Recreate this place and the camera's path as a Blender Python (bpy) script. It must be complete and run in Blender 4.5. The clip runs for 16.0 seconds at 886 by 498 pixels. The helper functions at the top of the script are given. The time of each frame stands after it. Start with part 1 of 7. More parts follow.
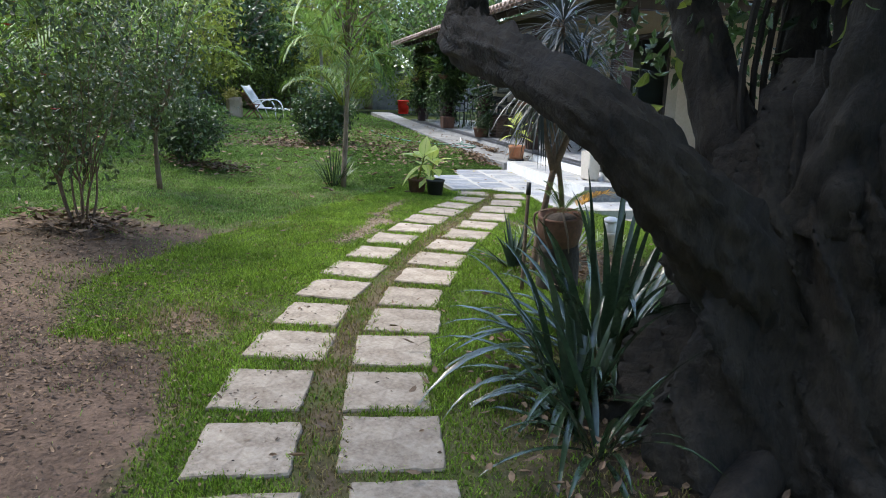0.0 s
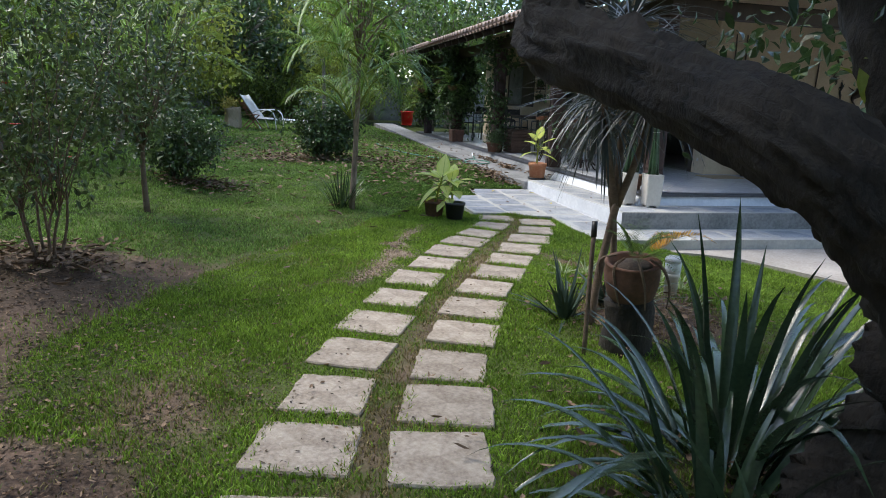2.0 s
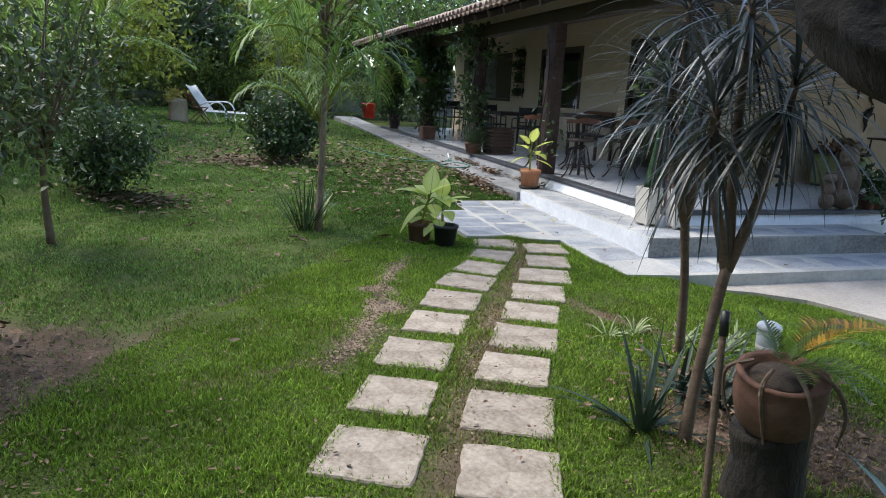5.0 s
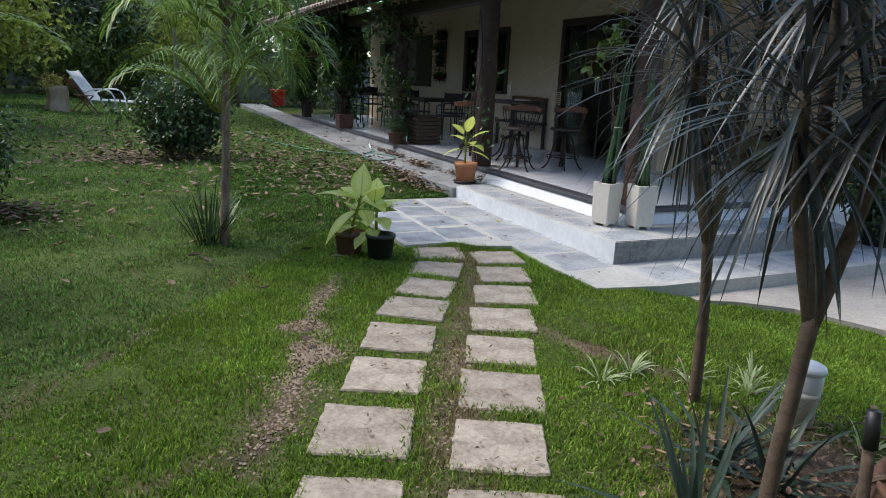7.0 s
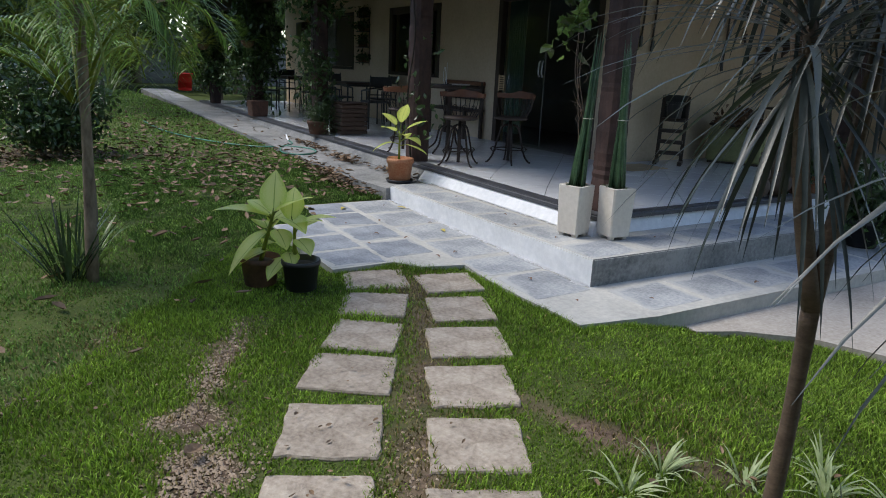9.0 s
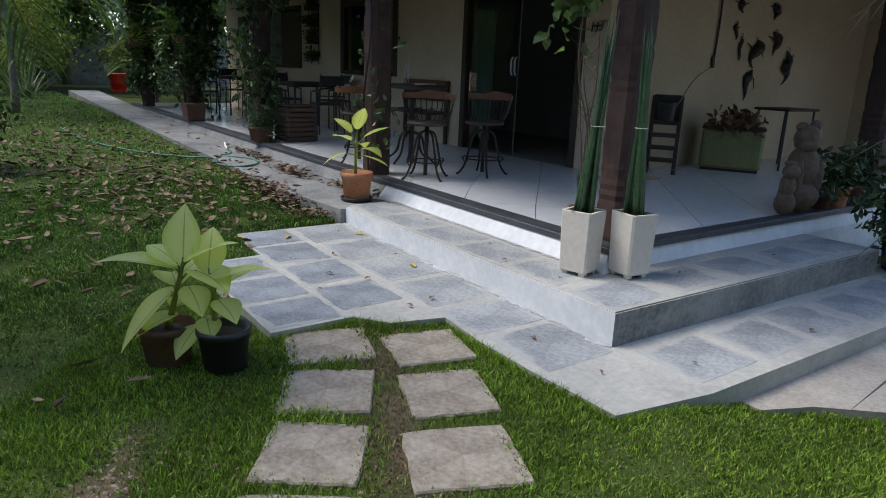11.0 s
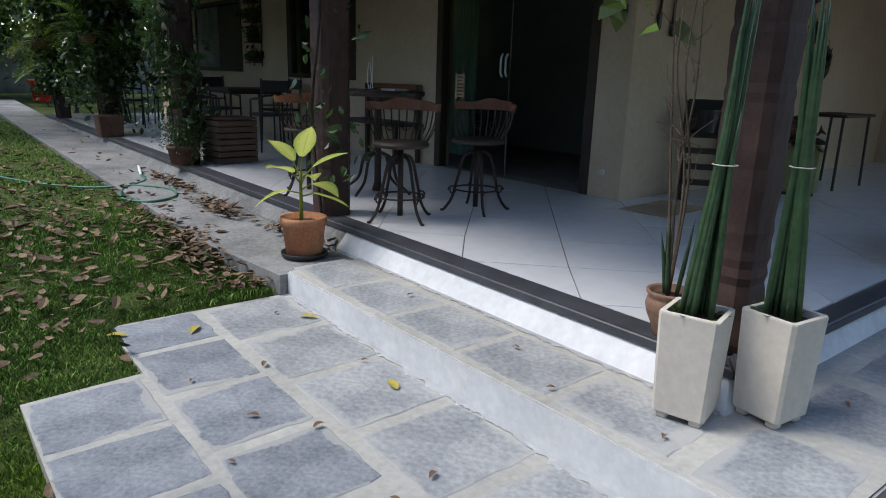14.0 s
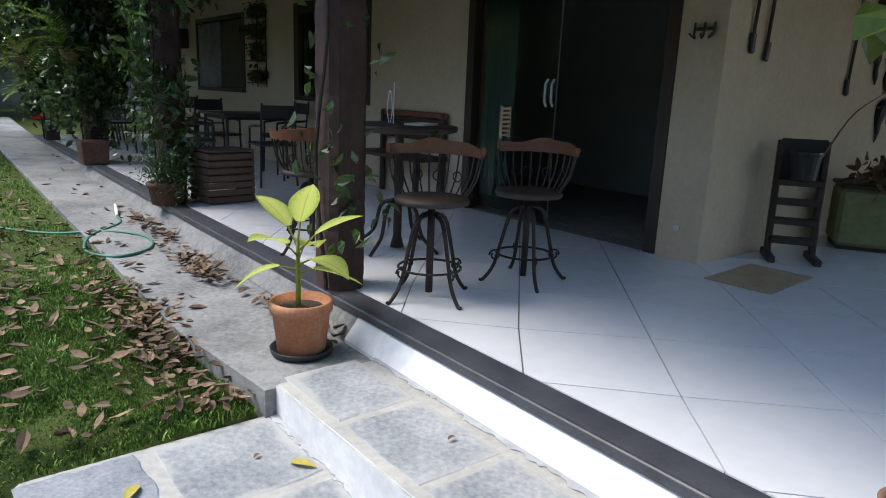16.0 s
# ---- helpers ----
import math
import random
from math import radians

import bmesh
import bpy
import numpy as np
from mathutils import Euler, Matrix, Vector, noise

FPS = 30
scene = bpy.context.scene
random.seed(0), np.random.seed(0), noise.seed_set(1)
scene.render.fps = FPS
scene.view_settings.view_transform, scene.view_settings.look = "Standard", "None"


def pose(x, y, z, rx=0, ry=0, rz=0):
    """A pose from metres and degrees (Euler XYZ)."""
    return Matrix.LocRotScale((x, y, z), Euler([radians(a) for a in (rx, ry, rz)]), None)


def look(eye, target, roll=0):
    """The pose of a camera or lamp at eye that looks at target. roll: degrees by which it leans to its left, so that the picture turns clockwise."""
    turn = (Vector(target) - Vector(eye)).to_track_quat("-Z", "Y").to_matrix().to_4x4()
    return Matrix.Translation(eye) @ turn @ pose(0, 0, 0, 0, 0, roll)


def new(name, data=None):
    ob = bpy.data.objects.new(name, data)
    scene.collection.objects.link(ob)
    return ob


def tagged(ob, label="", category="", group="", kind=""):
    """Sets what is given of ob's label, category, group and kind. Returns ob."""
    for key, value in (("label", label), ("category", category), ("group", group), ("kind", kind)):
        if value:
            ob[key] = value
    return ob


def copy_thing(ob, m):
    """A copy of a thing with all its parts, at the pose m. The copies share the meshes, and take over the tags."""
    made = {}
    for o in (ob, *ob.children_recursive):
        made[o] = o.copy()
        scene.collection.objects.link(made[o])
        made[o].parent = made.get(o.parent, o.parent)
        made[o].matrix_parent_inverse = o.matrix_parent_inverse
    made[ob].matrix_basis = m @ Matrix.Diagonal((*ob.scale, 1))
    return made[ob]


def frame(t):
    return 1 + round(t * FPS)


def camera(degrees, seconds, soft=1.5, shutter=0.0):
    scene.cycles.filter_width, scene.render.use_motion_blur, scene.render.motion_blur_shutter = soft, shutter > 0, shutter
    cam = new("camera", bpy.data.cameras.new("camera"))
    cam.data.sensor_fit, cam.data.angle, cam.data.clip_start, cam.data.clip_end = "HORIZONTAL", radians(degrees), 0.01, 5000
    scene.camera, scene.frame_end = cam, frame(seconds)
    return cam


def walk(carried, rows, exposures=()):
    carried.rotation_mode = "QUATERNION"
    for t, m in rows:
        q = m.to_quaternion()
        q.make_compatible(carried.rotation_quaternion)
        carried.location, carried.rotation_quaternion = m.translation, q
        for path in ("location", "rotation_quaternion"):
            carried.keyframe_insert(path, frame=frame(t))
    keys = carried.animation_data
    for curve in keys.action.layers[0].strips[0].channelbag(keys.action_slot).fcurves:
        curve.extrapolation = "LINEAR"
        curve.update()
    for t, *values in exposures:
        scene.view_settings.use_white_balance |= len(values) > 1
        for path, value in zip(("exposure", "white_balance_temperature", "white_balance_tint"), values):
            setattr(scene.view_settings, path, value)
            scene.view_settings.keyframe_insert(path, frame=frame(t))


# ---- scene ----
cam = camera(67.5, 16.0, soft=1.0)
PATH = [
    (0, (-3.838, -7.78, 1.34), (-3.356, -5.895, 0.875), 1.9),
    (0.5, (-3.866, -7.652, 1.354), (-3.381, -5.764, 0.908), 1.7),
    (1, (-3.83, -7.43, 1.347), (-3.331, -5.543, 0.908), 1.7),
    (1.5, (-3.825, -7.144, 1.332), (-3.337, -5.253, 0.901), 2.2),
    (2, (-3.878, -6.806, 1.364), (-3.388, -4.916, 0.928), 2.4),
    (2.5, (-3.878, -6.526, 1.385), (-3.375, -4.644, 0.935), 2.4),
    (3, (-3.857, -6.289, 1.403), (-3.346, -4.409, 0.95), 2.5),
    (5.5, (-3.8, -5.031, 1.45), (-3.133, -3.205, 0.983), 2.5),
    (6, (-3.795, -4.819, 1.456), (-3.06, -3.021, 0.979), 1.9),
    (6.5, (-3.709, -4.52, 1.467), (-2.914, -2.749, 0.986), 1.7),
    (7, (-3.636, -4.234, 1.425), (-2.793, -2.487, 0.937), 2.6),
    (7.5, (-3.593, -3.929, 1.444), (-2.691, -2.225, 0.915), 3.0),
    (8, (-3.469, -3.647, 1.441), (-2.512, -1.983, 0.881), 2.8),
    (8.5, (-3.331, -3.426, 1.457), (-2.339, -1.776, 0.915), 2.0),
    (9, (-3.206, -3.132, 1.412), (-2.171, -1.503, 0.887), 2.6),
    (11.3, (-2.565, -1.905, 1.378), (-1.398, -0.365, 0.858), 2.2),
    (11.5, (-2.493, -1.779, 1.386), (-1.311, -0.252, 0.868), 2.1),
    (12, (-2.334, -1.538, 1.392), (-1.138, -0.02, 0.877), 2.0),
    (12.5, (-2.177, -1.251, 1.387), (-0.975, 0.265, 0.877), 1.9),
    (13, (-2.025, -1.001, 1.373), (-0.814, 0.506, 0.861), 1.8),
    (13.5, (-1.833, -0.733, 1.377), (-0.608, 0.765, 0.87), 1.8),
    (14, (-1.71, -0.504, 1.355), (-0.474, 0.984, 0.847), 1.8),
    (14.5, (-1.604, -0.242, 1.389), (-0.374, 1.251, 0.881), 2.5),
    (15, (-1.42, 0.035, 1.363), (-0.198, 1.535, 0.858), 2.4),
    (15.2, (-1.37, 0.128, 1.372), (-0.143, 1.624, 0.866), 2.6),
    (15.5, (-1.265, 0.271, 1.354), (-0.04, 1.772, 0.857), 2.6),
    (16, (-1.11, 0.53, 1.436), (0.113, 2.044, 0.976), 2.4),
]
walk(cam, [(t, look(e, g, r)) for t, e, g, r in PATH], exposures=[(0, 1.76), (1, 1.44), (2, 1.36), (5.5, 1.47), (6.5, 1.28), (8, 1.02), (9, 0.95), (12.5, 0.88), (14, 0.93), (15.5, 1.12), (16, 1.44)])

# ---- world and light ----
world = bpy.data.worlds.new("sky")
scene.world = world
world.use_nodes = True
wn = world.node_tree
sky = wn.nodes.new("ShaderNodeTexSky")
sky.sky_type, sky.sun_disc = "NISHITA", False
sky.sun_elevation, sky.sun_rotation = radians(59), radians(-50)
wn.links.new(sky.outputs[0], wn.nodes["Background"].inputs[0])
wn.nodes["Background"].inputs[1].default_value = 0.15
sun_data = bpy.data.lights.new("sun", "SUN")
sun_data.energy, sun_data.angle, sun_data.color = 1.5, radians(28), (1.0, 0.95, 0.86)
sun = new("sun", sun_data)
sun.matrix_world = look((-6.0, 5.0, 13), (0, 0, 0))


# ---- materials ----
def material(name, dark, light, scale=8.0, rough=0.8, bump=0.25, fine=60.0, metal=0.0, stretch=(1, 1, 1), island=0.0, spec=0.5, rough_var=0.12, contrast=(0.3, 0.7)):
    m = bpy.data.materials.new(name)
    m.use_nodes = True
    nt = m.node_tree
    b = nt.nodes["Principled BSDF"]
    link, node = nt.links.new, nt.nodes.new
    tc, mp = node("ShaderNodeTexCoord"), node("ShaderNodeMapping")
    mp.inputs["Scale"].default_value = stretch
    link(tc.outputs["Object"], mp.inputs[0])
    big, small = node("ShaderNodeTexNoise"), node("ShaderNodeTexNoise")
    for n, s in ((big, scale), (small, fine)):
        n.inputs["Scale"].default_value, n.inputs["Detail"].default_value, n.inputs["Roughness"].default_value = s, 5, 0.62
        link(mp.outputs[0], n.inputs["Vector"])
    mix = node("ShaderNodeMath")
    mix.operation = "MULTIPLY_ADD"
    mix.inputs[1].default_value = 0.45
    link(small.outputs[0], mix.inputs[0])
    part_big = node("ShaderNodeMath")
    part_big.operation = "MULTIPLY"
    part_big.inputs[1].default_value = 0.6
    link(big.outputs[0], part_big.inputs[0])
    link(part_big.outputs[0], mix.inputs[2])
    ramp = node("ShaderNodeValToRGB")
    ramp.color_ramp.elements[0].position, ramp.color_ramp.elements[1].position = contrast
    ramp.color_ramp.elements[0].color, ramp.color_ramp.elements[1].color = (*dark, 1), (*light, 1)
    link(mix.outputs[0], ramp.inputs[0])
    colour = ramp.outputs[0]
    if island:
        hsv, rnd, geo = node("ShaderNodeHueSaturation"), node("ShaderNodeMapRange"), node("ShaderNodeNewGeometry")
        rnd.inputs["To Min"].default_value, rnd.inputs["To Max"].default_value = 1 - island, 1 + island
        link(geo.outputs["Random Per Island"], rnd.inputs[0])
        link(rnd.outputs[0], hsv.inputs["Value"])
        link(colour, hsv.inputs["Color"])
        colour = hsv.outputs[0]
    link(colour, b.inputs["Base Color"])
    rr = node("ShaderNodeMapRange")
    rr.inputs["To Min"].default_value, rr.inputs["To Max"].default_value = max(0.02, rough - rough_var), min(1, rough + rough_var)
    link(small.outputs[0], rr.inputs[0])
    link(rr.outputs[0], b.inputs["Roughness"])
    b.inputs["Metallic"].default_value, b.inputs["Specular IOR Level"].default_value = metal, spec
    if bump:
        bp = node("ShaderNodeBump")
        bp.inputs["Strength"].default_value, bp.inputs["Distance"].default_value = bump, 0.01
        link(mix.outputs[0], bp.inputs["Height"])
        link(bp.outputs[0], b.inputs["Normal"])
    return m


def foliage(name, dark, light, rough=0.45, through_light=0.35, scale=3.0, spec=0.45, island=0.6):
    """Leaves: colour varies leaf by leaf; some light passes through."""
    m = material(name, dark, light, scale=scale, rough=rough, bump=0.12, fine=45.0, island=island, spec=spec)
    nt = m.node_tree
    b, out = nt.nodes["Principled BSDF"], nt.nodes["Material Output"]
    tr, mx = nt.nodes.new("ShaderNodeBsdfTranslucent"), nt.nodes.new("ShaderNodeMixShader")
    nt.links.new(b.inputs["Base Color"].links[0].from_socket, tr.inputs[0])
    mx.inputs[0].default_value = through_light
    nt.links.new(b.outputs[0], mx.inputs[1])
    nt.links.new(tr.outputs[0], mx.inputs[2])
    nt.links.new(mx.outputs[0], out.inputs[0])
    return m


def tint_by_object(m, amount):
    """Vary a material from piece to piece."""
    nt = m.node_tree
    b = nt.nodes["Principled BSDF"]
    src = b.inputs["Base Color"].links[0].from_socket
    info, rnd, hsv = nt.nodes.new("ShaderNodeObjectInfo"), nt.nodes.new("ShaderNodeMapRange"), nt.nodes.new("ShaderNodeHueSaturation")
    rnd.inputs["To Min"].default_value, rnd.inputs["To Max"].default_value = 1 - amount, 1 + amount
    nt.links.new(info.outputs["Random"], rnd.inputs[0])
    nt.links.new(rnd.outputs[0], hsv.inputs["Value"])
    nt.links.new(src, hsv.inputs["Color"])
    nt.links.new(hsv.outputs[0], b.inputs["Base Color"])
    return m


def smeared_joints(m, w, h, colour, reach=0.80):
    """Whitewash dragged over the rim of a laid stone, with a ragged inner border."""
    nt = m.node_tree
    node, link = nt.nodes.new, nt.links.new
    b = nt.nodes["Principled BSDF"]
    src = b.inputs["Base Color"].links[0].from_socket
    tc, sep, ns, fine = node("ShaderNodeTexCoord"), node("ShaderNodeSeparateXYZ"), node("ShaderNodeTexNoise"), node("ShaderNodeTexNoise")
    link(tc.outputs["Object"], sep.inputs[0])
    geo = node("ShaderNodeNewGeometry")
    ns.inputs["Scale"].default_value, ns.inputs["Detail"].default_value, ns.inputs["Roughness"].default_value = 4.0, 6, 0.7
    fine.inputs["Scale"].default_value, fine.inputs["Detail"].default_value = 1.7, 4
    link(geo.outputs["Position"], ns.inputs["Vector"])
    link(geo.outputs["Position"], fine.inputs["Vector"])

    def calc(op, a, c):
        n = node("ShaderNodeMath")
        n.operation = op
        for i, q in enumerate((a, c)):
            if isinstance(q, float):
                n.inputs[i].default_value = q
            else:
                link(q, n.inputs[i])
        return n.outputs[0]

    ax = calc("DIVIDE", calc("ABSOLUTE", sep.outputs[0], 0.0), w / 2)
    ay = calc("DIVIDE", calc("ABSOLUTE", sep.outputs[1], 0.0), h / 2)
    rim = calc("MAXIMUM", ax, ay)
    ragged = calc("MULTIPLY", calc("SUBTRACT", ns.outputs[0], 0.5), 0.75)
    broad = calc("MULTIPLY", calc("SUBTRACT", fine.outputs[0], 0.5), 1.1)
    total = calc("ADD", calc("ADD", rim, ragged), broad)
    ramp = node("ShaderNodeValToRGB")
    ramp.color_ramp.elements[0].position, ramp.color_ramp.elements[1].position = reach - 0.10, reach + 0.16
    link(total, ramp.inputs[0])
    soft = calc("MULTIPLY", ramp.outputs[0], 0.85)
    mix = node("ShaderNodeMix")
    mix.data_type = "RGBA"
    link(soft, mix.inputs[0])
    link(src, mix.inputs[6])
    mix.inputs[7].default_value = (*colour, 1)
    link(mix.outputs[2], b.inputs["Base Color"])
    return m


M_SOIL = material("bare_soil", (0.06, 0.042, 0.032), (0.24, 0.175, 0.13), scale=2.2, fine=38, rough=0.95, bump=0.9, spec=0.2)
M_SAND = material("pale_sandy_grit", (0.24, 0.18, 0.125), (0.44, 0.35, 0.26), scale=9, fine=60, rough=0.95, bump=0.3, spec=0.2)
M_SLAB = tint_by_object(material("rough_sandstone", (0.165, 0.130, 0.098), (0.445, 0.385, 0.315), scale=6, fine=38, rough=0.9, bump=1.6, spec=0.25, contrast=(0.36, 0.66)), 0.09)
M_MORTAR = material("pale_mortar", (0.30, 0.30, 0.285), (0.52, 0.505, 0.465), scale=2.2, fine=30, rough=0.9, bump=0.5, spec=0.25, contrast=(0.34, 0.70))
M_SLATE = smeared_joints(tint_by_object(material("grey_blue_slate", (0.10, 0.115, 0.14), (0.33, 0.35, 0.375), scale=4, fine=60, rough=0.75, bump=0.7, spec=0.4, contrast=(0.36, 0.70)), 0.16), 0.385, 0.385, (0.38, 0.38, 0.365), 1.06)
M_SLATE_PALE = smeared_joints(tint_by_object(material("whitewashed_slate", (0.155, 0.172, 0.195), (0.42, 0.43, 0.435), scale=2.6, fine=40, rough=0.8, bump=0.5, spec=0.3, contrast=(0.36, 0.68)), 0.10), 0.50, 0.40, (0.42, 0.42, 0.41), 0.95)
M_WHITEWASH = material("whitewash", (0.54, 0.56, 0.59), (0.78, 0.79, 0.81), scale=2.0, fine=18, rough=0.85, bump=0.4, spec=0.3, contrast=(0.32, 0.66))
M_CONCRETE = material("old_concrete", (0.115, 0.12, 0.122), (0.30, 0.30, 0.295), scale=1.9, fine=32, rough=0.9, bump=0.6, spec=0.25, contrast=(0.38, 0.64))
M_DRIVE = material("sandy_concrete", (0.25, 0.225, 0.195), (0.47, 0.43, 0.385), scale=1.6, fine=36, rough=0.92, bump=0.5, spec=0.2, contrast=(0.36, 0.66))
M_GRANITE = material("dark_granite_strip", (0.024, 0.026, 0.031), (0.085, 0.09, 0.105), scale=5, fine=60, rough=0.45, bump=0.1)
M_TILE = tint_by_object(material("glossy_white_tile", (0.70, 0.71, 0.735), (0.82, 0.83, 0.845), scale=1.2, fine=9, rough=0.16, bump=0.02, rough_var=0.06), 0.02)
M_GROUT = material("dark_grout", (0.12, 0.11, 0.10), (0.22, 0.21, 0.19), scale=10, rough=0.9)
M_WALL = material("cream_plaster", (0.50, 0.385, 0.265), (0.66, 0.535, 0.39), scale=1.1, fine=24, rough=0.92, bump=0.15, spec=0.2)
M_DARKWOOD = material("dark_stained_wood", (0.02, 0.013, 0.010), (0.065, 0.042, 0.032), scale=6, fine=40, rough=0.6, bump=0.35, stretch=(1, 1, 0.2))
M_POST = material("rough_palm_post", (0.016, 0.009, 0.008), (0.085, 0.046, 0.038), scale=7, fine=34, rough=0.8, bump=0.9, stretch=(1, 1, 0.45))
M_REDWOOD = material("reddish_polished_wood", (0.10, 0.035, 0.018), (0.24, 0.095, 0.05), scale=5, fine=36, rough=0.4, bump=0.15, stretch=(0.3, 1, 1))
M_IRON = material("brown_wrought_iron", (0.022, 0.017, 0.015), (0.06, 0.045, 0.04), scale=12, fine=80, rough=0.55, bump=0.2, metal=0.6)
M_BLACKMETAL = material("black_painted_metal", (0.012, 0.012, 0.013), (0.035, 0.035, 0.037), scale=9, fine=70, rough=0.45, bump=0.1)
M_ROOF = material("clay_roof_tile", (0.24, 0.16, 0.12), (0.52, 0.40, 0.32), scale=2.5, fine=22, rough=0.85, bump=0.4)
# bark set darker than its own tone: the canopy's shade is in the colour
M_BARK = material("shade_darkened_bark", (0.004, 0.0032, 0.0025), (0.046, 0.036, 0.026), scale=6, fine=42, rough=0.9, bump=3.0, stretch=(1, 1, 0.45), contrast=(0.38, 0.66))
M_TRUNK = material("greyish_trunk_bark", (0.07, 0.055, 0.042), (0.25, 0.205, 0.16), scale=5, fine=30, rough=0.9, bump=0.8, stretch=(1, 1, 0.4))
M_CANE = material("dracaena_stem", (0.07, 0.045, 0.030), (0.20, 0.14, 0.098), scale=9, fine=50, rough=0.85, bump=0.7, stretch=(1, 1, 2.0))
M_TERRA = material("terracotta", (0.40, 0.125, 0.055), (0.56, 0.30, 0.17), scale=6, fine=60, rough=0.85, bump=0.25, contrast=(0.36, 0.66))
M_PALEWOOD = material("pale_cut_wood", (0.26, 0.18, 0.11), (0.52, 0.40, 0.27), scale=6, fine=40, rough=0.8, bump=0.4, stretch=(1, 1, 0.4))
M_PALETRUNK = material("pale_brown_bark", (0.085, 0.058, 0.042), (0.33, 0.255, 0.19), scale=6, fine=34, rough=0.9, bump=1.0, stretch=(1, 1, 0.4), contrast=(0.36, 0.68))
M_CLAY = material("brown_clay", (0.15, 0.075, 0.048), (0.34, 0.20, 0.135), scale=5, fine=40, rough=0.75, bump=0.2)
M_TERRA_OLD = material("weathered_terracotta", (0.045, 0.024, 0.017), (0.19, 0.095, 0.06), scale=4, fine=36, rough=0.9, bump=0.5)
M_BLACKPLASTIC = material("black_plastic", (0.010, 0.010, 0.011), (0.026, 0.026, 0.028), scale=6, fine=60, rough=0.45, bump=0.06)
M_PLANTER = material("cream_cement_planter", (0.56, 0.51, 0.45), (0.74, 0.69, 0.62), scale=3, fine=30, rough=0.8, bump=0.15, spec=0.3)
M_POTSOIL = material("potting_soil", (0.02, 0.015, 0.011), (0.075, 0.055, 0.04), scale=16, fine=80, rough=1, bump=1)
M_RED = material("red_plastic", (0.62, 0.012, 0.014), (0.78, 0.025, 0.028), scale=5, rough=0.45, bump=0.04)
M_WHITE = material("white_painted_frame", (0.70, 0.71, 0.72), (0.84, 0.85, 0.86), scale=5, rough=0.5, bump=0.05)
M_STATUE = material("carved_wood_figure", (0.05, 0.034, 0.024), (0.19, 0.135, 0.095), scale=9, fine=40, rough=0.85, bump=0.6)
M_GREENBOX = material("olive_painted_chest", (0.17, 0.175, 0.075), (0.29, 0.295, 0.13), scale=3, fine=24, rough=0.75, bump=0.12)
M_CURTAIN = material("teal_curtain", (0.12, 0.22, 0.20), (0.24, 0.38, 0.34), scale=3, fine=60, rough=0.9, bump=0.2, stretch=(1, 1, 0.2))
M_DARKROOM = material("dim_interior_plaster", (0.34, 0.34, 0.35), (0.46, 0.46, 0.47), scale=2, rough=0.9)
M_HOSE = material("green_rubber_hose", (0.03, 0.14, 0.10), (0.07, 0.25, 0.18), scale=9, rough=0.5, bump=0.05)
M_WICKER = material("brown_slatted_crate", (0.06, 0.035, 0.025), (0.16, 0.10, 0.07), scale=8, fine=50, rough=0.8, bump=0.5, stretch=(0.4, 1, 1))
M_DRYLEAF = material("dry_leaf", (0.045, 0.028, 0.018), (0.25, 0.165, 0.10), scale=5, fine=40, rough=0.8, bump=0.2, island=0.55)
M_YELLOWLEAF = material("fallen_yellow_leaf", (0.30, 0.24, 0.03), (0.48, 0.40, 0.09), scale=14, fine=60, rough=0.6, bump=0.15)
M_BROWNLEAF = material("fallen_brown_leaf", (0.09, 0.045, 0.025), (0.22, 0.12, 0.07), scale=14, fine=60, rough=0.7, bump=0.2)
M_TURF = foliage("bright_turf_blade", (0.048, 0.105, 0.012), (0.300, 0.450, 0.060), rough=0.6, through_light=0.3, scale=1.5, spec=0.2)
M_LAWN = foliage("older_lawn_blade", (0.072, 0.148, 0.030), (0.260, 0.395, 0.095), rough=0.65, through_light=0.25, scale=1.2, spec=0.2)
# lawn blade in a darker tone that holds the shade beside the walkway
M_LAWN_SHADE = foliage("shade_toned_lawn_blade", (0.020, 0.062, 0.008), (0.085, 0.165, 0.030), rough=0.65, through_light=0.25, scale=1.5, spec=0.15)
M_DRYGRASS = foliage("straw_coloured_blade", (0.17, 0.14, 0.06), (0.34, 0.28, 0.13), rough=0.8, through_light=0.2, scale=2, spec=0.1)
M_LEAF = foliage("mid_green_leaf", (0.030, 0.068, 0.014), (0.150, 0.235, 0.050), rough=0.33, spec=0.6)
M_LEAF_DARK = foliage("dark_green_leaf", (0.020, 0.046, 0.016), (0.080, 0.135, 0.040), rough=0.3, spec=0.6)
M_HEDGE = foliage("yellowish_hedge_leaf", (0.060, 0.105, 0.018), (0.240, 0.300, 0.060), rough=0.4, through_light=0.4)
M_LEAF_DULL = foliage("dull_glossy_leaf", (0.022, 0.040, 0.014), (0.110, 0.160, 0.050), rough=0.4, through_light=0.28, spec=0.5)
M_LEAF_LIGHT = foliage("yellow_green_leaf", (0.13, 0.18, 0.02), (0.34, 0.38, 0.07), through_light=0.4)
M_LEAF_SILVER = foliage("grey_green_leaf", (0.055, 0.095, 0.035), (0.165, 0.225, 0.095), rough=0.4)
M_PALM = foliage("palm_leaflet", (0.045, 0.112, 0.016), (0.265, 0.410, 0.085), rough=0.42, through_light=0.35)
M_STRAP = foliage("dark_glossy_strap_leaf", (0.010, 0.024, 0.012), (0.055, 0.095, 0.045), rough=0.2, through_light=0.15, spec=1.0)
M_DRAC = foliage("dracaena_leaf", (0.012, 0.018, 0.017), (0.052, 0.066, 0.062), rough=0.36, through_light=0.14, spec=0.6)
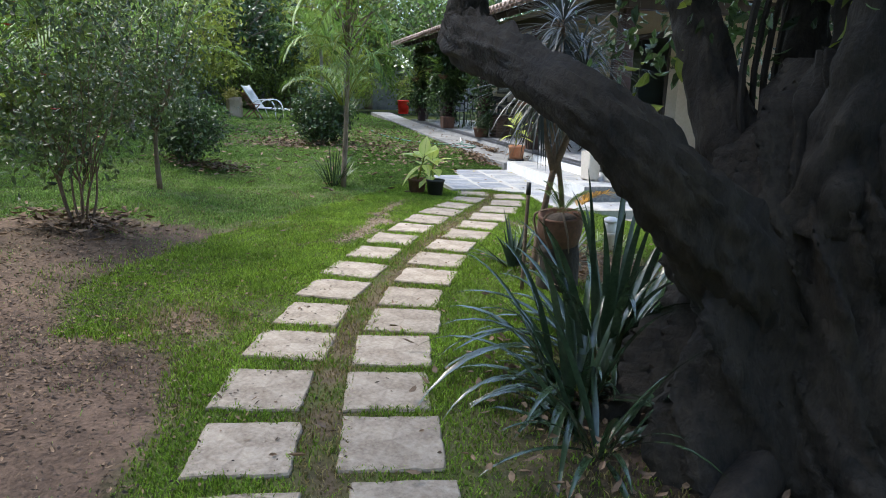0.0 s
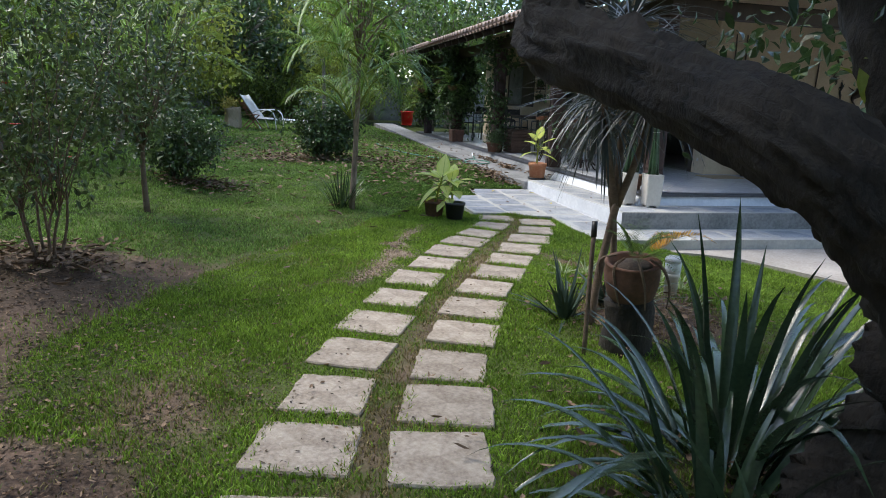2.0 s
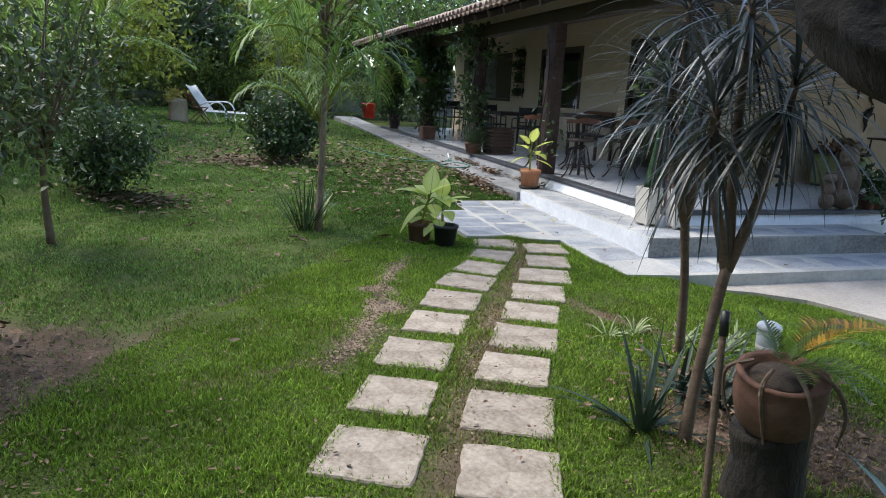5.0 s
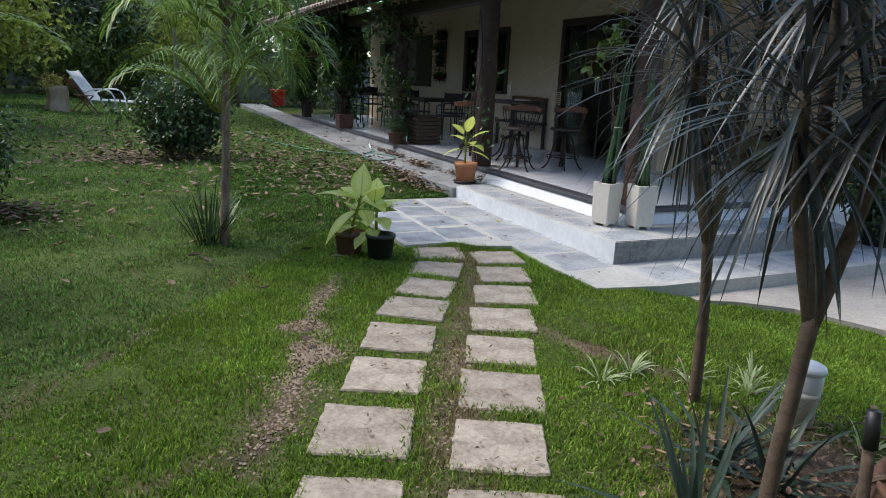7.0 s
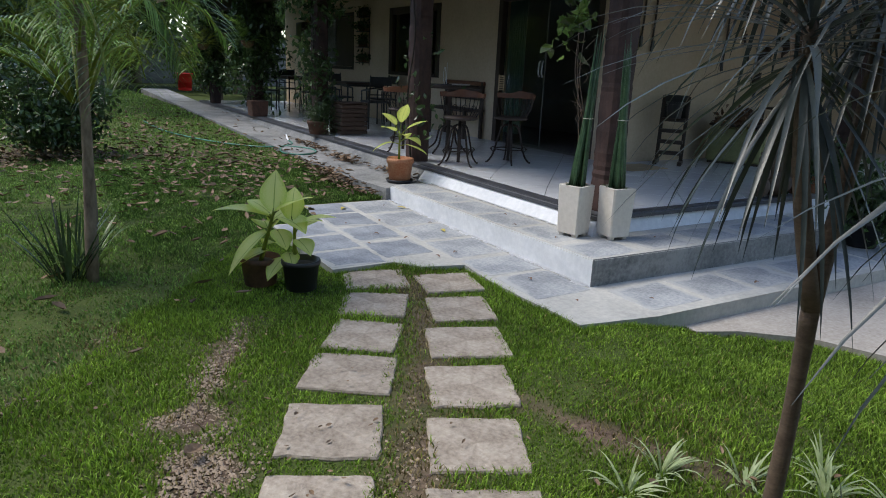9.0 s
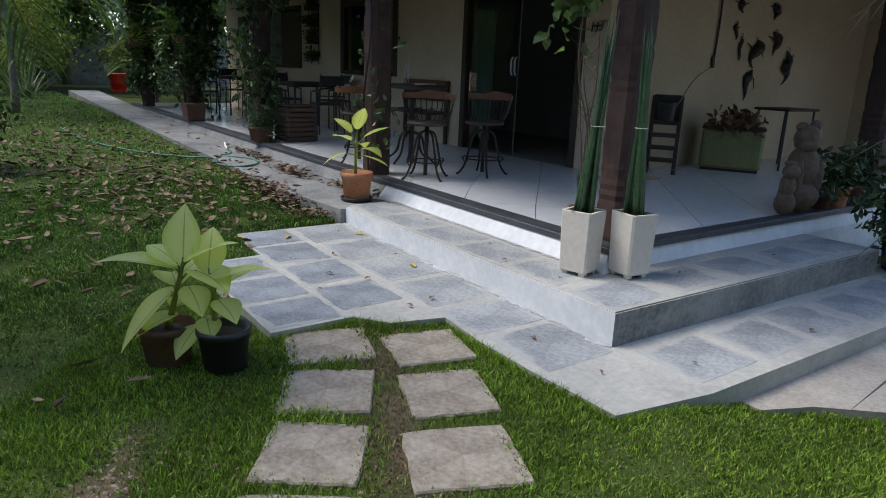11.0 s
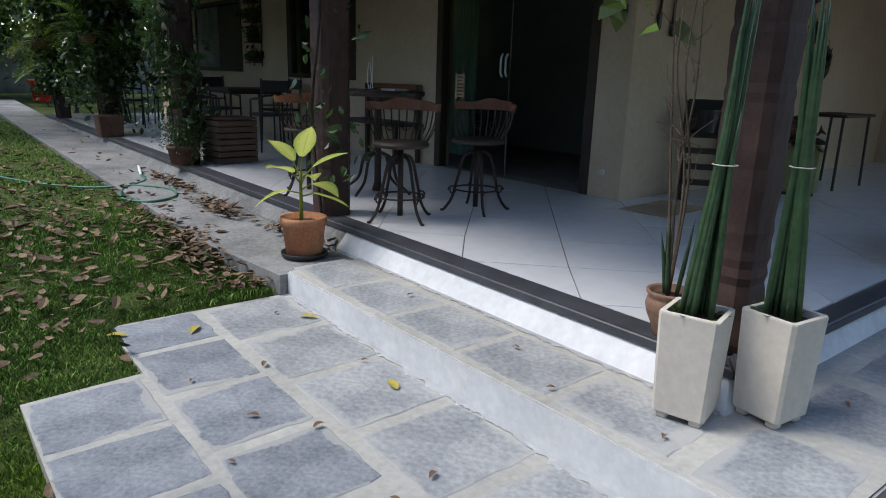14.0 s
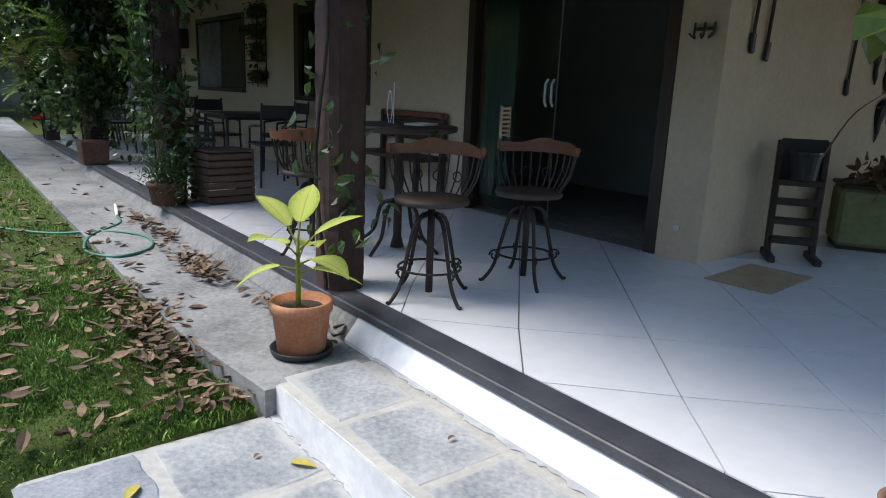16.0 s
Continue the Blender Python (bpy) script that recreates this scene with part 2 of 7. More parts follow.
M_AGAVE = foliage("blue_green_agave", (0.014, 0.030, 0.020), (0.048, 0.078, 0.052), rough=0.45, through_light=0.05)
M_SNAKE = foliage("snake_plant_leaf", (0.018, 0.044, 0.020), (0.062, 0.115, 0.055), rough=0.4, through_light=0.05, scale=20)
M_SPIDER = foliage("pale_striped_leaf", (0.22, 0.30, 0.12), (0.46, 0.52, 0.30), rough=0.5, through_light=0.3)
M_FLOWER = material("red_flower", (0.45, 0.02, 0.02), (0.7, 0.05, 0.04), scale=20, rough=0.6)
M_ORANGE = foliage("withered_orange_frond", (0.34, 0.17, 0.02), (0.62, 0.36, 0.06), through_light=0.35)


def glass_material():
    m = bpy.data.materials.new("dark_window_glass")
    m.use_nodes = True
    b = m.node_tree.nodes["Principled BSDF"]
    b.inputs["Base Color"].default_value = (0.75, 0.8, 0.8, 1)
    b.inputs["Roughness"].default_value, b.inputs["Transmission Weight"].default_value = 0.03, 1.0
    b.inputs["IOR"].default_value = 1.3
    return m


def variegated_leaf(name, dark, light, cream):
    """Cream centre, green speckled margin."""
    m = foliage(name, dark, light, through_light=0.5, spec=0.3, island=0.22)
    nt = m.node_tree
    b = nt.nodes["Principled BSDF"]
    src = b.inputs["Base Color"].links[0].from_socket
    at, mx, rp, ns = (nt.nodes.new(k) for k in ("ShaderNodeAttribute", "ShaderNodeMix", "ShaderNodeValToRGB", "ShaderNodeTexNoise"))
    at.attribute_name = "across"
    ns.inputs["Scale"].default_value = 60
    add = nt.nodes.new("ShaderNodeMath")
    add.operation = "MULTIPLY_ADD"
    add.inputs[1].default_value = 0.9
    nt.links.new(ns.outputs[0], add.inputs[0])
    soft = nt.nodes.new("ShaderNodeMath")
    soft.operation = "MULTIPLY"
    soft.inputs[1].default_value = 0.42
    nt.links.new(at.outputs["Fac"], soft.inputs[0])
    nt.links.new(soft.outputs[0], add.inputs[2])
    rp.color_ramp.elements[0].position, rp.color_ramp.elements[1].position = 0.66, 1.0
    rp.color_ramp.elements[0].color, rp.color_ramp.elements[1].color = (1, 1, 1, 1), (0, 0, 0, 1)
    nt.links.new(add.outputs[0], rp.inputs[0])
    mx.data_type = "RGBA"
    nt.links.new(rp.outputs[0], mx.inputs[0])
    nt.links.new(src, mx.inputs[6])
    mx.inputs[7].default_value = (*cream, 1)
    rib, mid = nt.nodes.new("ShaderNodeMath"), nt.nodes.new("ShaderNodeMix")
    rib.operation = "LESS_THAN"
    rib.inputs[1].default_value = 0.04
    mid.data_type = "RGBA"
    mid.inputs[7].default_value = (0.46, 0.56, 0.13, 1)
    nt.links.new(at.outputs["Fac"], rib.inputs[0])
    nt.links.new(rib.outputs[0], mid.inputs[0])
    nt.links.new(mx.outputs[2], mid.inputs[6])
    for l in list(b.inputs["Base Color"].links):
        nt.links.remove(l)
    nt.links.new(mid.outputs[2], b.inputs["Base Color"])
    for n in nt.nodes:
        if n.type == "BSDF_TRANSLUCENT":
            nt.links.new(mid.outputs[2], n.inputs[0])
    return m


M_GLASS = glass_material()
M_VARI = variegated_leaf("variegated_leaf", (0.40, 0.56, 0.045), (0.68, 0.78, 0.13), (0.86, 0.89, 0.34))
M_VARI_GREEN = variegated_leaf("green_edged_leaf", (0.09, 0.22, 0.02), (0.26, 0.42, 0.05), (0.66, 0.72, 0.20))


def ground_material():
    """Soil, greener where turf roots it."""
    m = material("soil_and_turf", (0.034, 0.023, 0.017), (0.185, 0.128, 0.094), scale=1.9, fine=46, rough=0.95, bump=1.6, spec=0.15, contrast=(0.40, 0.66))
    nt = m.node_tree
    b = nt.nodes["Principled BSDF"]
    src = b.inputs["Base Color"].links[0].from_socket
    at, mx, ns, rp = (nt.nodes.new(k) for k in ("ShaderNodeAttribute", "ShaderNodeMix", "ShaderNodeTexNoise", "ShaderNodeValToRGB"))
    at.attribute_name = "turf"
    ns.inputs["Scale"].default_value = 24
    ns.inputs["Detail"].default_value = 8
    rp.color_ramp.elements[0].position, rp.color_ramp.elements[1].position = 0.38, 0.66
    rp.color_ramp.elements[0].color, rp.color_ramp.elements[1].color = (0.026, 0.040, 0.008, 1), (0.085, 0.112, 0.030, 1)
    nt.links.new(ns.outputs[0], rp.inputs[0])
    mx.data_type = "RGBA"
    nt.links.new(at.outputs["Fac"], mx.inputs[0])
    nt.links.new(src, mx.inputs[6])
    nt.links.new(rp.outputs[0], mx.inputs[7])
    nt.links.new(mx.outputs[2], b.inputs["Base Color"])
    return m


M_GROUND = ground_material()


# ---- builders ----
def mesh_from(name, v, f, mat, smooth=False):
    """A mesh from arrays of points and of faces with equal corner counts."""
    v, f = np.asarray(v, dtype=np.float32), np.asarray(f, dtype=np.int32)
    me = bpy.data.meshes.new(name)
    me.vertices.add(len(v))
    me.vertices.foreach_set("co", v.ravel())
    me.loops.add(f.size)
    me.loops.foreach_set("vertex_index", f.ravel())
    me.polygons.add(len(f))
    me.polygons.foreach_set("loop_start", np.arange(0, f.size, f.shape[1], dtype=np.int32))
    me.polygons.foreach_set("use_smooth", np.full(len(f), smooth))
    me.update(calc_edges=True)
    me.materials.append(mat)
    return me


def part(name, shape, mat, parent=None, label="", smooth=False):
    """Links a bmesh or a mesh as one object under its thing."""
    if isinstance(shape, bmesh.types.BMesh):
        me = bpy.data.meshes.new(name)
        bmesh.ops.recalc_face_normals(shape, faces=shape.faces)
        shape.to_mesh(me)
        shape.free()
        if smooth:
            me.polygons.foreach_set("use_smooth", [True] * len(me.polygons))
        me.materials.append(mat)
    else:
        me = shape
    ob = new(name, me)
    ob.parent = parent
    return tagged(ob, label)


def thing(name, at, label, category, group="", turn=0.0, kind=""):
    ob = new(name)
    ob.empty_display_size = 0.1
    ob.matrix_world = pose(*at, 0, 0, turn)
    return tagged(ob, label, category, group, kind)


def box(size, at=(0, 0, 0), bevel=0.006, turn=(0, 0, 0), bm=None, taper=1.0):
    """A box standing on at, with softened edges; taper: width of the top over the bottom."""
    own = bmesh.new()
    bmesh.ops.create_cube(own, size=1)
    for p in own.verts:
        k = taper if p.co.z > 0 else 1.0
        p.co = Vector((p.co.x * size[0] * k, p.co.y * size[1] * k, (p.co.z + 0.5) * size[2]))
    if bevel:
        bmesh.ops.bevel(own, geom=own.edges[:], offset=bevel, segments=1, affect="EDGES", profile=0.5)
    bmesh.ops.transform(own, matrix=pose(*at, *turn), verts=own.verts[:])
    if bm is None:
        return own
    tmp = bpy.data.meshes.new("tmp")
    own.to_mesh(tmp)
    own.free()
    bm.from_mesh(tmp)
    bpy.data.meshes.remove(tmp)
    return bm


def lathe(profile, n=24, bm=None, at=(0, 0, 0)):
    """A turned solid from (radius, height) pairs."""
    bm = bm or bmesh.new()
    rings = []
    for r, z in profile:
        rings.append([bm.verts.new((at[0] + r * math.cos(2 * math.pi * i / n), at[1] + r * math.sin(2 * math.pi * i / n), at[2] + z)) for i in range(n)])
    for a, b in zip(rings, rings[1:]):
        for i in range(n):
            bm.faces.new((a[i], a[(i + 1) % n], b[(i + 1) % n], b[i]))
    bm.faces.new(rings[0][::-1])
    bm.faces.new(rings[-1])
    return bm


def smooth_line(points, n):
    """n points along a rounded line through the given ones."""
    p = [Vector(q) for q in points]
    p = [2 * p[0] - p[1]] + p + [2 * p[-1] - p[-2]]
    out = []
    for i in range(n):
        s = i / (n - 1) * (len(p) - 3)
        k = min(int(s), len(p) - 4)
        u = s - k
        a, b, c, d = p[k:k + 4]
        out.append(0.5 * (2 * b + (c - a) * u + (2 * a - 5 * b + 4 * c - d) * u * u + (3 * b - a - 3 * c + d) * u ** 3))
    return out


def tube(points, radii, n=8, bm=None, rough=0.0, seed=0, lobes=0, rings=0, ridge=0.0):
    """A round limb along points; rough: uneven girth; lobes: flutes; rings: resample."""
    bm = bm or bmesh.new()
    rnd = random.Random(seed)
    if rings:
        t = np.linspace(0, 1, len(radii))
        points = smooth_line(points, rings)
        radii = [float(np.interp(k / (rings - 1), t, radii)) for k in range(rings)]
    pts = [Vector(p) for p in points]
    made = []
    side = Vector((1, 0.13, 0.07))
    for i, p in enumerate(pts):
        d = (pts[min(i + 1, len(pts) - 1)] - pts[max(i - 1, 0)]).normalized()
        side = (side - d * side.dot(d))
        side = side.normalized() if side.length > 1e-4 else d.orthogonal().normalized()
        up = d.cross(side)
        ring = []
        for k in range(n):
            a = 2 * math.pi * k / n
            r = radii[i]
            if rough:
                c = Vector((math.cos(a) * 1.3, math.sin(a) * 1.3, i * 0.22 + seed * 7.1))
                r *= 1 + rough * noise.noise(c) + 0.5 * rough * noise.noise(c * 3.1) + 0.28 * rough * noise.noise(c * 8.3)
            if ridge:
                b = a + 0.022 * i
                q = Vector((math.cos(b) * 4.2, math.sin(b) * 4.2, i * 0.03 + seed))
                r *= 1 + ridge * (abs(noise.noise(q)) * 1.6 - 0.4) + 0.5 * ridge * noise.noise(q * 2.7)
            if lobes:
                r *= 1 + 0.16 * math.sin(lobes * a + 0.022 * i + 1.3 * noise.noise(Vector((0, seed, i * 0.035))))
            ring.append(bm.verts.new(p + side * (r * math.cos(a)) + up * (r * math.sin(a))))
        made.append(ring)
    for a, b in zip(made, made[1:]):
        for k in range(n):
            bm.faces.new((a[k], a[(k + 1) % n], b[(k + 1) % n], b[k]))
    bm.faces.new(made[0][::-1])
    bm.faces.new(made[-1])
    return bm


class Leaves:
    """Collects leaves as strips; one mesh in the end."""

    def __init__(self):
        self.v, self.f, self.a, self.count = [], [], [], 0

    def strap(self, root, way, length, width, droop=0.5, segs=5, fold=0.25, shape="strap", lift=None):
        p, d = np.array(root, float), np.array(way, float)
        d /= np.linalg.norm(d)
        step = length / segs
        base = self.count
        for i in range(segs + 1):
            u = i / segs
            s = np.cross(d, (0, 0, 1))
            n = np.linalg.norm(s)
            s = s / n if n > 1e-3 else np.array((1.0, 0, 0))
            up = np.cross(s, d)
            if shape == "strap":
                w = width * min(1, 0.45 + 2.4 * u) * (1 - u ** 3) + 0.0008
            elif shape == "lance":
                w = width * math.sin(math.pi * min(1, 0.05 + 0.95 * u) ** 0.8) + 0.0008
            else:
                w = width * (1 - u) ** 0.8 + 0.0008
            for k, o in ((-0.5, fold), (0, 0), (0.5, fold)):
                self.v.append(p + s * (k * w) + up * (abs(k) * o * w))
                self.a.append(abs(k) * 2)
            p = p + d * step
            d = d + np.array((0, 0, -droop / segs * (0.5 + u)))
            d /= np.linalg.norm(d)
        for i in range(segs):
            for k in (0, 1):
                q = base + 3 * i + k
                self.f.append((q, q + 1, q + 4, q + 3))
        self.count += 3 * (segs + 1)
        return p

    def mesh(self, name, mat, smooth=True):
        me = mesh_from(name, self.v, self.f, mat, smooth)
        at = me.attributes.new("across", "FLOAT", "POINT")
        at.data.foreach_set("value", np.array(self.a, dtype=np.float32))
        return me


def leaf_cloud(name, centres, n, spread, size, mat, seed, droop=0.3, slim=0.42):
    """n small leaves scattered about the given twig ends."""
    g = np.random.default_rng(seed)
    c = np.asarray(centres, float)[g.integers(0, len(centres), n)]
    off = g.normal(size=(n, 3)) * spread
    p = c + off
    d = g.normal(size=(n, 3))
    d[:, 2] -= droop * 2
    d /= np.linalg.norm(d, axis=1)[:, None]
    s = np.cross(d, g.normal(size=(n, 3)))
    s /= np.linalg.norm(s, axis=1)[:, None]
    up = np.cross(s, d)
    L = (size * g.uniform(0.6, 1.35, n))[:, None]
    w = L * slim
    v = np.empty((n, 6, 3))
    v[:, 0], v[:, 3] = p, p + d * L - up * L * 0.18
    v[:, 1], v[:, 5] = p + d * L * 0.35 + s * w * 0.5 + up * L * 0.08, p + d * L * 0.35 - s * w * 0.5 + up * L * 0.08
    v[:, 2], v[:, 4] = p + d * L * 0.72 + s * w * 0.38, p + d * L * 0.72 - s * w * 0.38
    f = np.empty((n, 2, 4), dtype=np.int32)
    b = np.arange(n)[:, None] * 6
    f[:, 0], f[:, 1] = b + np.array([[0, 1, 2, 5]]), b + np.array([[5, 2, 3, 4]])
    return mesh_from(name, v.reshape(-1, 3), f.reshape(-1, 4), mat)


def frond(leaves, root, way, length, leaflets=26, leaf_len=0.4, leaf_w=0.025, droop=1.1, hang=0.6, rib=None):
    """One feather palm frond: a bowed rib with leaflets on both sides."""
    p, d = np.array(root, float), np.array(way, float)
    d /= np.linalg.norm(d)
    pts = [p.copy()]
    for i in range(leaflets):
        u = i / leaflets
        d = d + np.array((0, 0, -droop / leaflets * (0.4 + 1.2 * u)))
        d /= np.linalg.norm(d)
        p = p + d * (length / leaflets)
        pts.append(p.copy())
        if u < 0.12:
            continue
        s = np.cross(d, (0, 0, 1))
        s /= max(1e-6, np.linalg.norm(s))
        L = leaf_len * (0.45 + 0.9 * math.sin(math.pi * min(1, 0.15 + 0.85 * u)))
        for sign in (-1, 1):
            way2 = s * sign + d * 0.75 + np.array((0, 0, 0.15 + 0.2 * random.random()))
            leaves.strap(p, way2, L * random.uniform(0.85, 1.1), leaf_w, droop=hang * random.uniform(0.8, 1.4), segs=3, fold=0.15, shape="lance")
    if rib is not None:
        tube([tuple(q) for q in pts[::3]], [0.012 * (1 - k / len(pts[::3])) + 0.003 for k in range(len(pts[::3]))], n=5, bm=rib)


# ---- ground ----
def sstep(a, b, x):
    t = np.clip((np.asarray(x, float) - a) / (b - a), 0, 1)
    return t * t * (3 - 2 * t)


def lawn_z(x, y):
    """Height of the soil: it rises gently along the house and falls beside the drive."""
    x, y = np.asarray(x, float), np.asarray(y, float)
    z = -0.035 + 0.10 * sstep(1.6, 3.2, y) + 0.08 * sstep(3.0, 5.0, y) + 0.10 * sstep(6, 15, y)
    z = z + 0.16 * sstep(-4.2, -6.0, x) * (0.4 + 0.6 * sstep(-5, -1, y))
    z = z + 0.016 * np.exp(-((x + 0.95) / 0.75) ** 2 - ((y - 0.75) / 0.6) ** 2)
    return z - 0.13 * sstep(-0.45, 0.5, x) * sstep(0.5, -0.6, y)


def wobble(x, y, s, seed):
    """Cheap smooth noise over the plan, about -1 to 1."""
    g = np.random.default_rng(seed)
    out = 0
    for k in range(7):
        a, b, c = g.uniform(-1, 1), g.uniform(-1, 1), g.uniform(0, 6.28)
        out = out + np.sin((a * x + b * y) * s * (1 + 0.45 * k) * 2.2 + c) / (1 + 0.3 * k)
    return out / 2.6


def line_gap(x, y, a, b):
    """Distance from the line a to b."""
    ax, ay, bx, by = *a, *b
    t = np.clip(((x - ax) * (bx - ax) + (y - ay) * (by - ay)) / ((bx - ax) ** 2 + (by - ay) ** 2), 0, 1)
    return np.hypot(x - ax - t * (bx - ax), y - ay - t * (by - ay))


TREAD = [(-3.72, -5.9), (-3.65, -4.9), (-3.5, -4.3), (-3.3, -3.8), (-3.05, -3.2), (-2.75, -2.6), (-2.4, -1.9), (-2.0, -1.1), (-1.5, -0.35), (-1.05, 0.6)]


def turf_cover(x, y):
    """How thickly grass stands at a place, 0 to 1."""
    x, y = np.asarray(x, float), np.asarray(y, float)
    w = wobble(x, y, 2.3, 3)
    w2 = wobble(x, y, 6.0, 8)
    # bare earth of the near bed, with the tongue of turf reaching into it
    bed_edge = -4.27 + 0.08 * (y + 4.6) + 0.12 * w
    bare = sstep(0.12, -0.12, x - bed_edge) * sstep(-3.6, -3.9, y + 0.25 * w + 0.9 * (x + 5.2))
    # sparse earth round the shrub
    left = -5.12 + 0.36 * (y + 3.5)
    bare = np.maximum(bare, sstep(0.1, -0.15, x - left + 0.1 * w) * sstep(-0.85, -1.35, y + 0.3 * w) * 0.93)
    cover = 1 - bare
    # worn patch beside the slabs, dirt seams, strip between slabs
    patch = np.exp(-((x + 4.36) / 0.36) ** 2 - ((y + 3.85) / 0.45) ** 2)
    cover = cover - 0.95 * patch * sstep(-0.6, 0.2, w2 + 0.5)
    for a, b, r, k in (((-3.3, -1.95), (-2.75, -0.8), 0.10, 1.0), ((-2.76, -0.85), (-2.72, -0.5), 0.12, 1.0), ((-2.74, -0.5), (-2.28, 0.4), 0.085, 1.0), ((-4.35, -1.35), (-2.9, 0.6), 0.05, 0.55), ((-4.0, -2.0), (-3.2, -1.8), 0.06, 0.6), ((-1.42, -0.95), (-1.29, -1.37), 0.07, 0.8), ((-1.29, -1.37), (-1.05, -1.92), 0.09, 0.9)):
        cover = cover - k * np.exp(-(line_gap(x, y, a, b) / (r * (1 + 0.6 * w2))) ** 2) * sstep(-1.1, -0.2, w)
    # trodden line between the two rows of slabs
    tread = by_tread(x, y)
    cover = cover - 0.88 * np.exp(-(tread / 0.14) ** 2) * sstep(-0.9, 0.5, w2 + 0.3)
    # planting bed by the urn
    bed = np.exp(-(((x + 1.35) / 0.62) ** 2 + ((y + 2.95) / 0.78) ** 2) ** 2)
    cover = cover - 1.1 * bed
    under_tree = np.exp(-(((x + 2.1) / 1.1) ** 2 + ((y + 5.8) / 1.2) ** 2) ** 2)
    cover = cover - 0.95 * under_tree
    litter = np.exp(-(((x + 3.4) / 0.9) ** 2 + ((y - 6.7) / 0.7) ** 2))
    return np.clip(cover - 0.7 * litter, 0, 1)


def by_tread(x, y):
    """Distance from the middle line of the path."""
    d = np.full(np.shape(x), 9.0)
    for a, b in zip(TREAD, TREAD[1:]):
        d = np.minimum(d, line_gap(x, y, a, b))
    return d


def hummocks(x, y):
    """Small unevenness of the soil, levelled out under the path."""
    x, y = np.asarray(x, float), np.asarray(y, float)
    return 0.012 * wobble(x, y, 3.0, 5) * (0.2 + 0.8 * sstep(0.45, 0.8, by_tread(x, y)))


def axis(lo, hi, step, far):
    inner = np.arange(lo, hi + step / 2, step)
    grow, a = [], step
    while sum(grow) < far:
        a *= 1.35
        grow.append(a)
    c = np.cumsum(grow)
    return np.concatenate((lo - c[::-1], inner, hi + c))


gx, gy = axis(-8, 3, 0.09, 300), axis(-8, 12, 0.1, 300)
GX, GY = np.meshgrid(gx, gy)
GZ = lawn_z(GX, GY) + hummocks(GX, GY) * (np.abs(GX) < 12) + 0.008 * wobble(GX, GY, 11.0, 6) * (np.abs(GX) < 9) * sstep(0.45, 0.8, by_tread(GX, GY))
# sunk under the paving, so that nothing pokes through
GZ = GZ - 0.16 * ((GX > -0.45) & (GY > -0.45) & ((GX > 0.02) | (GY < 3.0))) - 0.10 * ((GX > -1.36) & (GX <= -0.45) & (GY > 1.2) & (GY < 2.38)) - 0.09 * ((GX > -0.95) & (GX <= -0.45) & (GY > 2.3) & (GY < 3.0))
nx, ny = len(gx), len(gy)
idx = np.arange(nx * ny).reshape(ny, nx)
quads = np.stack((idx[:-1, :-1], idx[:-1, 1:], idx[1:, 1:], idx[1:, :-1]), -1).reshape(-1, 4)
ground_mesh = mesh_from("ground", np.stack((GX, GY, GZ), -1).reshape(-1, 3), quads, M_GROUND, True)
attr = ground_mesh.attributes.new("turf", "FLOAT", "POINT")
attr.data.foreach_set("value", turf_cover(GX, GY).ravel().astype(np.float32))
tagged(new("ground", ground_mesh), "bare brown soil under patchy lawn", "ground", kind="structure")

# ---- paving, step and veranda base ----
FLOOR = 0.345
STEP = 0.195
RISER_X, RISER_Y = 0.47, 0.50


def prism(outline, low, high, bm=None):
    """A slab over a plan outline; high may be a function of the place."""
    bm = bm or bmesh.new()
    top = [bm.verts.new((x, y, high(x, y) if callable(high) else high)) for x, y in outline]
    bot = [bm.verts.new((x, y, low)) for x, y in outline]
    n = len(outline)
    bm.faces.new(top)
    bm.faces.new(bot[::-1])
    for i in range(n):
        bm.faces.new((top[i], bot[i], bot[(i + 1) % n], top[(i + 1) % n]))
    return bm


def pave_z(x, y):
    return 0.016 * y


PAVED = [(-1.47, 1.03), (-0.99, 1.03), (-0.85, 0.85), (-0.53, 0.77), (-0.57, 0.40), (-0.57, 0.0), (-0.545, -0.49), (0.01, -0.59), (5.5, -0.74), (5.5, 0.02), (0.02, 0.02), (0.02, 3.02), (-1.0, 3.03), (-1.0, 2.40), (-1.47, 2.38)]
DRIVE = [(0.26, -0.70), (0.52, -0.82), (0.84, -1.10), (1.0, -1.5), (1.2, -2.0), (2.0, -3.6), (4.5, -7.5), (14, -9), (14, -0.5), (0.26, -0.5)]
apron = part("pavement_apron", prism(PAVED, -0.35, pave_z), M_MORTAR)
tagged(apron, "pale mortar apron set with grey slate stones", "pavement", kind="structure")
drive = part("pavement_drive", prism(DRIVE, -0.4, -0.115), M_DRIVE)
tagged(drive, "lower sandy concrete drive beside the steps", "pavement", kind="structure")
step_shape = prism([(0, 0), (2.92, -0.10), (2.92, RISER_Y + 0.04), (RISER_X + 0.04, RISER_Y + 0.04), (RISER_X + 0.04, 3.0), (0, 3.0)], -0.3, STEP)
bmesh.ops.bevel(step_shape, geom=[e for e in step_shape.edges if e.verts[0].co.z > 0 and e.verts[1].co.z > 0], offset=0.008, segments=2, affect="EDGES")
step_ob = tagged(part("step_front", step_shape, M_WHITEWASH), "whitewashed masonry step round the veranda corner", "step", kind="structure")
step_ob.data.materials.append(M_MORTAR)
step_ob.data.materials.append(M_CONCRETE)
# south riser gets darker grey: its weaker light is put into the colour
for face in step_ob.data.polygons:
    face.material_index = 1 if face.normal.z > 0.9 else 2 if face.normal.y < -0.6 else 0
